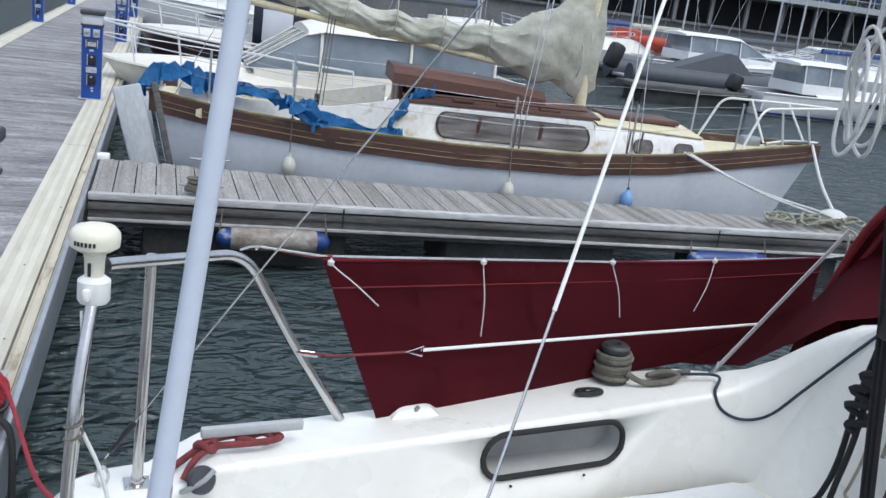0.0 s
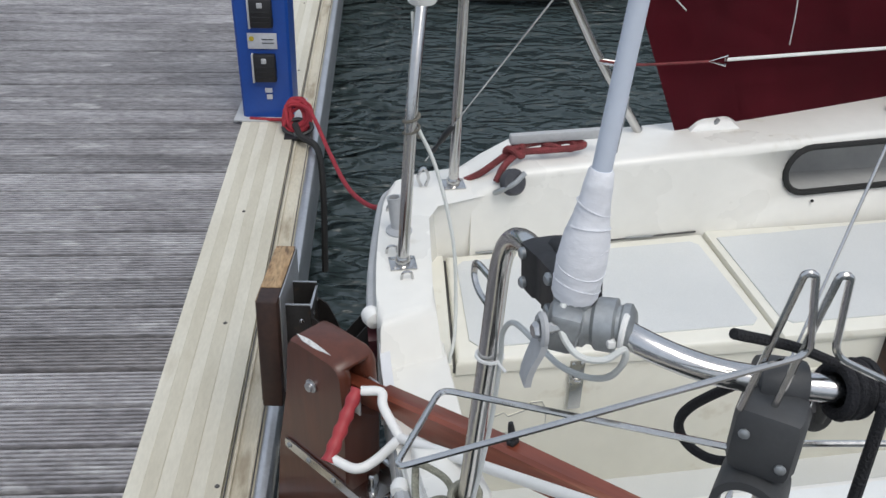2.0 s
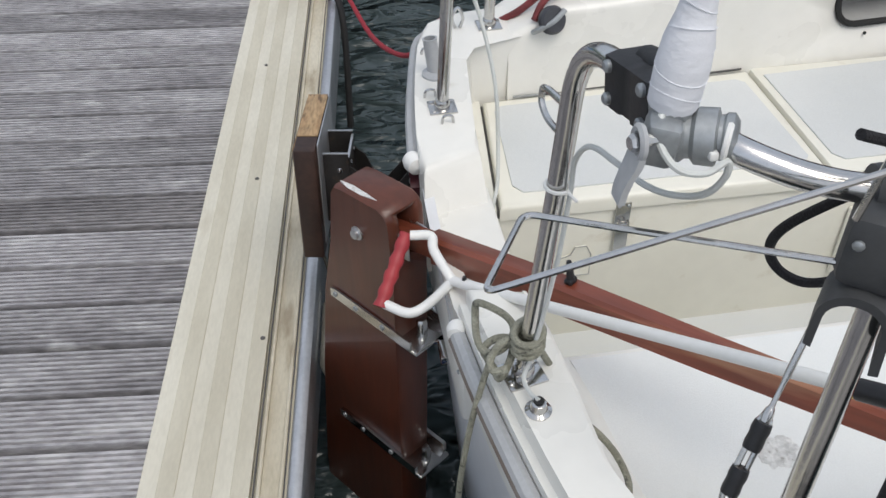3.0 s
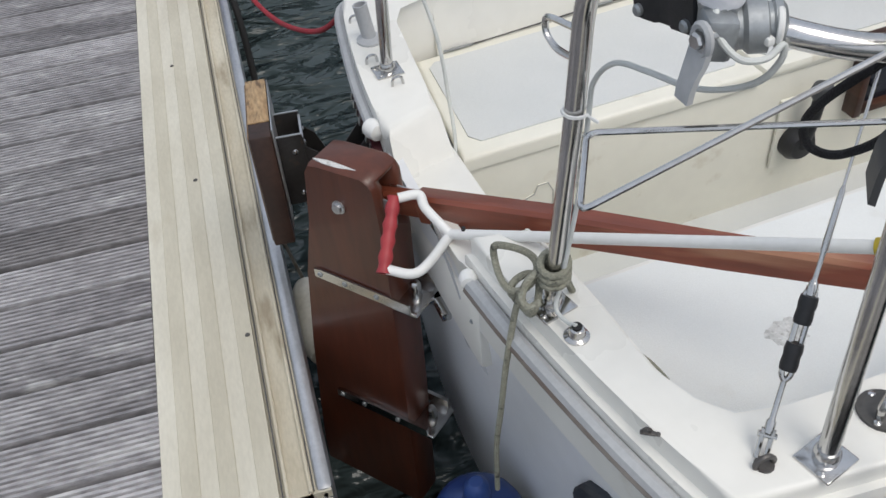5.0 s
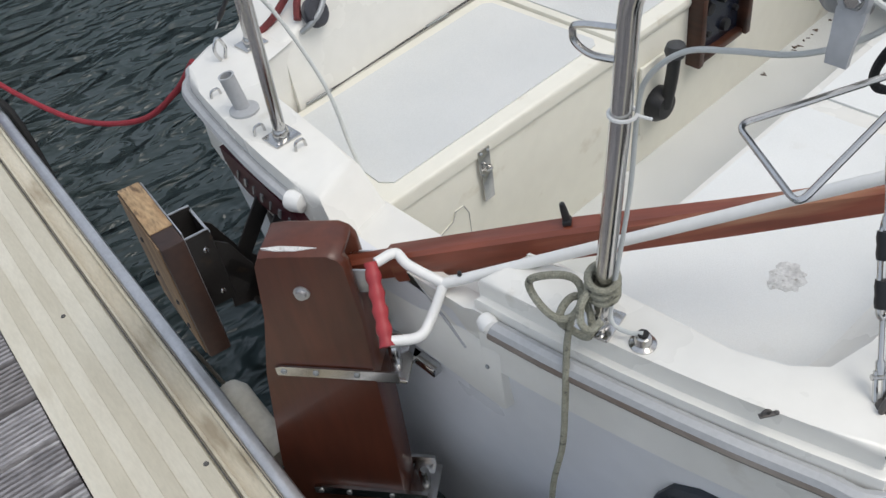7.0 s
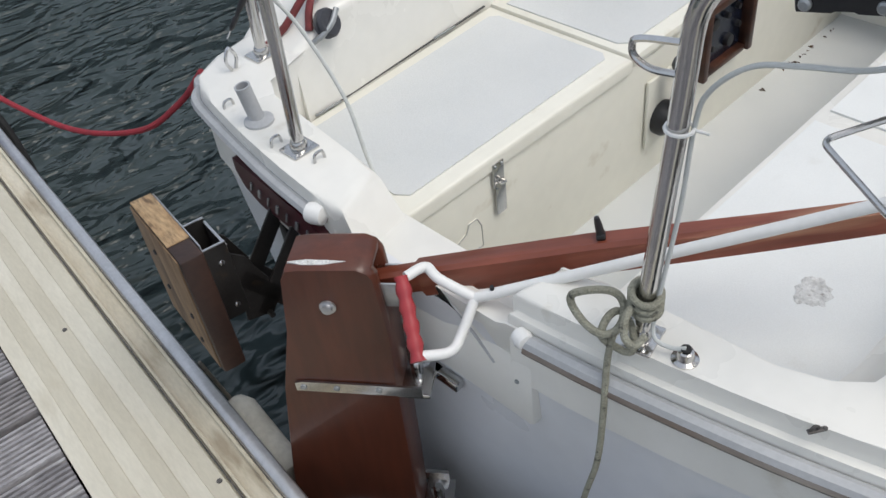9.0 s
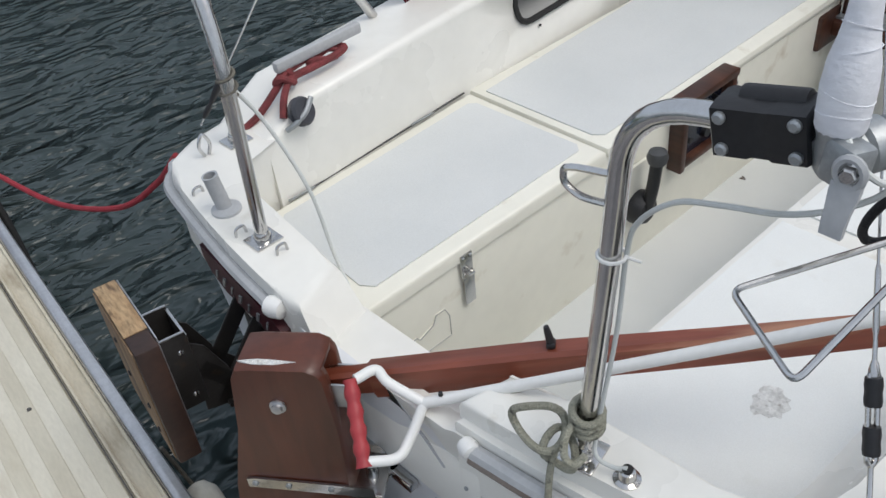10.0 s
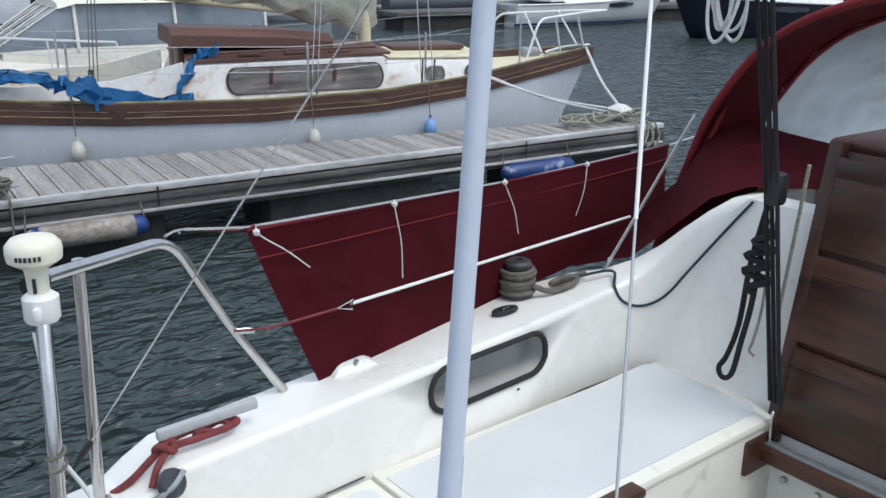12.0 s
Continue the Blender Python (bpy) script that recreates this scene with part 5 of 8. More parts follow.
loft(bm, [mid[2:-2], [(u + (f[0] - u) * 0.5, v + (f[1] - v) * 0.5, z + (f[2] - z) * 0.45) for (u, v, z), f in zip(mid[2:-2], front[2:-2])], front[2:-2]], closed=False, caps=False)
win = part("clear_window", bm, VINYL, hood, "scuffed clear vinyl window")
win.visible_shadow = False
for sl in (slice(0, 3), slice(-3, None)):
    bm = bmesh.new()
    loft(bm, [mid[sl], front[sl]], closed=False, caps=False)
    bmesh.ops.solidify(bm, geom=bm.faces[:], thickness=0.005)
    part("side_panel", bm, MAROON, hood)
part("lower_panel", loft(bmesh.new(), [[(2.5 + 0.0, 0.80, 1.0), (2.5, 0.93, 1.38), (2.51, 0.93, 1.38), (2.51, 0.80, 1.0)], [(2.45, 0.60, 1.395), (2.45, 0.62, 1.50), (2.46, 0.62, 1.50), (2.46, 0.60, 1.395)]]), MAROON, hood)
bm = bmesh.new()
loft(bm, [[(1.96, 0.99, 1.06), (2.04, 0.80, 1.13), (2.10, 0.69, 1.25), (2.15, 0.59, 1.36), (2.22, 0.50, 1.405), (2.36, 0.32, 1.41)], [(2.46, 1.03, 1.14), (2.49, 0.965, 1.30), (2.54, 0.90, 1.46), (2.62, 0.82, 1.53), (2.66, 0.66, 1.50), (2.66, 0.36, 1.48)]], closed=False, caps=False)
bmesh.ops.solidify(bm, geom=bm.faces[:], thickness=0.004)
part("inner_skirt", bm, MAROON, hood, "maroon canvas skirt")
part("skirt_piping", tubem(curve([(2.46, 1.03, 1.14), (2.49, 0.955, 1.30), (2.54, 0.89, 1.46), (2.60, 0.86, 1.62), (2.62, 0.80, 1.70)], 5), 0.010, 8), MAROON2, hood, "red piping")
part("tension_strap", loft(bmesh.new(), [[(u, v, z), (u + 0.016, v + 0.006, z - 0.012), (u + 0.016, v + 0.008, z - 0.010), (u, v + 0.002, z + 0.002)] for u, v, z in ((1.985, 0.846, 1.115), (2.47, 0.915, 1.55))]), LGREY, hood, "grey webbing strap")
part("strap_eye", tubem(curve([(1.96, 0.85, 1.08), (1.975, 0.84, 1.11), (1.99, 0.85, 1.12), (2.0, 0.86, 1.08)], 4), 0.006, 8), ZINC, hood)
rings = []
for i in range(17):
    t = i / 16
    ut, vt, zt = 0.645 + t * 1.99, 0.771 + t * 0.375, 1.478 - t * 0.098 - 0.012 * math.sin(math.pi * t)
    ub, vb, zb = 0.847 + t * 1.80, 0.823 + t * 0.315, 1.022 + t * 0.03
    rings.append([(ut + (ub - ut) * k, vt + (vb - vt) * k + 0.008 * math.sin(6 * t + 4 * k), zt + (zb - zt) * k) for k in [j / 6 for j in range(7)]])
bm = bmesh.new()
loft(bm, rings, closed=False, caps=False)
bmesh.ops.solidify(bm, geom=bm.faces[:], thickness=0.003)
cloth = part("weather_cloth", bm, MAROON, boat, "maroon canvas weather cloth laced to the guardrail")
part("hem", tubem([r[0] for r in rings], 0.0045, 6), MAROON, cloth)
part("guard_wire", tubem([(0.49, 0.76, 1.512), (0.645, 0.775, 1.486), rings[8][0], rings[16][0], (3.4, 1.28, 1.40)], 0.0035, 6), STEEL, cloth, "upper guard wire")
seam = [Vector(r[0]) + (Vector(r[6]) - Vector(r[0])) * 0.16 + Vector((0, -0.004, 0)) for r in rings]
part("seam", tubem(seam, 0.0018, 5), MAROON2, cloth)
mw = part("lower_guard_wire", tubem([(0.955, 0.822, 1.212), (1.6, 0.898, 1.205), (2.25, 0.99, 1.19)], 0.005, 8), WHITEPL, boat, "white plastic-sheathed lower guard wire")
part("lanyard", tubem(curve([(0.61, 0.795, 1.232), (0.70, 0.785, 1.222), (0.80, 0.795, 1.218), (0.92, 0.815, 1.212)], 4), 0.0034, 7), OLDRED, mw, "faded red-brown lashing")
part("hook", tubem(rounded([(0.605, 0.800, 1.234), (0.655, 0.790, 1.228), (0.660, 0.789, 1.218), (0.610, 0.799, 1.224)], 0.004, 3), 0.003, 6, True), STEEL, mw, "steel hook")
part("triangle_link", tubem([(0.905, 0.812, 1.214), (0.955, 0.815, 1.226), (0.955, 0.818, 1.198)], 0.0035, 6, True), STEEL, mw)
part("lanyard", tubem(curve([(0.50, 0.765, 1.512), (0.56, 0.772, 1.495), (0.62, 0.775, 1.485), (0.67, 0.778, 1.486)], 4), 0.0034, 7), OLDRED, cloth, "faded red-brown lashing")
ties = [(0.66, 0.76, 1.478, 0.125, -0.02, -0.105), (1.11, 0.852, 1.452, 0.02, -0.01, -0.21), (1.57, 0.925, 1.43, 0.055, -0.01, -0.17), (2.02, 1.01, 1.41, -0.05, -0.01, -0.17)]
for u, v, z, du, dv, dz in ties:
    tl = part("lacing_cord", tubem(curve([(u, v - 0.008, z + 0.012), (u + du * 0.06, v - 0.012, z + dz * 0.08), (u + du * 0.5 + 0.003, v - 0.012 + dv, z + dz * 0.5), (u + du, v - 0.008 + dv, z + dz)], 5), 0.0017, 6), WHITEROPE, cloth, "white lacing cord")
    part("knot", lathem([(0.0, -0.01), (0.008, -0.005), (0.009, 0.003), (0.0, 0.01)], (u, v - 0.010, z), 8), WHITEROPE, tl)
bm = bmesh.new()
for k in range(5):
    tube(bm, curve([(1.727 + 0.02 * math.sin(k * 2.1) + 0.03 * math.sin(a + k), 0.312 + (0.045 + 0.008 * math.sin(k * 3)) * math.cos(a) + 0.012 * math.sin(k * 1.7), 2.03 + (0.125 + 0.02 * math.cos(k * 2)) * math.sin(a)) for a in [i * math.pi / 6 for i in range(12)]], 3, True), 0.0045, 7, True)
tube(bm, [(1.727, 0.312, 2.14), (1.72, 0.31, 2.9)], 0.006, 7)
single("white_rope_coil", bm, WHITEROPE, "white rope coil hanging in loose loops", "rope", BOAT)

# ---- rudder, tiller, name board, outboard bracket
RUD = BOAT @ pose(-0.054, -0.005, 0, 0, 0, -53)
rud = thing("rudder", "varnished mahogany rudder with steel straps hung on the transom", "rudder", RUD)
prof = [(0.0, 0.975), (-0.008, 0.992), (-0.025, 1.000), (-0.12, 0.996), (-0.142, 0.992), (-0.152, 0.97), (-0.168, 0.85), (-0.205, 0.70), (-0.245, 0.45), (-0.29, 0.1), (-0.31, -0.25), (-0.02, -0.25), (0.0, 0.40), (0.005, 0.70), (0.008, 0.85)]
bm = bmesh.new()
T = 0.043
loft(bm, [[(x * (0.97 if abs(y) == T else 1) - (0.004 if abs(y) == T else 0), y * (1 if z > 0.6 else 0.8 + 0.2 * max(0, z) / 0.6), z - (0.004 if abs(y) == T and z > 0.98 else 0)) for x, z in prof] for y in (-T, -T + 0.007, T - 0.007, T)])
blade = part("rudder_blade", bm, TEAK, rud, "varnished mahogany rudder blade")
cutter = bpy.data.objects.new("slot_cut", mesh_of("slot_cut", boxm((-0.045, 0, 0.940), (0.16, 0.040, 0.092), 0.003), VOIDSHADE))
scene.collection.objects.link(cutter)
cutter.matrix_world = RUD
tmp_mod = blade.modifiers.new("slot", "BOOLEAN")
tmp_mod.object, tmp_mod.operation, tmp_mod.solver = cutter, "DIFFERENCE", "EXACT"
dg = bpy.context.evaluated_depsgraph_get()
dg.update()
fresh = bpy.data.meshes.new_from_object(blade.evaluated_get(dg))
blade.modifiers.clear()
blade.data = fresh
bpy.data.objects.remove(cutter)
for y in (-T - 0.001, T + 0.001):
    part("cheek_plate", boxm((0.006, y * 0.5, 0.925), (0.04, 0.004, 0.05), 0.001), ALU, rud)
bl = part("pivot_bolt", lathem([(0.014, 0), (0.014, 0.003), (0.009, 0.004), (0.009, 0.010), (0.0, 0.011)], (-0.085, -T, 0.915), 12, (0, -1, 0)), ALU, rud, "bolt and washer")
sliver = [(-0.140, -0.027), (-0.115, -0.034), (-0.080, -0.034), (-0.045, -0.027), (-0.075, -0.024), (-0.110, -0.022)]
part("worn_patch", prism(bmesh.new(), sliver, lambda x, y: 1.0012 + (x + 0.025) * 0.042, 0.985), SALT, rud, "bare worn patch in the varnish")
for z, dy in ((0.715, 0), (0.33, 0)):
    x0 = -0.165 if z > 0.5 else -0.18
    for sgn in (-1, 1):
        ps = part("strap", loft(bmesh.new(), [[(x, sgn * (T + 0.0005 if z > 0.5 else T * 0.93), z + h - 0.012 * (x + 0.1)), (x, sgn * (T + 0.005), z + h - 0.012 * (x + 0.1)), (x, sgn * (T + 0.005), z - 0.012 - 0.012 * (x + 0.1)), (x, sgn * (T + 0.0005 if z > 0.5 else T * 0.93), z - 0.012 - 0.012 * (x + 0.1))] for x, h in ((x0 - 0.014, 0.008), (x0, 0.012), (0.0, 0.012), (0.045, 0.012))]), STEEL, rud, "steel pintle strap")
        screws(ps, [(x0, sgn * (T + 0.005), z), (x0 + 0.06, sgn * (T + 0.005), z), (-0.03, sgn * (T + 0.005), z)], 0.006, (0, sgn, 0), ZINC)
    part("pintle", lathem([(0.011, -0.03), (0.011, 0.022), (0.007, 0.028)], (0.03, 0, z), 12), STEEL, rud)
    part("gudgeon_plate", boxm((0.028, 0.0, z - 0.018), (0.06, 0.09, 0.010), 0.004), STEEL, rud, "steel gudgeon plate")
gd = part("gudgeon", boxm((0.02, 0.0, 0.695), (0.08, 0.10, 0.010), 0.003), STEEL, boat, "steel gudgeon on the transom")
part("gudgeon_web", boxm((0.0, -0.06, 0.69), (0.02, 0.07, 0.02), 0.003), STEEL, gd)

tdir = Vector((0.626, -0.779, 0.200)).normalized()
t0 = Vector((-0.057, 0.009, 0.923))
til = thing("tiller", "varnished wooden tiller with worn top edge", "tiller", BOAT @ Matrix.Translation(t0) @ tdir.to_track_quat("X", "Z").to_matrix().to_4x4())
rings = []
for x, w, h, z in ((-0.03, 0.013, 0.024, 0), (0.072, 0.014, 0.025, 0), (0.078, 0.019, 0.030, -0.002), (0.35, 0.019, 0.031, -0.004), (0.6, 0.017, 0.027, -0.010), (0.9, 0.015, 0.022, -0.012), (1.15, 0.014, 0.018, 0.0), (1.30, 0.013, 0.013, 0.012)):
    c = 0.006
    rings.append([(x, -w, z - h + c), (x, -w + c, z - h), (x, w - c, z - h), (x, w, z - h + c), (x, w, z + h - c), (x, w - c, z + h), (x, -w + c, z + h), (x, -w, z + h - c)])
part("tiller_bar", loft(bmesh.new(), rings), TILLERW, til)
clip = part("pilot_clip", boxm((0.365, 0, 0.031), (0.014, 0.018, 0.010), 0.003), BLACK, til, "black plastic clip")
part("peg", lathem([(0.0065, 0), (0.0055, 0.022), (0.004, 0.032), (0.0, 0.033)], (0.365, 0, 0.034), 10), BLACK, clip)

hy, hend = Vector((0.001, -0.155, 0.949)), Vector((0.342, -0.673, 1.211))
hk = thing("extension_handle", "white metal pole with a red D-shaped grip", "boat hook", BOAT)
part("shaft", tubem([hy, hy + (hend - hy) * 0.5, hend, hend + (hend - hy) * 0.02], 0.0088, 12), WHITEPL, hk, "scuffed white and bare metal shaft")
g0, g1 = Vector((-0.120, -0.150, 0.905)), Vector((-0.062, -0.064, 0.985))
part("yoke_arm", tubem(curve([hy, hy + (g0 - hy) * 0.35 + Vector((0, -0.012, -0.02)), g0 + Vector((0.045, -0.022, 0.0)), g0 + Vector((0.008, 0.002, 0.004))], 6), 0.0085, 10), WHITEPL, hk, "white yoke arm")
part("yoke_arm", tubem(curve([hy, hy + (g1 - hy) * 0.35 + Vector((0.0, 0.02, 0.012)), g1 + Vector((0.04, -0.012, -0.002)), g1 + Vector((0.006, -0.004, -0.002))], 6), 0.0085, 10), WHITEPL, hk, "white yoke arm")
part("grip", tubem([g0 + (g1 - g0) * t for t in [i / 16 for i in range(17)]], lambda t: 0.0115 + 0.0018 * math.cos(t * 30), 12), REDGRIP, hk, "faded red plastic grip")
hx = (hend - hy).normalized()
part("yellow_collar", lathem([(0.0115, 0), (0.0115, 0.014)], hend - hx * 0.004, 14, hx), YELLOW, hk, "yellow plastic collar")
part("black_end", lathem([(0.0125, 0), (0.0125, 0.045), (0.008, 0.05)], hend + hx * 0.01, 14, hx), BLACK, hk, "black end fitting")
part("button", lathem([(0.004, 0), (0.003, 0.006)], hy + hx * 0.03 + Vector((0, 0, 0.010)), 8), BLACK, hk)

board = [(0.20, 0.825), (0.47, 0.798), (0.535, 0.808), (0.556, 0.838), (0.545, 0.880), (0.24, 0.902), (0.20, 0.880)]
nb = part("name_board", loft(bmesh.new(), [[(aft(v) + 0.09 * (0.905 - z) + d, v, z) for v, z in board] for d in (0.02, -0.020)]), NAMEB, boat, "dark maroon name board")
for k in range(7):
    v = 0.265 + k * 0.036
    part("letter_bar", boxm((aft(v) + 0.09 * 0.05 - 0.0205, v, 0.852 - 0.05 * (v - 0.3)), (0.003, 0.004 + 0.003 * (k % 2), 0.022), 0.0, (18, 0, 8)), ZINC, nb)

ob_ = thing("outboard_bracket", "steel outboard bracket with a worn plywood pad", "outboard bracket", BOAT @ pose(-0.2035, 0.4135, 0.782, -6, 0, -9.5))
part("pad", boxm((0, 0, 0), (0.045, 0.262, 0.262), 0.005), PADD, ob_, "dark plywood pad")
part("bare_end", boxm((0, 0.030, 0.1320), (0.0435, 0.198, 0.004), 0.0015), PADW, ob_, "bare splintered top edge")
part("outer_face", boxm((-0.0235, 0.004, 0.002), (0.003, 0.246, 0.250), 0.001), PLYEDGE, ob_, "worn outer face")
part("metal_plate", boxm((0.0245, 0.010, 0.012), (0.003, 0.236, 0.238), 0.001), ALU, ob_, "aluminium backing plate")
# open channel on the inner face
for y in (-0.055, 0.050):
    part("channel_side", boxm((0.052, y, 0.0), (0.055, 0.004, 0.165), 0.0015), GUNMETAL, ob_, "dark steel channel side")
    part("channel_lip", boxm((0.052, y, 0.0835), (0.055, 0.005, 0.002)), ALU, ob_, "bare metal edge")
part("channel_back", boxm((0.079, -0.0025, -0.004), (0.004, 0.105, 0.155), 0.0015), GUNMETAL, ob_, "dark steel channel back")
part("channel_lip", boxm((0.079, -0.0025, 0.0745), (0.005, 0.105, 0.002)), ALU, ob_, "bare metal edge")
for y in (-0.048, 0.043):
    for (xa, za), (xb, zb) in (((0.085, -0.010), (0.200, -0.160)), ((0.105, -0.115), (0.222, 0.030))):
        d = Vector((xb - xa, 0, zb - za))
        part("link_arm", boxm(((xa + xb) / 2, y, (za + zb) / 2), (d.length, 0.006, 0.036), 0.002, (0, -math.degrees(math.atan2(d.z, d.x)), 0)), GUNMETAL, ob_, "hinged steel arm")
    part("side_plate", loft(bmesh.new(), [[(0.070, y + o, -0.11), (0.080, y + o, 0.05), (0.105, y + o, 0.03), (0.135, y + o, -0.04), (0.125, y + o, -0.12)] for o in (-0.003, 0.003)]), GUNMETAL, ob_, "rusty side plate")
    part("transom_plate", boxm((0.224, y, -0.060), (0.008, 0.040, 0.21), 0.003), GUNMETAL, ob_, "steel transom plate")
part("hinge_rod", tubem([(0.218, -0.075, 0.030), (0.218, 0.065, 0.030)], 0.006, 8), STEEL, ob_, "bright hinge rod")
part("hinge_rod", tubem([(0.115, -0.066, -0.115), (0.115, 0.060, -0.115)], 0.006, 8), GUNMETAL, ob_)
screws(ob_, [(0.079 + 0.002, -0.03, 0.05), (0.081, 0.03, 0.05)], 0.005, (1, 0, 0))
screws(ob_, [(-0.025, -0.06, -0.03), (-0.025, 0.06, -0.03), (-0.025, -0.06, -0.09), (-0.025, 0.05, 0.06)], 0.006, (-1, 0, 0), MARKS)
screws(ob_, [(0.060, -0.0575, 0.045), (0.060, -0.0575, -0.055)], 0.006, (0, -1, 0))

# ---- lines and fenders at the stern
bm = bmesh.new()
kx, ky = 0.058, -0.418
for i in range(3):
    tube(bm, [(kx + 0.0195 * math.cos(a), ky + 0.0195 * math.sin(a), 1.062 + i * 0.0115 + 0.006 * math.sin(a + 0.7)) for a in [j * math.pi / 8 for j in range(16)]], 0.0053, 8, True)
lf_, up_ = Vector((-0.64, 0.77, 0.0)), Vector((0.42, 0.35, 0.84))
for (ku, kv, kz), ra, rb, tilt in (((0.016, -0.372, 1.060), 0.037, 0.027, 0.5), ((0.022, -0.402, 1.026), 0.020, 0.027, -0.4)):
    ct, st_ = math.cos(tilt), math.sin(tilt)
    tube(bm, [Vector((ku, kv, kz)) + lf_ * (ra * math.cos(a) * ct - rb * math.sin(a) * st_) + up_ * (ra * math.cos(a) * st_ + rb * math.sin(a) * ct) + Vector((-0.007, -0.005, 0)) * math.sin(2 * a) for a in [k * math.pi / 14 for k in range(28)]], 0.0055, 8, True)
tube(bm, curve([(0.036, -0.412, 1.072), (0.020, -0.414, 1.064), (0.006, -0.424, 1.048), (0.008, -0.438, 1.040), (0.026, -0.442, 1.046)], 6), 0.0055, 8)
tube(bm, curve([(0.015, -0.400, 1.030), (0.004, -0.400, 0.985), (-0.016, -0.411, 0.90), (-0.028, -0.412, 0.80), (-0.030, -0.390, 0.68), (-0.025, -0.370, 0.52)], 6), 0.0050, 8)
tube(bm, curve([(0.072, -0.425, 1.060), (0.088, -0.408, 1.020), (0.106, -0.396, 0.975), (0.127, -0.392, 0.915), (0.147, -0.437, 0.905), (0.164, -0.470, 0.905), (0.175, -0.506, 0.905), (0.177, -0.550, 0.905), (0.161, -0.588, 0.905)], 6), 0.0052, 8)
single("fender_line", bm, GREENROPE, "olive flecked rope knotted round the stern rail", "rope", BOAT)
fd = thing("fender", "blue and white fender hanging against the transom", "fender", BOAT @ pose(-0.058, -0.35, 0.29))
part("body", lathem([(0.0, -0.27), (0.05, -0.26), (0.088, -0.22), (0.10, -0.16), (0.10, 0.06), (0.094, 0.11)], (0, 0, 0), 26), FENDW, fd, "white fender body")
part("blue_cap", lathem([(0.0945, 0.105), (0.0905, 0.13), (0.08, 0.155), (0.06, 0.18), (0.026, 0.20), (0.022, 0.235), (0.012, 0.245), (0.0, 0.245)], (0, 0, 0), 26), FENDB, fd, "blue fender end")
vent = [(-0.645, 0.55), (-0.545, 0.55), (-0.527, 0.575), (-0.525, 0.70), (-0.55, 0.748), (-0.59, 0.768), (-0.65, 0.765), (-0.683, 0.735), (-0.687, 0.60), (-0.675, 0.565)]
bx = part("transom_vent", loft(bmesh.new(), [[(aft(v) + 0.09 * (0.905 - z) + d, -0.59 + (v + 0.59) * k, 0.66 + (z - 0.66) * k) for v, z in vent] for d, k in ((0.02, 1), (-0.010, 1), (-0.016, 0.92))]), SLATE, boat, "dark slate plate with small print")
for k in range(6):
    part("print_bar", boxm((aft(0.60) + 0.09 * (0.905 - 0.735 + k * 0.010) - 0.0165, -0.60 + 0.003 * (k % 2), 0.735 - k * 0.010), (0.002, 0.034 - 0.008 * (k % 3), 0.0026), 0, (0, 0, 11)), LGREY, bx)
single("trailing_cord", tubem(curve([(-0.10, 0.26, 0.55), (-0.09, 0.22, 0.30), (-0.05, 0.30, 0.10), (-0.02, 0.25, 0.02)], 6), 0.004, 6), BLACKROPE, "thin black cord hanging to the water", "rope", BOAT)
single("thin_rope", tubem(curve([(0.105, 0.41, 1.25), (0.14, 0.38, 1.17), (0.17, 0.33, 1.03), (0.175, 0.30, 0.9), (0.165, 0.25, 0.83), (0.150, 0.215, 0.80), (0.146, 0.205, 0.72)], 6), 0.004, 8), CABLE, "thin pale cord from the stern post to the locker", "cord", BOAT)
part("cord_catch", boxm((0.142, 0.203, 0.735), (0.014, 0.01, 0.05), 0.003), ZINC, locker)

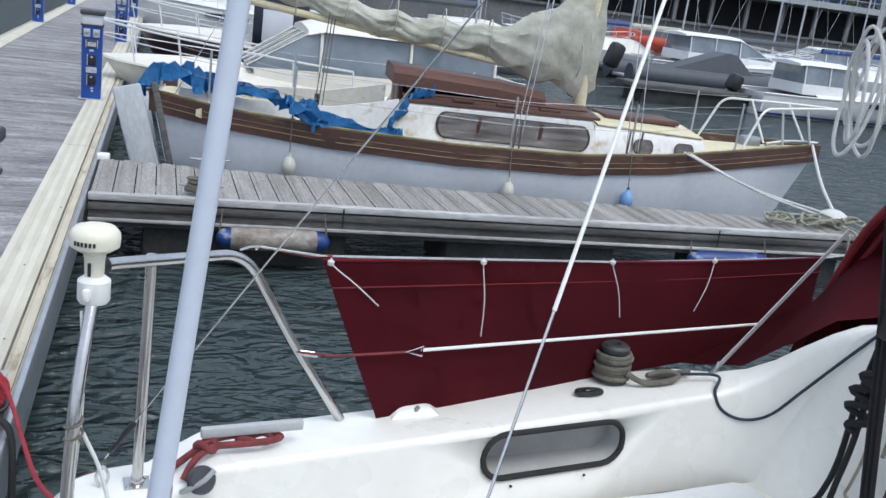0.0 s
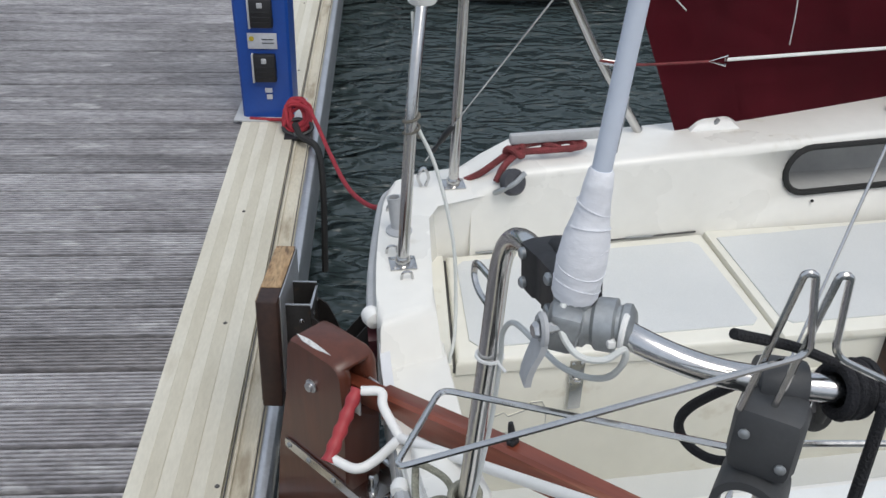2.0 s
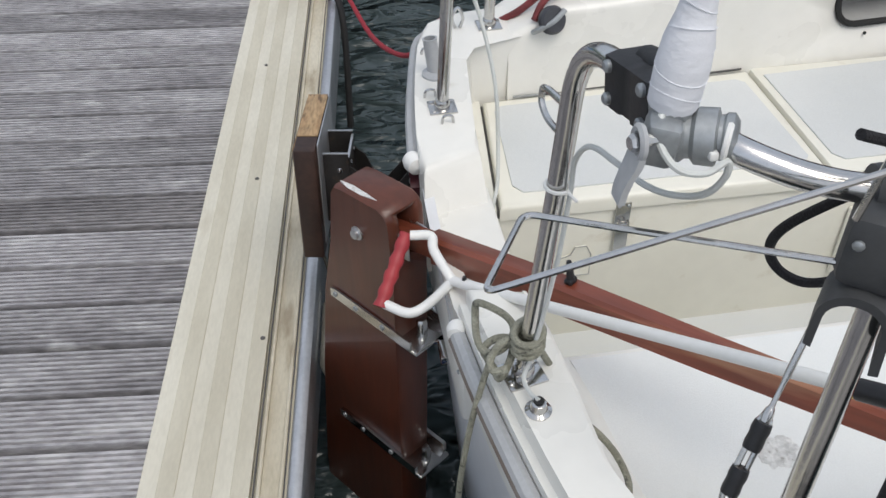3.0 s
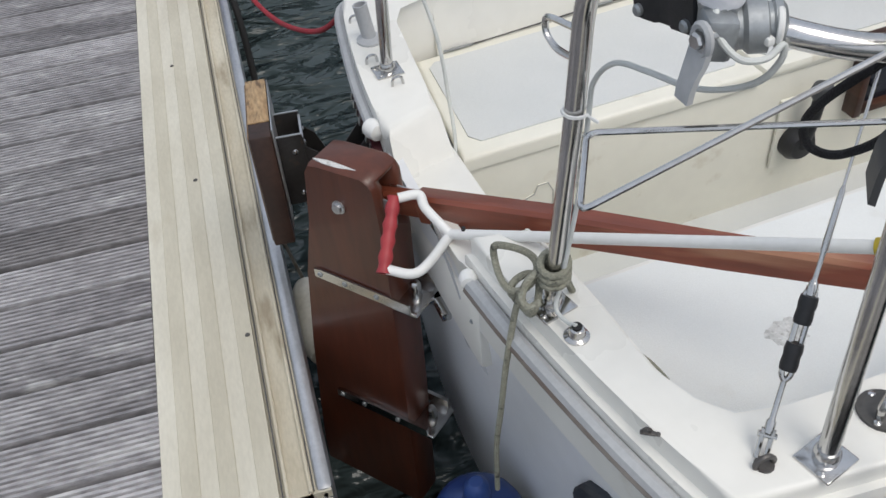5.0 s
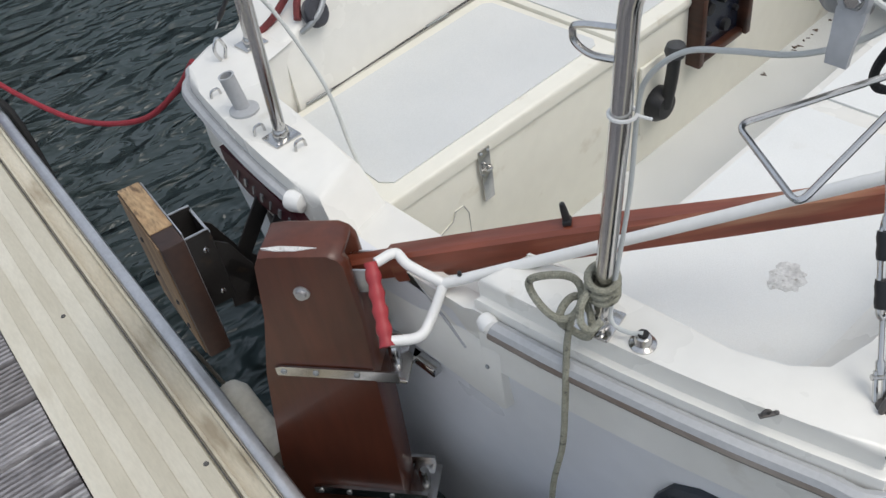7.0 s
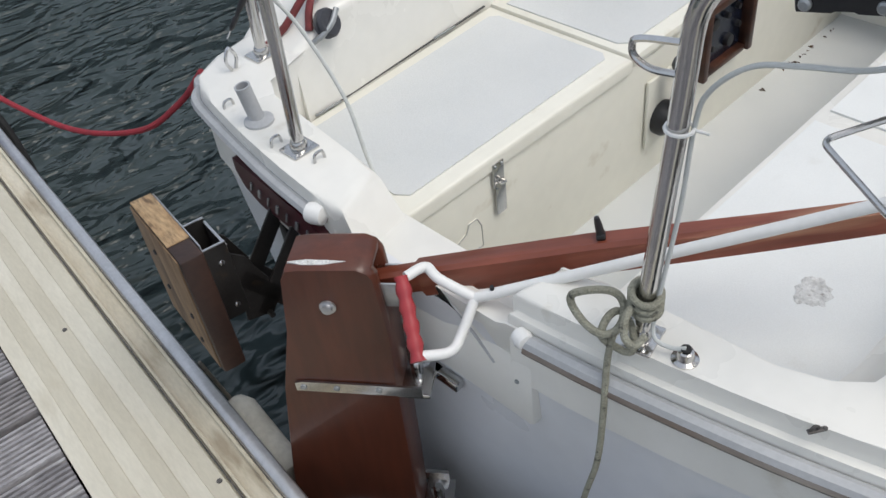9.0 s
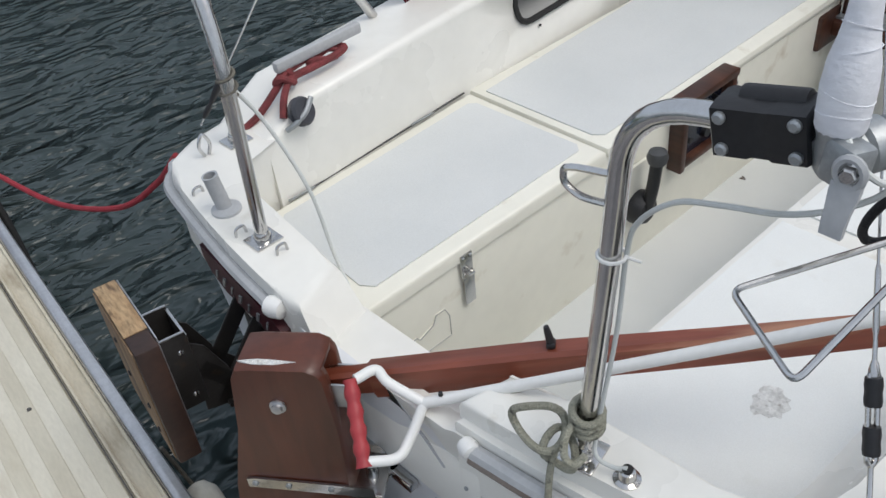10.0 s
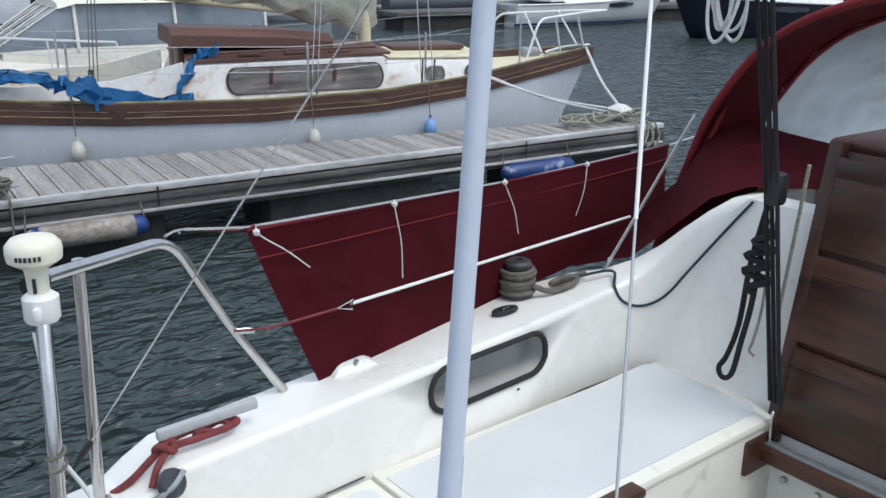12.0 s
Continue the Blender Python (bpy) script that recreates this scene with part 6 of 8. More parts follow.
# ---------------------------------------------------------------- power pedestals on the walkway
def pedestal(label, at, first=None):
    if first:
        return tagged(copy_thing(first, at), label)
    p = thing("power_pedestal", label, "power pedestal", at, "pedestals along the walkway")
    part("base_plate", boxm((0, 0, 0.004), (0.27, 0.24, 0.008), 0.003), LGREY, p, "grey base plate")
    body = part("body", loft(bmesh.new(), [[(sx * w, sy * d, z) for sx, sy in ((-1, -0.9), (-0.9, -1), (0.9, -1), (1, -0.9), (1, 0.9), (0.9, 1), (-0.9, 1), (-1, 0.9))] for w, d, z in ((0.100, 0.085, 0.008), (0.108, 0.09, 0.80))]), BLUE, p, "blue enamelled column")
    part("lower_collar", boxm((0, 0, 0.805), (0.236, 0.20, 0.022), 0.006), DKGREY, p)
    part("lamp", boxm((0, 0, 0.865), (0.21, 0.175, 0.11), 0.006), FROST, p, "frosted lamp housing")
    part("cap", loft(bmesh.new(), [[(sx * w, sy * d, z) for sx, sy in ((-1, -1), (1, -1), (1, 1), (-1, 1))] for w, d, z in ((0.122, 0.105, 0.918), (0.126, 0.108, 0.925), (0.126, 0.108, 0.955), (0.118, 0.10, 0.965))]), DKGREY, p, "dark grey moulded cap")
    y = -0.094
    for x in (-0.052, 0.045):
        tap = part("tap_socket", boxm((x, y, 0.725), (0.068, 0.018, 0.085), 0.004), LGREY, p, "grey tap socket")
        part("spout", lathem([(0.021, 0), (0.019, 0.016), (0.010, 0.022)], (x, y - 0.008, 0.73), 14, (0, -1, 0)), ZINC, tap)
        part("lip", boxm((x, y - 0.012, 0.69), (0.04, 0.014, 0.02), 0.003), LGREY, tap)
    mt = part("meter", boxm((0.0, y, 0.607), (0.122, 0.016, 0.084), 0.006), GREYPL, p, "meter with printed label")
    part("label", boxm((0.0, y - 0.009, 0.603), (0.085, 0.003, 0.045)), PAPER, mt)
    for k in range(3):
        part("print_bar", boxm((0.002, y - 0.0112, 0.592 + k * 0.011), (0.07 - 0.012 * k, 0.002, 0.005)), BLUE if k == 2 else LGREY, mt)
    for x in (-0.058, 0.058):
        part("edge", boxm((x, y - 0.005, 0.607), (0.010, 0.016, 0.086), 0.003), LGREY, mt)
    part("sticker", boxm((0.0, y + 0.003, 0.535), (0.045, 0.003, 0.022)), PAPER, p)
    for z in (0.435, 0.218):
        so = part("power_socket", boxm((0.002, y, z), (0.090, 0.026, 0.115), 0.010), BLACK, p, "black hinged socket cover")
        part("socket_rim", boxm((-0.042, y - 0.002, z), (0.008, 0.026, 0.117), 0.003), LGREY, so)
        part("latch", boxm((0.002, y - 0.014, z + 0.032), (0.020, 0.006, 0.020), 0.002), LGREY, so)
        for k in range(3):
            part("rib", boxm((0.002, y - 0.014, z - 0.035 + k * 0.02), (0.065, 0.004, 0.006), 0.001), BLACK, so)
    pl = part("notice", boxm((0.0, y + 0.004, 0.325), (0.112, 0.004, 0.062), 0.001), PAPER, p, "worn notice plate")
    part("symbol", lathem([(0.010, 0), (0.010, 0.002)], (-0.040, y + 0.001, 0.335), 12, (0, -1, 0)), YELLOW, pl)
    for k in range(2):
        part("print_bar", boxm((0.022, y + 0.001, 0.318 + k * 0.014), (0.045, 0.002, 0.003)), MARKS, pl)
    part("small_sticker", boxm((0.01, y + 0.003, 0.125), (0.028, 0.003, 0.018)), PAPER, p)
    part("small_sticker", boxm((0.012, y + 0.003, 0.098), (0.022, 0.003, 0.020)), PAPER, p)
    part("key", lathem([(0.008, 0), (0.008, 0.012)], (-0.110, -0.03, 0.70), 10, (-1, 0, 0)), BLACK, p)
    return p


ped = pedestal("blue power and water pedestal with grey lamp and dark cap", pose(-0.025, 1.46, DECK + 0.003, 0, 0, -2))
for x, y, r in ((-0.09, 8.95, 0), (-0.08, 16.4, 0), (-0.08, 24, 0), (-1.83, 5.05, 0), (-1.80, 11.9, 0), (-1.80, 19, 0), (-1.80, 26.5, 0)):
    pedestal("blue power pedestal further along the walkway edge", pose(x, y, DECK + 0.003, 0, 0, r), ped)

# red mooring line coiled on a ring by the pedestal
bm = bmesh.new()
random.seed(7)
for k in range(13):
    cx, cy, cz = 0.095 + random.uniform(-0.015, 0.015), 1.275 + random.uniform(-0.02, 0.02), DECK + 0.055 + random.uniform(-0.012, 0.02)
    tx, ty = random.uniform(-0.5, 0.5), random.uniform(-0.5, 0.5)
    pts = [(cx + (0.042 + random.uniform(-0.010, 0.012)) * math.cos(a), cy + 0.035 * math.sin(a) * 0.9 + 0.03 * ty * math.cos(a), cz + 0.045 * math.sin(a) + 0.03 * tx * math.cos(a)) for a in [i * math.pi / 5 for i in range(10)]]
    tube(bm, curve(pts, 4, True), 0.0075, 7, True)
start = Vector((0.45, -0.77, 0)) + Vector((0.134 * 0.9945 - 0.80 * 0.1045, 0.134 * 0.1045 + 0.80 * 0.9945, 0.93))
tube(bm, curve([(0.10, 1.30, DECK + 0.10), (0.16, 1.20, DECK + 0.10), (0.24, 0.95, DECK + 0.055), (0.32, 0.65, DECK + 0.07), (0.41, 0.35, DECK + 0.17), (0.47, 0.16, DECK + 0.31), tuple(start)], 8), 0.0078, 8)
tube(bm, curve([(-0.10, 1.36, DECK + 0.012), (-0.02, 1.345, DECK + 0.014), (0.04, 1.31, DECK + 0.03), (0.08, 1.28, DECK + 0.06)], 6), 0.0075, 8)
single("red_mooring_line", bm, REDROPE, "red mooring line knotted on the walkway and led astern", "rope")
mr = thing("mooring_ring", "black iron mooring ring bolted to the walkway edge", "mooring ring", pose(0.10, 1.255, DECK))
part("plate", boxm((0, 0, 0.006), (0.10, 0.16, 0.012), 0.003), BLACK, mr)
part("ring", tubem([(0.055 * math.cos(a), -0.02 + 0.03 * math.sin(a), 0.03 + 0.02 * math.sin(a)) for a in [i * math.pi / 8 for i in range(16)]], 0.009, 8, True), BLACK, mr)
part("bolt", lathem([(0.014, 0), (0.014, 0.012), (0.0, 0.014)], (0, -0.055, 0.012), 6), ZINC, mr)
single("black_hose", tubem(curve([(0.09, 1.24, DECK + 0.04), (0.12, 1.15, DECK + 0.03), (0.185, 1.08, DECK + 0.01), (0.205, 1.0, DECK - 0.12), (0.205, 0.9, DECK - 0.42)], 6), 0.013, 8), RUBBER, "black hose dropping over the walkway edge", "hose")
pf = thing("pontoon_fender", "dirty cream fender hanging on the walkway side", "fender", pose(0.215, -0.44, 0.34))
part("body", lathem([(0.0, -0.12), (0.028, -0.116), (0.04, -0.09), (0.04, 0.09), (0.028, 0.116), (0.0, 0.12)], (0, 0, 0), 16, (0, 1, 0.1)), FENDW, pf)
part("lanyard", tubem([(0, 0.12, 0.01), (-0.03, 0.15, 0.15)], 0.005, 6), TANROPE, pf)

# ---------------------------------------------------------------- things on and under the far finger
for i, (x, mat_end, mat_body, ln) in enumerate(((1.47, FENDB, DIRTYF, 0.31), (5.35, FENDB, FENDB, 0.30))):
    df = thing("dock_fender", "sun-faded horizontal dock fender with blue ends" if i == 0 else "blue horizontal dock fender under the finger", "fender", pose(x, 4.47, 0.245 if i == 0 else 0.24))
    part("body", lathem([(0.075, -ln), (0.082, -ln + 0.03), (0.082, ln - 0.03), (0.075, ln)], (0, 0, 0), 20, (1, 0, 0)), mat_body, df)
    for s in (-1, 1):
        part("end", lathem([(0.074, 0), (0.07, 0.05), (0.045, 0.085), (0.02, 0.10), (0.0, 0.10)], (s * ln, 0, 0), 18, (s, 0, 0)), mat_end, df)
    for s in (-1, 1):
        part("lanyard", tubem([(s * (ln + 0.08), 0, 0.02), (s * (ln + 0.06), 0.07, 0.2)], 0.006, 6), TANROPE, df)


def cleat(at, group):
    c = thing("mooring_cleat", "galvanised mooring cleat on the finger deck", "cleat", at, group)
    part("horn", tubem(curve([(-0.16, 0, 0.075), (-0.08, 0, 0.07), (0, 0, 0.068), (0.08, 0, 0.07), (0.16, 0, 0.075)], 4), lambda t: 0.016 - 0.008 * abs(2 * t - 1), 8), ZINC, c)
    for s in (-1, 1):
        part("leg", boxm((s * 0.045, 0, 0.032), (0.03, 0.035, 0.064), 0.008), ZINC, c)
    part("plate", boxm((0, 0, 0.005), (0.18, 0.07, 0.008), 0.003), ZINC, c)
    return c


c1 = cleat(pose(1.05, 5.62, DECK + 0.002), "cleats on the finger")
c2 = copy_thing(c1, pose(0.95, 4.66, DECK + 0.002))
c3 = copy_thing(c1, pose(6.35, 4.98, DECK + 0.002))
bm = bmesh.new()
random.seed(3)
for k in range(6):
    pts = [(0.95 + random.uniform(0.06, 0.12) * math.cos(a), 4.66 + random.uniform(0.03, 0.06) * math.sin(a), DECK + 0.03 + 0.018 * k + random.uniform(0, 0.01)) for a in [i * math.pi / 4 for i in range(8)]]
    tube(bm, curve(pts, 4, True), 0.011, 6, True)
tube(bm, curve([(1.0, 4.62, DECK + 0.06), (1.02, 4.53, DECK + 0.02), (1.02, 4.515, DECK - 0.15), (1.0, 4.50, DECK - 0.33)], 5), 0.009, 6)
single("finger_rope", bm, TANROPE, "grey rope heaped on a finger cleat", "rope")
bm = bmesh.new()
random.seed(9)
for k in range(16):
    cx, cy = 6.45 + random.uniform(-0.5, 0.42), 4.81 + random.uniform(-0.10, 0.10)
    r0 = random.uniform(0.07, 0.15)
    pts = [(cx + r0 * math.cos(a) * random.uniform(0.7, 1.3), cy + r0 * 0.8 * math.sin(a) * random.uniform(0.7, 1.3), DECK + 0.015 + random.uniform(0, 0.06) + 0.003 * k) for a in [i * math.pi / 4 for i in range(8)]]
    tube(bm, curve(pts, 4, True), 0.011, 6, True)
for k in range(3):
    tube(bm, curve([(6.55 + k * 0.08, 4.7, DECK + 0.05), (6.57 + k * 0.08, 4.52, DECK + 0.02), (6.60 + k * 0.1, 4.5, DECK - 0.2), (6.70 + k * 0.08, 4.5, DECK - 0.1), (6.73 + k * 0.05, 4.55, DECK + 0.03)], 5), 0.010, 6)
single("rope_heap", bm, GREENROPE, "tangled mooring ropes heaped at the end of the finger", "rope")
single("white_mooring_bundle", lathem([(0.0, -0.07), (0.09, -0.06), (0.13, -0.01), (0.12, 0.04), (0.07, 0.07), (0.0, 0.075)], (0, 0, 0), 12), WHITEROPE, "white rope bundled round a bollard", "rope", pose(6.72, 4.93, DECK + 0.07, 8, -6, 0))
single("corner_block", boxm((0, 0, 0), (0.10, 0.10, 0.05), 0.012), WHITEPL, "white plastic bumper at the finger joint", "bumper", pose(0.22, 5.78, DECK + 0.01))

# ---------------------------------------------------------------- old white wooden yacht beyond the finger
YC = 7.2
YM = Matrix.Translation((1.87, YC, 0)) @ pose(0, 0, 0, 0, 0, -7.5) @ Matrix.Diagonal((0.965, 0.96, 1.0, 1.0)) @ Matrix.Translation((-1.8, 0, 0))
yacht = thing("wooden_yacht", "old white wooden yacht with brown rubbing band and peeling paint", "boat", YM)
YB = [(0.50, 0.50, 0.90), (1.2, 0.80, 0.84), (2.2, 1.06, 0.80), (3.4, 1.18, 0.78), (4.6, 1.17, 0.80), (5.6, 0.98, 0.86), (6.4, 0.66, 0.92), (7.25, 0.28, 0.98), (7.80, 0.015, 1.02)]


def yw(x):
    return lerp_tab(YB, x)


bm = bmesh.new()
rings = []
for i in range(27):
    x = 0.50 + 7.3 * i / 26
    w, zs = yw(x)
    t = max(0, (x - 5.5) / 2.3)
    ring = []
    for k, z in ((1.0, zs - 0.01), (0.995, zs - 0.18), (0.97 - 0.15 * t, 0.36), (0.88 - 0.3 * t, 0.10), (0.6 - 0.3 * t, -0.12), (0, -0.3)):
        xx = x - (0.50 * max(0, t - 0.55) / 0.45 * (1 - z / zs) if t > 0.55 else 0) + (0.22 * (1 - z / zs) * max(0, 1 - i / 4))
        ring.append((xx, -w * k, z))
    rings.append(ring + [(x, -y, z) for x, y, z in reversed(ring[:-1])])
part("hull", loft(bm, rings, closed=False, caps=True), YHULL, yacht, "white painted hull")
for s in (-1, 1):
    bm = bmesh.new()
    loft(bm, [[(x, s * (w + 0.004), zs - 0.155), (x, s * (w + 0.022), zs - 0.15), (x, s * (w + 0.024), zs + 0.03), (x, s * (w - 0.02), zs + 0.045), (x, s * (w - 0.03), zs + 0.02)] for x, (w, zs) in [(0.48 + 7.34 * i / 30, yw(0.48 + 7.34 * i / 30)) for i in range(31)]])
    part("deck_edge", tubem([(x, s * (yw(x)[0] + 0.006), yw(x)[1] + 0.043) for x in [0.6 + 7.0 * i / 24 for i in range(25)]], 0.013, 6), WEED, yacht, "green-stained deck edge")
    bd = part("rubbing_band", bm, YBAND, yacht, "worn brown rubbing band")
    for dz, th in ((-0.085, 0.0038), (-0.035, 0.002)):
        part("gold_line", tubem([(x, s * (yw(x)[0] + 0.0265), yw(x)[1] + dz) for x in [0.6 + 7.0 * i / 24 for i in range(25)]], th, 5), GOLD, bd, "painted gold line")
bm = bmesh.new()
loft(bm, [[(x, -w + 0.01, zs - 0.03), (x, 0, zs + 0.02), (x, w - 0.01, zs - 0.03), (x, w - 0.02, zs - 0.06), (x, 0, zs - 0.04), (x, -w + 0.02, zs - 0.06)] for x, (w, zs) in [(0.55 + 7.1 * i / 20, yw(0.55 + 7.1 * i / 20)) for i in range(21)]])
part("deck", bm, YDECK, yacht, "cream painted deck")


def trunk(x0, x1, y, z0, h0, h1, name, material, label, lean=0.10, rake0=0.12, rake1=0.25):
    bm = bmesh.new()
    secs = []
    for x, sh, h in ((x0, 0, h0), (x0 + rake0, 1, h0), (x1 - rake1, 1, h1), (x1, 0, h1)):
        top = z0 + (h if sh else 0.02)
        secs.append([(x, -y, z0), (x, -y + lean * (1 if sh else 0.3), top - 0.04 * sh), (x, -y + lean + 0.05, top), (x, 0, top + 0.05 * sh), (x, y - lean - 0.05, top), (x, y - lean * (1 if sh else 0.3), top - 0.04 * sh), (x, y, z0)])
    return part(name, loft(bm, secs), material, yacht, label)


house = trunk(2.78, 4.95, 0.76, 0.76, 0.36, 0.38, "deckhouse", YCABIN, "white deckhouse with peeling paint", 0.06, 0.18, 0.10)
fore = trunk(4.88, 6.2, 0.72, 0.80, 0.27, 0.24, "fore_cabin", YCABIN, "white fore cabin", 0.07, 0.02, 0.10)
part("fore_roof", loft(bmesh.new(), [[(x, -0.62, z), (x, 0, z + 0.045), (x, 0.62, z), (x, 0.62, z + 0.012), (x, 0, z + 0.06), (x, -0.62, z + 0.012)] for x, z in ((4.93, 1.075), (6.1, 1.045))]), YDECK, fore, "cream roof")
part("roof", loft(bmesh.new(), [[(x, -0.70, z), (x, 0, z + 0.05), (x, 0.70, z), (x, 0.70, z + 0.025), (x, 0, z + 0.08), (x, -0.70, z + 0.025)] for x, z in ((2.92, 1.105), (4.92, 1.125))]), YWOOD, house, "brown painted roof")
for x in (3.5, 3.95, 4.4):
    part("roof_slat", boxm((x, -0.62, 1.165), (0.22, 0.05, 0.03), 0.006), YWOOD, house)
part("grab_rail", tubem([(3.2, -0.60, 1.185), (4.8, -0.60, 1.195)], 0.012, 8), YWOOD, house)


def ywin(x, z, w, h, y, parent, n=8):
    st = stadium(x, z, w, h * 0.75, n)
    st = [(a, z + (b - z) * 1.33) for a, b in st]
    fr = part("window_frame", loft(bmesh.new(), [[(a, -y - 0.008 + (b - z) * 0.16, b) for a, b in st], [(x + (a - x) * 1.0, -y - 0.001 + (b - z) * 0.16, z + (b - z) * 1.0) for a, b in st]]), CURTAIN, parent, "dark window frame")
    part("curtain", loft(bmesh.new(), [[(x + (a - x) * 0.97, -y - 0.010 + (b - z) * 0.16, z + (b - z) * 0.93) for a, b in st], [(x + (a - x) * 0.97, -y - 0.004 + (b - z) * 0.16, z + (b - z) * 0.93) for a, b in st]]), CURTAIN, fr, "drawn brown curtain")
    g = part("pane", loft(bmesh.new(), [[(x + (a - x) * 0.97, -y - 0.016 + (b - z) * 0.16, z + (b - z) * 0.93) for a, b in st], [(x + (a - x) * 0.97, -y - 0.013 + (b - z) * 0.16, z + (b - z) * 0.93) for a, b in st]]), SMOKED, fr, "window pane")
    g.visible_shadow = False
    return fr


w1 = ywin(4.03, 0.935, 1.60, 0.25, 0.735, house)
for x in (3.66, 4.30):
    part("glazing_bar", boxm((x, -0.754, 0.935), (0.035, 0.006, 0.20), 0.002, (0, 8, 0)), DARKW, w1)
for x in (5.43, 5.88):
    ywin(x, 0.915, 0.22, 0.15, 0.69, fore)
part("sliding_hatch", loft(bmesh.new(), [[(x, -0.42, z - 0.10), (x, -0.42, z), (x, -0.3, z + 0.06), (x, 0.3, z + 0.06), (x, 0.42, z), (x, 0.42, z - 0.10)] for x, z in ((2.80, 1.34), (3.9, 1.29), (4.40, 1.24))]), YWOOD, yacht, "brown sliding hatch")
for s in (-0.157, 0.157):
    part("companion_door", boxm((2.90, s, 1.12), (0.05, 0.306, 0.46), 0.01), DARKW, yacht, "dark companion door")
part("fore_hatch", boxm((5.55, 0, 1.13), (0.85, 0.5, 0.05), 0.015), YWOOD, yacht, "brown fore hatch")
for s in (-1, 1):
    bm = bmesh.new()
    loft(bm, [[(x, s * y, z0), (x, s * (y - 0.05), z1), (x, s * (y - 0.09), z1), (x, s * (y - 0.06), z0)] for x, y, z0, z1 in ((0.75, 0.48, 0.82, 0.98), (1.4, 0.66, 0.80, 0.96), (2.2, 0.74, 0.78, 0.98), (2.6, 0.75, 0.77, 1.06), (2.85, 0.75, 0.77, 1.12))])
    part("cockpit_coaming", bm, YCABIN, yacht, "white cockpit coaming with bare wood patches")
part("boarding_ladder", tubem(rounded([(0.44, -0.42, 0.9), (0.36, -0.44, 0.88), (0.38, -0.44, 0.2), (0.38, -0.20, 0.2), (0.36, -0.20, 0.88), (0.44, -0.18, 0.9)], 0.04, 4), 0.014, 8), DKSTEEL, yacht, "dark steel boarding ladder")
for z in (0.38, 0.58, 0.76):
    part("ladder_rung", tubem([(0.372, -0.44, z), (0.372, -0.20, z)], 0.012, 8), DKSTEEL, yacht)
part("aft_deck_box", boxm((1.0, 0.1, 0.92), (0.6, 0.6, 0.22), 0.03), YCABIN, yacht, "white box on the aft deck")
ymast = part("mast", tubem([(4.9, 0, 1.1), (4.9, 0, 9.5)], 0.065, 14), YDECK, yacht, "cream painted mast")
bm = bmesh.new()
rings = []
for i in range(61):
    t = i / 60
    i *= 0.4
    x = 0.6 + t * 4.42
    zc = 2.05 - 0.42 * t + 0.10 * math.sin(t * 9) * (1 - t) + (0.0 if t < 0.8 else (t - 0.8) * 1.4)
    hz = 0.10 + 0.05 * t + (0.0 if t < 0.72 else (t - 0.72) * 1.55)
    hy = 0.10 + 0.03 * math.sin(t * 17)
    rings.append([(x + 0.015 * math.sin(5 * a + i), hy * math.cos(a) * (1 + 0.16 * math.sin(3 * a + i * 1.7) + 0.09 * math.sin(9 * a - i * 2.1) + 0.06 * math.sin(14 * a + i * 4.4)), zc + hz * math.sin(a) * (1 + 0.10 * math.sin(4 * a + i * 2.3) + 0.04 * math.sin(11 * a + i * 3.7)) - 0.05 * abs(math.sin(i * 1.3))) for a in [2 * math.pi * j / 36 for j in range(36)]])
part("sail_cover", loft(bm, rings), SAILC, yacht, "creased grey-green sail cover on the boom")
part("boom", tubem([(4.9, 0, 1.42), (0.5, 0, 1.92)], 0.035, 10), YDECK, yacht)
for i in range(8):
    x = 1.3 + i * 0.5
    part("cover_tie", tubem([(x + 0.01 * math.sin(a), 0.14 * math.cos(a), 2.05 - 0.42 * (x - 0.6) / 4.42 + 0.19 * math.sin(a)) for a in [j * math.pi / 8 for j in range(16)]], 0.007, 6, True), SAILC, yacht)
for x in (1.05, 1.84, 3.92, 5.17, 6.5):
    w, zs = yw(x)
    stn = part("stanchion", tubem([(x, -w + 0.04, zs), (x, -w + 0.04, zs + 0.52)], 0.011, 8), ALU, yacht)
    part("stanchion_foot", lathem([(0.03, 0), (0.02, 0.03)], (x, -w + 0.04, zs + 0.03), 10), ALU, stn)
    part("stanchion", tubem([(x, w - 0.04, zs), (x, w - 0.04, zs + 0.52)], 0.011, 8), ALU, yacht)
for dz in (0.28, 0.50):
    for s in (-1, 1):
        part("guard_wire", tubem(curve([(x, s * (yw(x)[0] - 0.04), yw(x)[1] + dz - (0.02 if i % 2 else 0)) for i, x in enumerate((0.65, 1.05, 1.4, 1.84, 2.9, 3.92, 4.5, 5.17, 5.8, 6.5, 7.0))], 3), 0.0026, 5), ZINC, yacht)
pul = part("pulpit", tubem(rounded([(6.58, -0.55, 0.94), (6.78, -0.50, 1.41), (7.55, -0.18, 1.45), (8.05, 0.0, 1.46), (7.55, 0.18, 1.45), (6.78, 0.50, 1.41), (6.58, 0.55, 0.94)], 0.12, 6), 0.014, 8), WHITEPL, yacht, "white bow pulpit")
for s in (-1, 1):
    part("pulpit_leg", tubem([(7.68, s * 0.05, 1.01), (7.45, s * 0.21, 1.445)], 0.013, 8), WHITEPL, pul)
    part("pulpit_leg", tubem([(7.25, s * 0.22, 0.98), (7.07, s * 0.36, 1.43)], 0.013, 8), WHITEPL, pul)
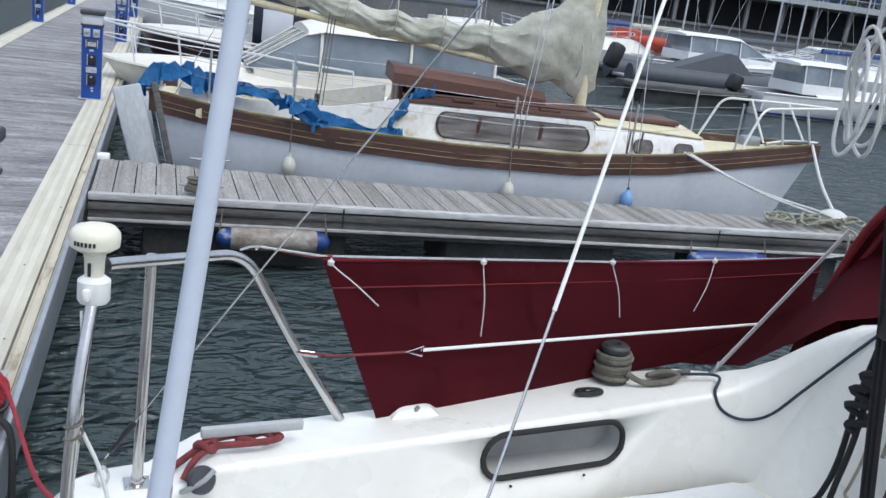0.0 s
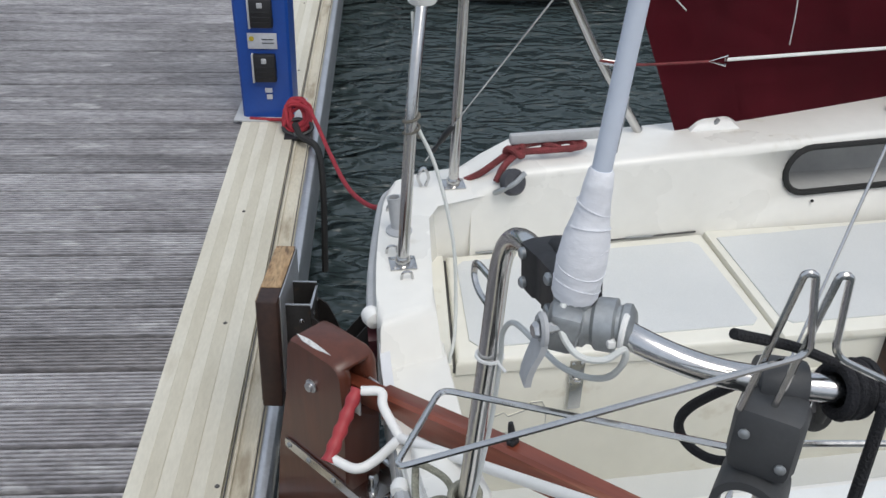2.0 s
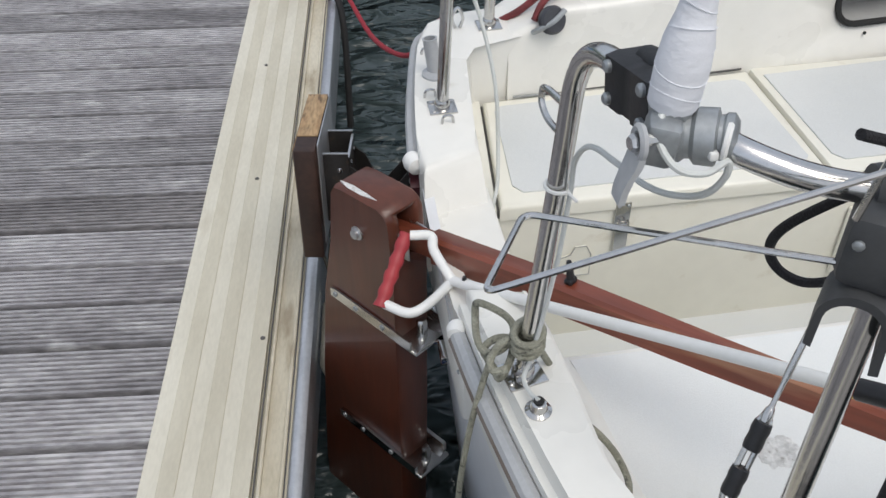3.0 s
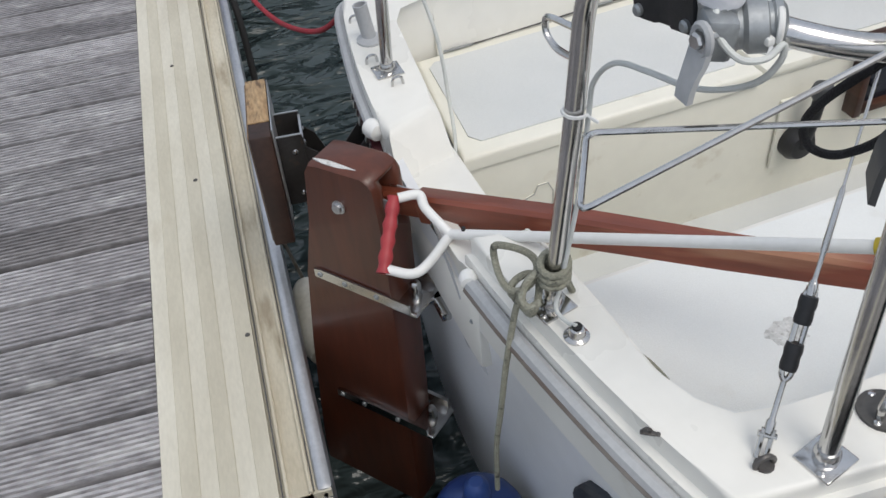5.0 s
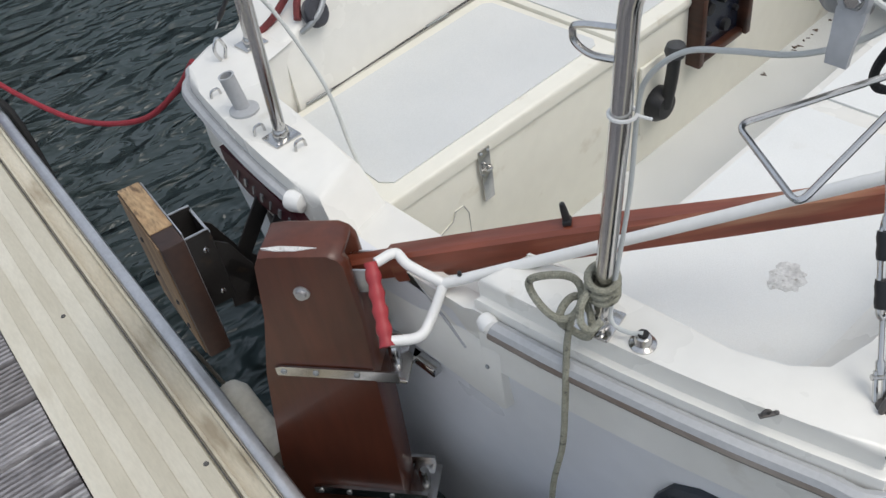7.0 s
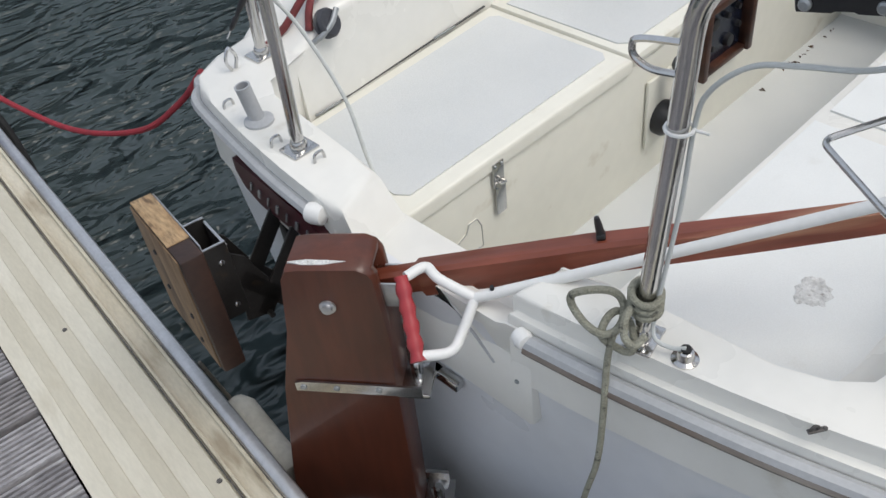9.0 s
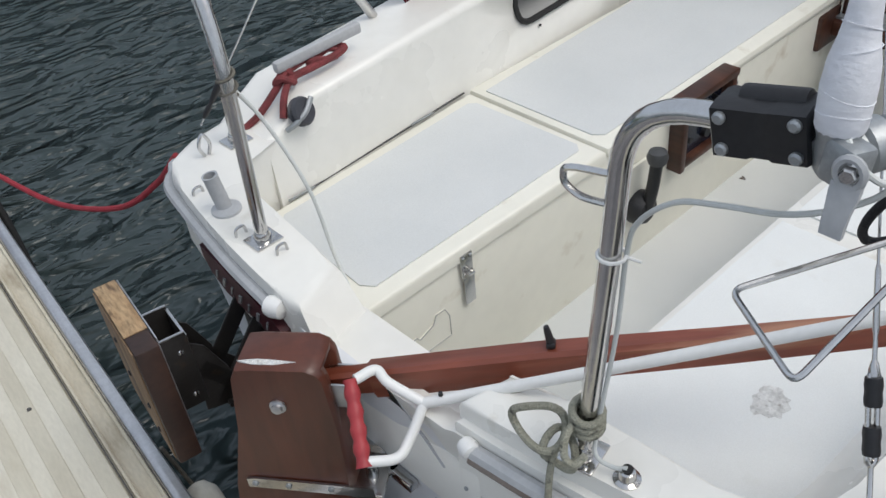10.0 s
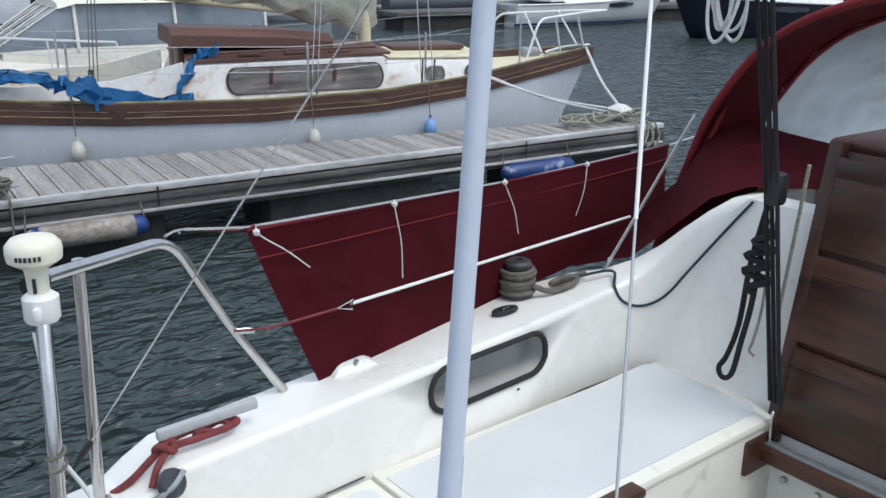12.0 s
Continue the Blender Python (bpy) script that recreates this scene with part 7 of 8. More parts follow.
for x0, y0, x1 in ((3.95, -1.1, 5.0), (4.0, -1.12, 5.02), (5.12, -1.05, 5.05), (5.25, -1.05, 5.06)):
    part("shroud", tubem([(x0, y0, 0.82), (x1, 0, 8.5)], 0.005, 6), STEEL, yacht)
    part("chain_plate", tubem([(x0, y0, 0.74), (x0 + 0.012, y0 + 0.01, 1.10)], 0.010, 6), FASCIA, yacht)
part("backstay", tubem([(0.7, -0.35, 0.9), (4.95, 0, 9.0)], 0.004, 6), STEEL, yacht)
for k in range(3):
    part("topping_line", tubem([(2.05 + 0.04 * k, -0.3 + 0.05 * k, 0.9), (2.15 + 0.03 * k, -0.02, 2.0), (2.3, 0, 6.0)], 0.006, 5), TANROPE, yacht)
part("mainsheet_block", boxm((2.07, -0.25, 0.98), (0.05, 0.05, 0.12), 0.015), BLACK, yacht)
part("anchor_windlass", boxm((6.95, 0, 1.01), (0.22, 0.16, 0.12), 0.03), ZINC, yacht)
part("anchor", tubem(curve([(7.1, -0.1, 1.01), (7.4, -0.06, 1.06), (7.75, -0.05, 1.07)], 4), 0.022, 6), ZINC, yacht)
part("bow_star", lathem([(0.05, 0), (0.05, 0.003)], (0.98, -yw(0.98)[0] - 0.026, 0.80), 5, (0, -1, 0)), YDECK, yacht, "gilt star on the quarter")
for i, (x, m_) in enumerate(((1.84, FENDW), (3.92, FENDW), (5.17, PALEBLUE))):
    w, zs = yw(x)
    yf = thing("small_fender", ("small pale blue fender" if m_ is PALEBLUE else "small dirty white fender") + " hung on the yacht's side", "fender", YM @ pose(x, -w - 0.085, 0.47))
    part("body", lathem([(0.0, -0.115), (0.036, -0.105), (0.064, -0.058), (0.066, 0.0), (0.046, 0.05), (0.02, 0.07), (0.014, 0.10), (0.0, 0.10)], (0, 0, 0), 16), m_, yf)
    part("neck", lathem([(0.015, 0.07), (0.016, 0.104), (0.0, 0.106)], (0, 0, 0), 12), BLACK if m_ is PALEBLUE else m_, yf)
    part("lanyard", tubem([(0, 0, 0.095), (0, 0.08, zs + 0.1 - 0.47), (0, 0.15, zs + 0.28 - 0.47)], 0.005, 6), TANROPE, yf)
for k, (a, b) in enumerate((((5.8, -0.88, 0.93), (6.68, 4.95, DECK + 0.1)), ((5.85, -0.87, 0.93), (6.70, 4.88, DECK + 0.06)), ((7.7, -0.05, 1.05), (6.74, 4.96, DECK + 0.12)))):
    a, b = YM @ Vector(a), Vector(b)
    single("yacht_mooring_line", tubem(curve([a, (a + b) / 2 + Vector((0, 0, -0.06)), b], 6), 0.011 if k < 2 else 0.017, 7), WHITEROPE, "white mooring line from the yacht's bow to the finger", "rope", None, "yacht bow lines")
single("leaning_board", boxm((0, 0, 0), (0.055, 0.035, 1.2), 0.012), FASCIA, "dark weathered batten leaning beside the board", "batten", pose(0.72, 6.24, 0.50, -8, -12, 10))
single("leaning_board", boxm((0, 0, 0), (0.24, 0.045, 1.10), 0.02), RIBPALE, "white board leaning at the yacht's stern", "board", pose(0.50, 6.28, 0.50, -8, -14, 10))
single("stern_fender", lathem([(0.0, -0.2), (0.09, -0.18), (0.13, -0.05), (0.13, 0.08), (0.06, 0.17), (0.0, 0.2)], (0, 0, 0), 16), FENDB, "blue fender at the yacht's stern", "fender", pose(0.33, 6.25, 0.22, 20, 30, 0))
part("rudder_head", boxm((0.42, 0.0, 0.35), (0.16, 0.06, 1.0), 0.02, (0, -12, 0)), YHULL, yacht, "white rudder head")


def drape(name, label, pts, width, seed, n=9, sag=0.08):
    random.seed(seed)
    line = curve(pts, 6)
    bm = bmesh.new()
    rows = []
    for i, p in enumerate(line):
        row = []
        for k in range(n + 1):
            f = k / n - 0.5
            row.append((p[0] + f * width * 0.35 * math.sin(i * 0.8 + seed) + random.uniform(-0.02, 0.02), p[1] + f * width * 0.5 + random.uniform(-0.02, 0.02), p[2] - abs(f) * width * 0.8 + 0.03 * math.sin(k * 2.4 + i * 1.1) + sag * math.sin(i * 0.55 + k * 0.9 + seed) * 0.5 + random.uniform(-0.02, 0.02)))
        rows.append(row)
    loft(bm, rows, closed=False, caps=False)
    bmesh.ops.solidify(bm, geom=bm.faces[:], thickness=0.004)
    return single(name, bm, TARP, label, "tarpaulin", YM @ Matrix.Translation((0, -YC, 0)))


drape("torn_tarpaulin", "torn blue tarpaulin bundled on the yacht's stern rail", [(0.35, YC - 0.55, 1.0), (0.55, YC - 0.5, 1.18), (0.8, YC - 0.55, 1.22), (1.0, YC - 0.6, 1.12)], 0.35, 1)
drape("torn_tarpaulin", "torn blue tarpaulin strip along the yacht's guard wire", [(0.95, YC - 0.5, 1.12), (1.3, YC - 0.68, 1.10), (1.7, YC - 0.78, 1.06)], 0.22, 2)
drape("torn_tarpaulin", "torn blue tarpaulin bunched at the yacht's cockpit", [(1.75, YC - 1.0, 1.08), (1.95, YC - 1.0, 1.05), (2.1, YC - 0.98, 0.96)], 0.34, 5)
drape("torn_tarpaulin", "torn blue tarpaulin streaming along the yacht's side deck", [(1.85, YC - 1.0, 0.98), (2.3, YC - 1.02, 0.90), (2.75, YC - 1.02, 0.83), (2.88, YC - 0.92, 0.84)], 0.16, 8)
drape("torn_tarpaulin", "torn blue tarpaulin twisted up over the yacht's cabin edge", [(2.72, YC - 0.92, 0.84), (2.85, YC - 0.78, 1.02), (3.02, YC - 0.62, 1.17), (3.22, YC - 0.55, 1.24)], 0.12, 11)


# ---------------------------------------------------------------- other craft
def motor_boat(label, at, L=7.0, B=2.5, fb=0.95, hull_m=None, cabin=True, roof_m=None, glass_m=None, stripe=None, rails=True, canopy=None, cab=(0.24, 0.50, 0.70, 0.85), boot=None):
    """A planing motor boat, bow along +x, stern at x = 0; cab: aft end, roof end and screen foot as shares of L, height."""
    hull_m, roof_m, glass_m = hull_m or FARWHITE, roof_m or FARWHITE, glass_m or BOATGLASS
    mb = thing("motor_boat", label, "boat", at, "boats in the marina")

    def sec(t):
        w = B / 2 * max(0.0, 1 - max(0, t - 0.35) ** 2.4 / 0.65 ** 2.4) ** 0.62
        return max(0.015, w) * (0.93 + 0.07 * min(1, t / 0.2)), fb * (0.86 + 0.32 * t * t)

    rings = []
    for i in range(19):
        t = 1 - (1 - i / 18) ** 1.25
        w, zs = sec(t)
        x = L * t
        ring = [(x, -w, zs), (x - 0.02 * L * t * t, -w * 0.985, zs * 0.8), (x - 0.055 * L * t ** 3, -w * (0.95 - 0.10 * t), zs * 0.35), (x - 0.085 * L * t ** 3, -w * (0.85 - 0.2 * t), 0.02), (x - 0.12 * L * t ** 3, 0, -0.25 + 0.15 * t * t)]
        rings.append(ring + [(a, -b, c) for a, b, c in reversed(ring[:-1])])
    hl = part("hull", loft(bmesh.new(), rings, closed=False, caps=True), hull_m, mb)
    if boot:
        for s in (1, -2):
            part("boot_top", tubem([Vector(r[3 if s == 1 else 5]) + Vector((0, -0.012 * s, 0.07)) for r in rings[:-1]], 0.05, 6), boot, hl)
    deck = []
    for r in rings[4:]:
        a, b = r[0], r[-1]
        k = min(1, abs(a[1]) / (B * 0.4))
        deck.append([(a[0], a[1] * 0.995, a[2] - 0.01), (a[0], a[1] * 0.86, a[2] + 0.05 * k), (a[0], a[1] * 0.5, a[2] + 0.15 * k), (a[0], 0, a[2] + 0.19 * k), (a[0], b[1] * 0.5, a[2] + 0.15 * k), (a[0], b[1] * 0.86, b[2] + 0.05 * k), (a[0], b[1] * 0.995, b[2] - 0.01)])
    part("foredeck", loft(bmesh.new(), deck, closed=False, caps=False), roof_m, mb, "white foredeck")
    for s in (0, -1):
        part("gunwale", tubem([r[s] for r in rings], 0.028, 6), stripe or roof_m, mb)
    part("cockpit_sole", boxm((L * 0.15, 0, fb * 0.45), (L * 0.28, B * 0.86, 0.04)), GREYINT, mb)
    part("transom", boxm((0.03, 0, fb * 0.5), (0.06, B * 0.9, fb * 0.72), 0.02), roof_m, mb)
    if cabin:
        a0, a1, a2, h = cab
        z0, w = fb * 0.95, B * 0.39
        body = loft(bmesh.new(), [[(x, -y, z0), (x, -y * 0.97, z0 + hh), (x, y * 0.97, z0 + hh), (x, y, z0)] for x, y, hh in ((L * a0, w, 0.34 * h), (L * a1, w * 0.97, 0.34 * h), (L * (a2 - 0.02), w * 0.74, 0.30 * h))])
        cb = part("cabin_side", body, roof_m, mb, "white cabin sides")
        zw = z0 + 0.3 * h
        xr, xf = L * a1, L * a2
        gl = part("windscreen", loft(bmesh.new(), [[(x, -y, zw), (x, -y * 0.9, z0 + hh), (x, y * 0.9, z0 + hh), (x, y, zw)] for x, y, hh in ((L * a0 + 0.05, w * 0.95, 0.95 * h), (xr, w * 0.92, 0.95 * h), (xf - 0.05, w * 0.70, 0.33 * h))]), glass_m, cb, "glazed wheelhouse windows")
        part("roof", loft(bmesh.new(), [[(x, -y, z0 + hh - 0.02), (x, -y * 0.9, z0 + hh + 0.05), (x, 0, z0 + hh + 0.10), (x, y * 0.9, z0 + hh + 0.05), (x, y, z0 + hh - 0.02)] for x, y, hh in ((L * a0 - 0.15, w * 0.9, 0.92 * h), (L * a0, w * 0.94, 0.96 * h), (xr - 0.1, w * 0.93, 0.97 * h), (xr + 0.10, w * 0.86, 0.90 * h))]), roof_m, cb, "white moulded roof")
        for f in (-1, -0.34, 0.34, 1):
            part("screen_bar", tubem([(xr + 0.02, f * w * 0.83, z0 + 0.95 * h), (xf - 0.03, f * w * 0.70, zw + 0.02)], 0.010, 6), roof_m, gl)
        for s in (-1, 1):
            for f in (0.03, 0.5, 0.97):
                x = L * a0 + (xr - L * a0) * f
                part("window_post", tubem([(x, s * w * 0.96, zw), (x, s * w * 0.865, z0 + 0.95 * h)], 0.022, 6), roof_m, gl)
            part("hull_window", loft(bmesh.new(), [[(x, s * (sec(x / L)[0] * 0.99 - 0.01), z), (x, s * (sec(x / L)[0] * 0.99 + 0.012), z), (x, s * (sec(x / L)[0] * 0.99 + 0.012), z + hh), (x, s * (sec(x / L)[0] * 0.99 - 0.01), z + hh)] for x, z, hh in ((L * 0.52, fb * 0.72, 0.10), (L * 0.60, fb * 0.70, 0.15), (L * 0.68, fb * 0.76, 0.08))]), TINT, hl)
    if canopy:
        part("canopy", loft(bmesh.new(), [[(x, -B * 0.42, fb * 0.9), (x, -B * 0.36, fb + hh), (x, 0, fb + hh + 0.1), (x, B * 0.36, fb + hh), (x, B * 0.42, fb * 0.9)] for x, hh in ((0.1, 0.2), (L * 0.12, 0.6), (L * 0.26, 0.72), (L * 0.32, 0.6))]), canopy, mb, "canvas cockpit cover")
    if rails:
        both = []
        for s in (0, -1):
            pts = [Vector(r[s]) * 1.0 + Vector((0.10 * k / 10, -r[s][1] * 0.10, 0.36 + 0.012 * k)) for k, r in enumerate(rings[8:])]
            both.append(pts)
            rl = part("guard_rail", tubem(pts, 0.015, 6), RAILWHITE, mb)
            part("mid_rail", tubem([p - Vector((0, 0, 0.18)) for p in pts], 0.008, 6), RAILWHITE, rl)
            for q in range(0, len(pts), 2):
                part("rail_post", tubem([Vector(rings[8 + q][s]), pts[q]], 0.011, 6), RAILWHITE, rl)
    return mb


motor_boat("cream motor cruiser with raked pale windscreen beyond the yacht", pose(6.5, 11.05, 0, 0, 0, 180), 6.6, 2.3, 0.66, roof_m=CREAMHULL, hull_m=CREAMHULL, cab=(0.20, 0.595, 0.73, 0.86))
cream = motor_boat("cream motor cruiser with dark brown hull moored further along", pose(7.2, 15.4, 0, 0, 0, 180), 7.0, 2.5, 0.78, hull_m=BROWNHULL, roof_m=CREAMHULL, cabin=False)
en = part("wheelhouse_cover", boxm((4.6, 1.02, 1.26), (0.95, 0.05, 0.95), 0.02), NAVY, cream, "dark canvas wheelhouse cover")
part("clear_panel", boxm((4.66, 1.05, 1.22), (0.52, 0.012, 0.55), 0.02), FROST, en, "cloudy clear panel")
part("cover_top", boxm((4.4, 0, 1.76), (1.5, 2.1, 0.05), 0.02), NAVY, en)
wb_ = motor_boat("white cabin boat with wheelhouse and blue waterline across the fairway", pose(16.7, 21.0, 0, 0, 0, -3), 6.4, 2.2, 0.74, cab=(0.20, 0.47, 0.56, 0.86), boot=FENDB, rails=False)
part("outboard", boxm((-0.25, 0.2, 0.75), (0.4, 0.4, 0.5), 0.12, (0, 20, 0)), BLACK, wb_, "black outboard motor")
motor_boat("black-hulled motor boat with white deck across the fairway", pose(25.5, 14.6, 0, 0, 0, 172), 7.2, 2.5, 0.95, hull_m=NAVY, canopy=MAROON)
motor_boat("white cruiser with dark windows near the quay", pose(17.2, 28.5, 0, 0, 0, -2), 7.2, 2.6, 1.0, cab=(0.20, 0.50, 0.72, 0.95))
motor_boat("white cruiser with violet cover near the quay", pose(13.6, 30, 0, 0, 0, 30), 6.5, 2.5, 0.95, canopy=PURPLE, cabin=False)
motor_boat("white cruiser berthed in a far row", pose(33, 33, 0, 0, 0, 170), 8.5, 2.8, 1.1)
motor_boat("white cruiser with red cover in a far row", pose(22, 36, 0, 0, 0, 165), 7.0, 2.5, 1.0, canopy=ORANGE)
motor_boat("dark cruiser berthed in a far row", pose(42, 40, 0, 0, 0, 172), 8.0, 2.8, 1.1, hull_m=NAVY)
motor_boat("white motor boat berthed off the far side of the walkway", pose(6.5, 25, 0, 0, 0, 180), 7.0, 2.6, 1.0)
motor_boat("small boat under a bright blue cover", pose(-7.6, 11.6, 0, 0, 0, 4), 5.4, 2.0, 0.55, canopy=TARP, cabin=False, rails=False)
motor_boat("white boat with red stripe off the walkway", pose(-7.2, 7.3, 0, 0, 0, 2), 5.2, 2.0, 0.5, cabin=False, rails=False, stripe=ORANGE)
motor_boat("grey-hulled cruiser off the walkway", pose(-9.5, 16.5, 0, 0, 0, 2), 7.0, 2.5, 0.9, hull_m=YHULL)
single("blue_boat_cover", loft(bmesh.new(), [[(x, -w, 0.50), (x, -w * 0.8, z), (x, 0, z + 0.12), (x, w * 0.8, z), (x, w, 0.50)] for x, w, z in ((-6.6, 0.9, 0.62), (-5.0, 1.0, 0.82), (-3.4, 0.75, 0.74), (-2.4, 0.1, 0.58))]), TARP, "bright blue cover laced over a small boat", "boat cover", pose(0, 11.75, 0, 0, 0, 0))
lf = thing("left_finger_pontoon", "weathered finger pontoon on the other side of the walkway", "pontoon", kind="structure")
part("deck_boards", boxm((-5.2, 9.75, DECK - 0.05), (6.4, 0.9, 0.08), 0.01), PLANKF, lf)
part("fascia", boxm((-5.2, 9.3, DECK - 0.16), (6.4, 0.05, 0.18), 0.01), FASCIA, lf)
part("float", boxm((-5.2, 9.75, 0.1), (6.2, 0.8, 0.4), 0.03), FLOATM, lf)

rib = thing("inflatable_boat", "grey inflatable boat with covered engine across the fairway", "boat", pose(17.7, 25, 0, 0, 0, -2), "boats in the marina")
part("tube", tubem(rounded([(-3.0, -0.85, 0.5), (1.6, -0.85, 0.5), (3.1, 0, 0.62), (1.6, 0.85, 0.5), (-3.0, 0.85, 0.5)], 0.9, 8), 0.32, 14), RIBGREY, rib, "grey inflated tube")
part("floor", boxm((-0.4, 0, 0.35), (5.0, 1.4, 0.1), 0.03), GREYINT, rib)
part("console_cover", loft(bmesh.new(), [[(x, -w, 0.4), (x, -w * 0.7, z), (x, w * 0.7, z), (x, w, 0.4)] for x, w, z in ((-1.4, 0.6, 0.75), (0.6, 0.62, 1.45), (0.95, 0.62, 1.42), (1.8, 0.5, 0.75))]), RIBGREY, rib, "grey canvas cover")
part("outboard", boxm((-3.2, 0, 0.95), (0.5, 0.45, 0.8), 0.14, (0, 18, 0)), BLACK, rib, "black outboard motor")
single("kayak", tubem([(-1.9, 0, 0.0), (-1.2, 0, 0), (0, 0, -0.03), (1.2, 0, 0), (1.9, 0, 0.05)], lambda t: 0.03 + 0.27 * math.sin(math.pi * t) ** 0.7, 12), ORANGE, "red kayak lying on a pontoon", "kayak", pose(19.6, 30.0, 1.25, 0, 6, -12))
fp = thing("far_pontoon", "low grey pontoon across the fairway", "pontoon", kind="structure")
for y in (28.5, 21.2, 38):
    part("deck", boxm((30, y, 0.42), (34, 1.3, 0.14), 0.02), FASCIA, fp)
    part("float", boxm((30, y, 0.1), (33.5, 1.1, 0.5), 0.02), FLOATM, fp)

# masts and rigging of the far berths
random.seed(21)
for i, (x, y, h) in enumerate(((17.5, 31, 12), (21, 33, 13), (24.5, 30, 11), (27, 35, 14), (30, 31, 12), (33.5, 37, 13), (37, 34, 12), (29, 22, 10), (12, 33, 12), (40, 42, 14), (9.5, 26, 11))):
    fy = thing("far_yacht", "white sailing yacht with bare mast in a far berth", "boat", pose(x, y, 0, 0, 0, random.uniform(-8, 8)), "yachts in the far berths")
    part("hull", loft(bmesh.new(), [[(u, -w, 0.9), (u, -w * 0.8, 0.2), (u, 0, -0.2), (u, w * 0.8, 0.2), (u, w, 0.9)] for u, w in ((-3.5, 0.8), (-1, 1.3), (1, 1.3), (2.8, 0.6), (3.9, 0.03))], closed=True), NAVY if i % 4 == 1 else HULL, fy)
    part("coachroof", loft(bmesh.new(), [[(u, -w, 0.88), (u, -w * 0.85, z), (u, w * 0.85, z), (u, w, 0.88)] for u, w, z in ((-1.4, 0.8, 1.3), (0.8, 0.8, 1.35), (2.0, 0.4, 1.0))]), GEL, fy)
    part("mast", tubem([(0.5, 0, 1.0), (0.5, 0, h)], 0.042, 8), ALU, fy)
    part("boom_cover", tubem([(0.4, 0, 1.9), (-2.8, 0, 1.85)], 0.11, 8), (FENDB, SAILC, RIBGREY, NAVY)[i % 4], fy)
    for u, v in ((-3.3, 0), (3.7, 0), (0.3, -1.2), (0.3, 1.2)):
        part("stay", tubem([(u, v, 0.9), (0.5, 0, h - 0.2)], 0.008, 5), STEEL, fy)

# waterfront terrace behind the marina
quay = thing("waterfront_building", "long blue waterfront building over a grey quay with planted balconies", "building", pose(45, 62, 0, 0, 0, -5))
part("quay_wall", boxm((0, 0.5, 1.0), (150, 1.0, 3.0)), QUAY, quay, "grey quay wall")
# near-black sheet: the shade behind the columns is put into its colour
part("recess", boxm((0, 6, 4.0), (150, 0.5, 3.2)), VOIDSHADE, quay, "back sheet behind the columns, coloured dark as the recess's shade")
part("terrace", boxm((0, 3.0, 2.42), (150, 6.5, 0.2)), QUAY, quay)
part("upper_slab", boxm((0, 2.6, 5.1), (150, 7.0, 0.45)), CONC, quay, "pale balcony slab")
part("facade", boxm((0, 5.0, 7.6), (150, 1.0, 4.6)), FACADE, quay, "blue panelled facade")
part("second_slab", boxm((0, 3.2, 8.3), (150, 5.5, 0.35)), CONC, quay, "pale balcony slab")
part("parapet", boxm((0, 4.5, 12.0), (150, 2.0, 4.5)), CONC, quay)
col = boxm((0, 0, 0), (0.28, 0.28, 2.7))
col_me = mesh_of("column", col, QUAY)
win_me = mesh_of("window", boxm((0, 0, 0), (1.9, 0.12, 2.0), 0.02), TINT)
post_me = mesh_of("balcony_post", boxm((0, 0, 0), (0.07, 0.07, 1.1)), CONC)
for i in range(48):
    o = new("column", col_me)
    o.parent, o.location = quay, (-70 + i * 3.0, -0.2, 3.75)
for i in range(40):
    for z in (6.8, 9.7):
        o = new("window", win_me)
        o.parent, o.location = quay, (-69 + i * 3.5, 4.45, z)
for i in range(96):
    o = new("balcony_post", post_me)
    o.parent, o.location = quay, (-70 + i * 1.5, -0.75, 5.85)
for z in (5.75, 6.35):
    part("balcony_rail", boxm((0, -0.75, z), (150, 0.06, 0.06)), CONC, quay)
bm = bmesh.new()
random.seed(31)
for i in range(900):
    x, z = random.uniform(-60, 40), 5.4 + random.random() ** 2 * 1.1
    s = random.uniform(0.10, 0.3)
    a = random.uniform(0, 3.1)
    d = Vector((math.cos(a), math.sin(a), random.uniform(-0.6, 0.6))).normalized() * s
    e = Vector((-math.sin(a), 0.3, random.uniform(0.3, 1))).normalized() * s
    c = Vector((x + random.gauss(0, 0.3), -0.5 + random.uniform(-0.3, 0.5), z))
    bm.faces.new([bm.verts.new(c + q) for q in (d, e, -d, -e)])
tagged(part("balcony_plants", bm, LEAF, None, "", pose(45, 62, 0, 0, 0, -5)), "clumps of green plants along the balconies", "plants", kind="stuff")
single("hillside", loft(bmesh.new(), [[(-260, 170, -1), (-260, 200, 12), (-260, 260, 30)], [(-60, 150, -1), (-60, 180, 16), (-60, 250, 34)], [(140, 150, -1), (140, 190, 20), (140, 260, 40)], [(360, 120, -1), (360, 170, 18), (360, 250, 30)]], closed=False, caps=False), LEAF, "far grey-green shore", "shore", None, "", "structure")

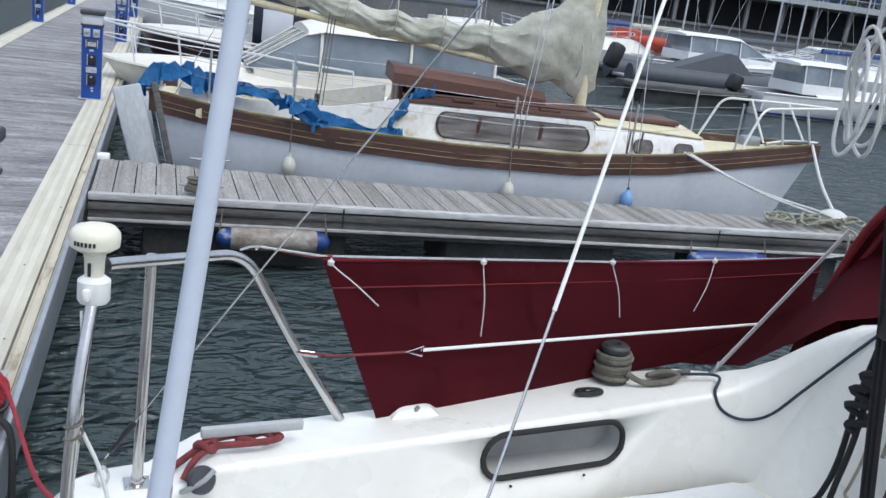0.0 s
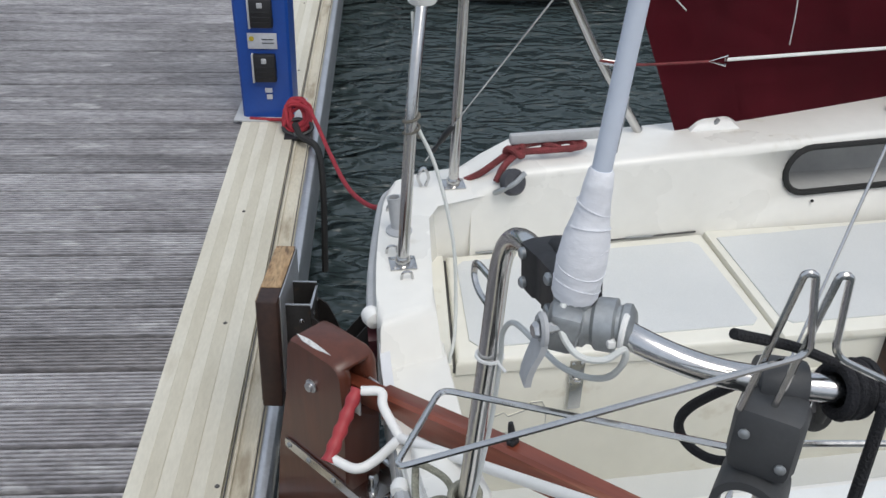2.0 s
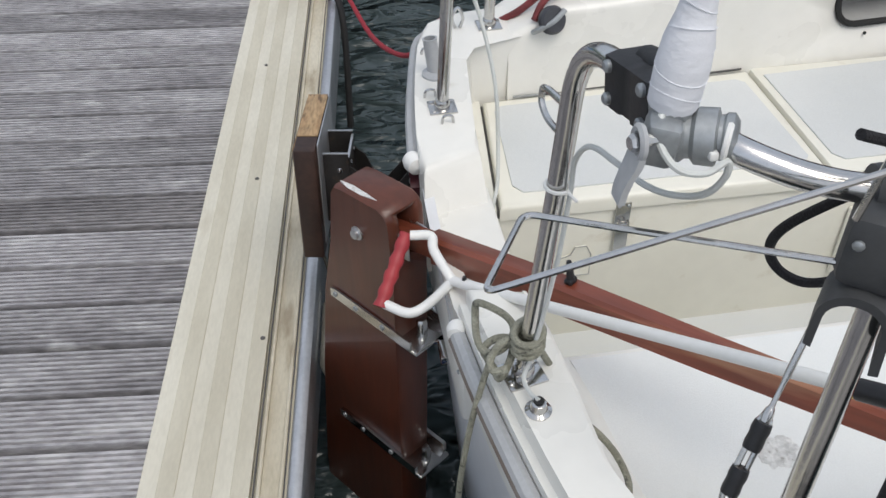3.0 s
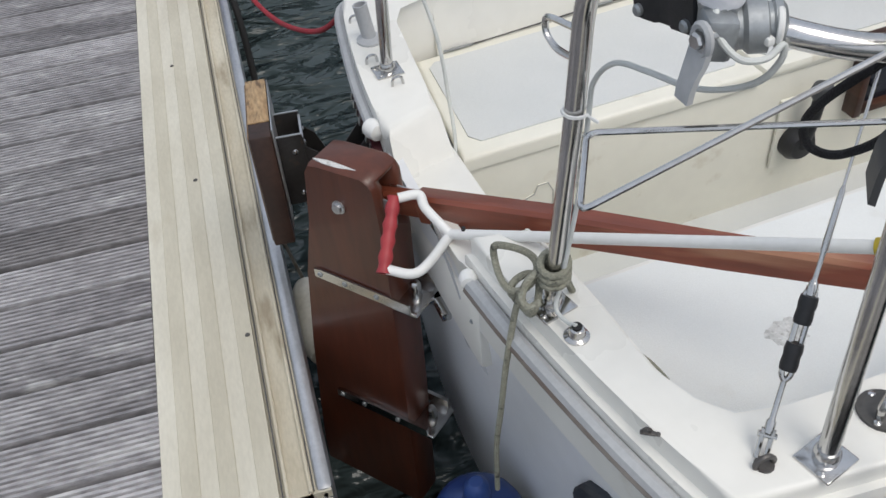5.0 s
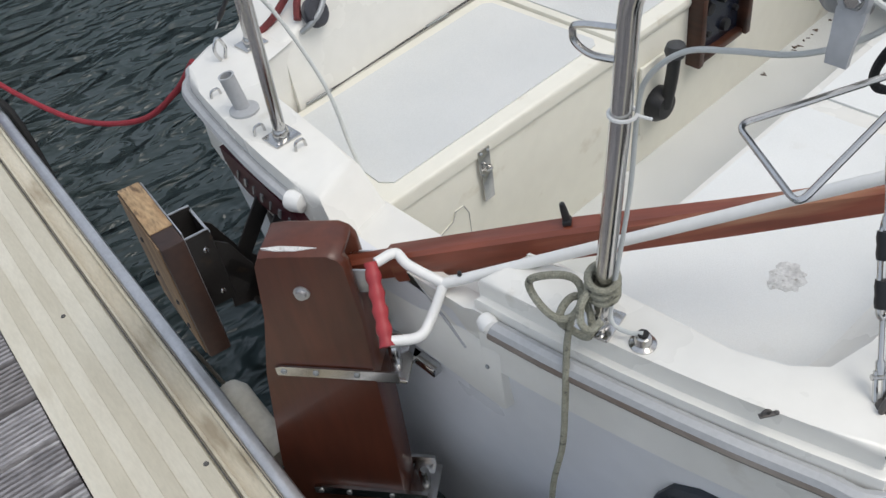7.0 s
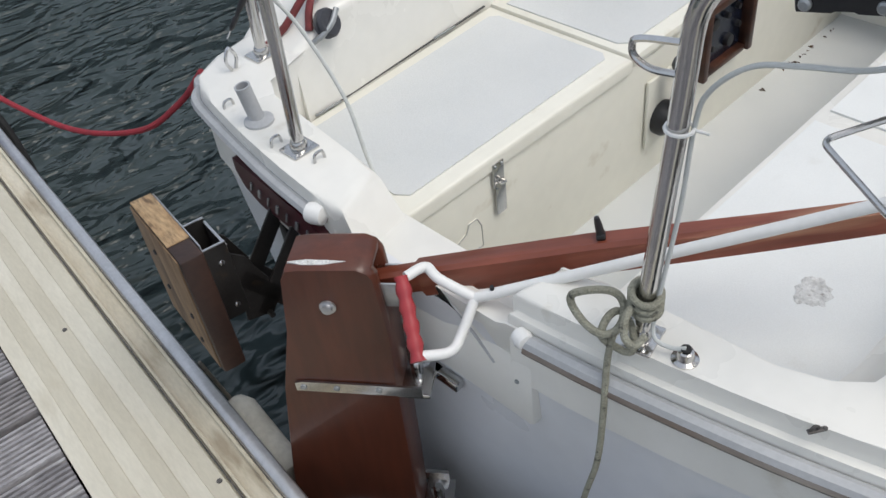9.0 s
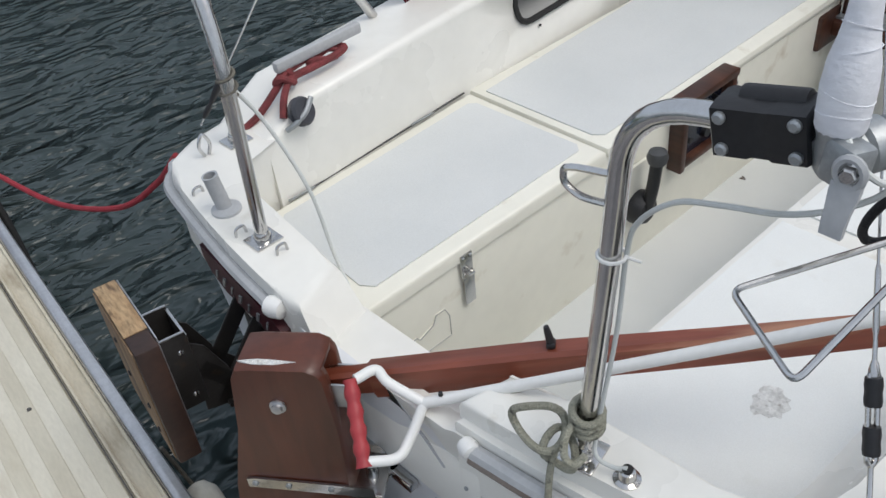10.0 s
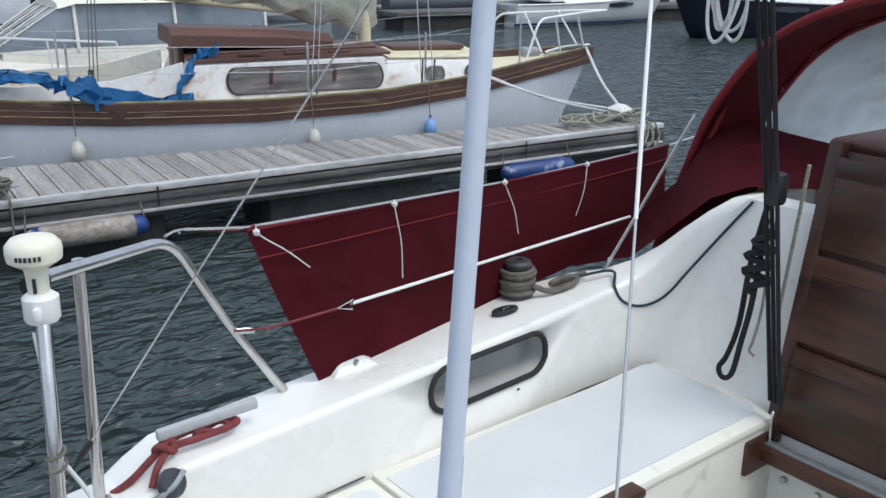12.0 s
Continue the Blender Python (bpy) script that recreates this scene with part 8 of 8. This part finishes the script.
# ---------------------------------------------------------------- decking boards, piece by piece
def board_mesh(name, ln, wd, th, ribs, material, along_x):
    n = ribs
    top = []
    p = wd / n
    for k in range(n):
        y0 = -wd / 2 + k * p
        d = 0.0075
        top += [(y0 + p * 0.18, -d), (y0 + p * 0.26, 0), (y0 + p * 0.74, 0), (y0 + p * 0.82, -d)]
    prof = [(-wd / 2, -th)] + [(-wd / 2, -0.004)] + top + [(wd / 2, -0.004), (wd / 2, -th)]
    bm = bmesh.new()
    loft(bm, [[(s * ln / 2, y, z) if along_x else (-y, s * ln / 2, z) for y, z in prof] for s in (-1, 1)])
    return mesh_of(name, bm, material, 25)


random.seed(12)
PITCH = 0.1385
deck_me = board_mesh("plank", 1.535, 0.1265, 0.028, 9, PLANK, True)
damp_me = board_mesh("plank", 1.535, 0.1265, 0.028, 9, PLANKD, True)
DAMP_Y = -0.120
y = -2.6 - 50 * PITCH
far = bmesh.new()
while y < 38:
    if y < 26:
        o = new("plank", damp_me if abs(y - DAMP_Y) < PITCH / 2 else deck_me)
        o.parent = walkway
        o.location = (-0.90 + random.uniform(-0.002, 0.002), y, DECK - 0.006 + random.uniform(-0.002, 0.0015))
        o.rotation_euler = (radians(random.uniform(-0.5, 0.5)), 0, radians(random.uniform(-0.06, 0.06)))
    else:
        box(far, (-0.90, y, DECK - 0.02), (1.535, 0.131, 0.028))
    y += PITCH
tagged(part("far_planks", far, PLANK, walkway), kind="stuff")
x = FX0 + 0.08
while x < FX1:
    ln = finger_far(x) - FY0 - 0.10
    o = new("finger_plank", board_mesh("finger_plank", ln, 0.137, 0.026, 1, PLANKF, False))
    o.parent = finger
    o.location = (x, FY0 + 0.055 + ln / 2, DECK + random.uniform(-0.002, 0.002))
    o.rotation_euler = (0, radians(random.uniform(-0.5, 0.5)), radians(random.uniform(-0.2, 0.2)))
    x += 0.146
near_me = board_mesh("finger_plank", 1.0, 0.137, 0.026, 1, PLANKF, False)
x = 0.3
while x < 8.1:
    o = new("finger_plank", near_me)
    o.parent = near_finger
    o.location = (x, -2.92, DECK + random.uniform(-0.002, 0.002))
    x += 0.146
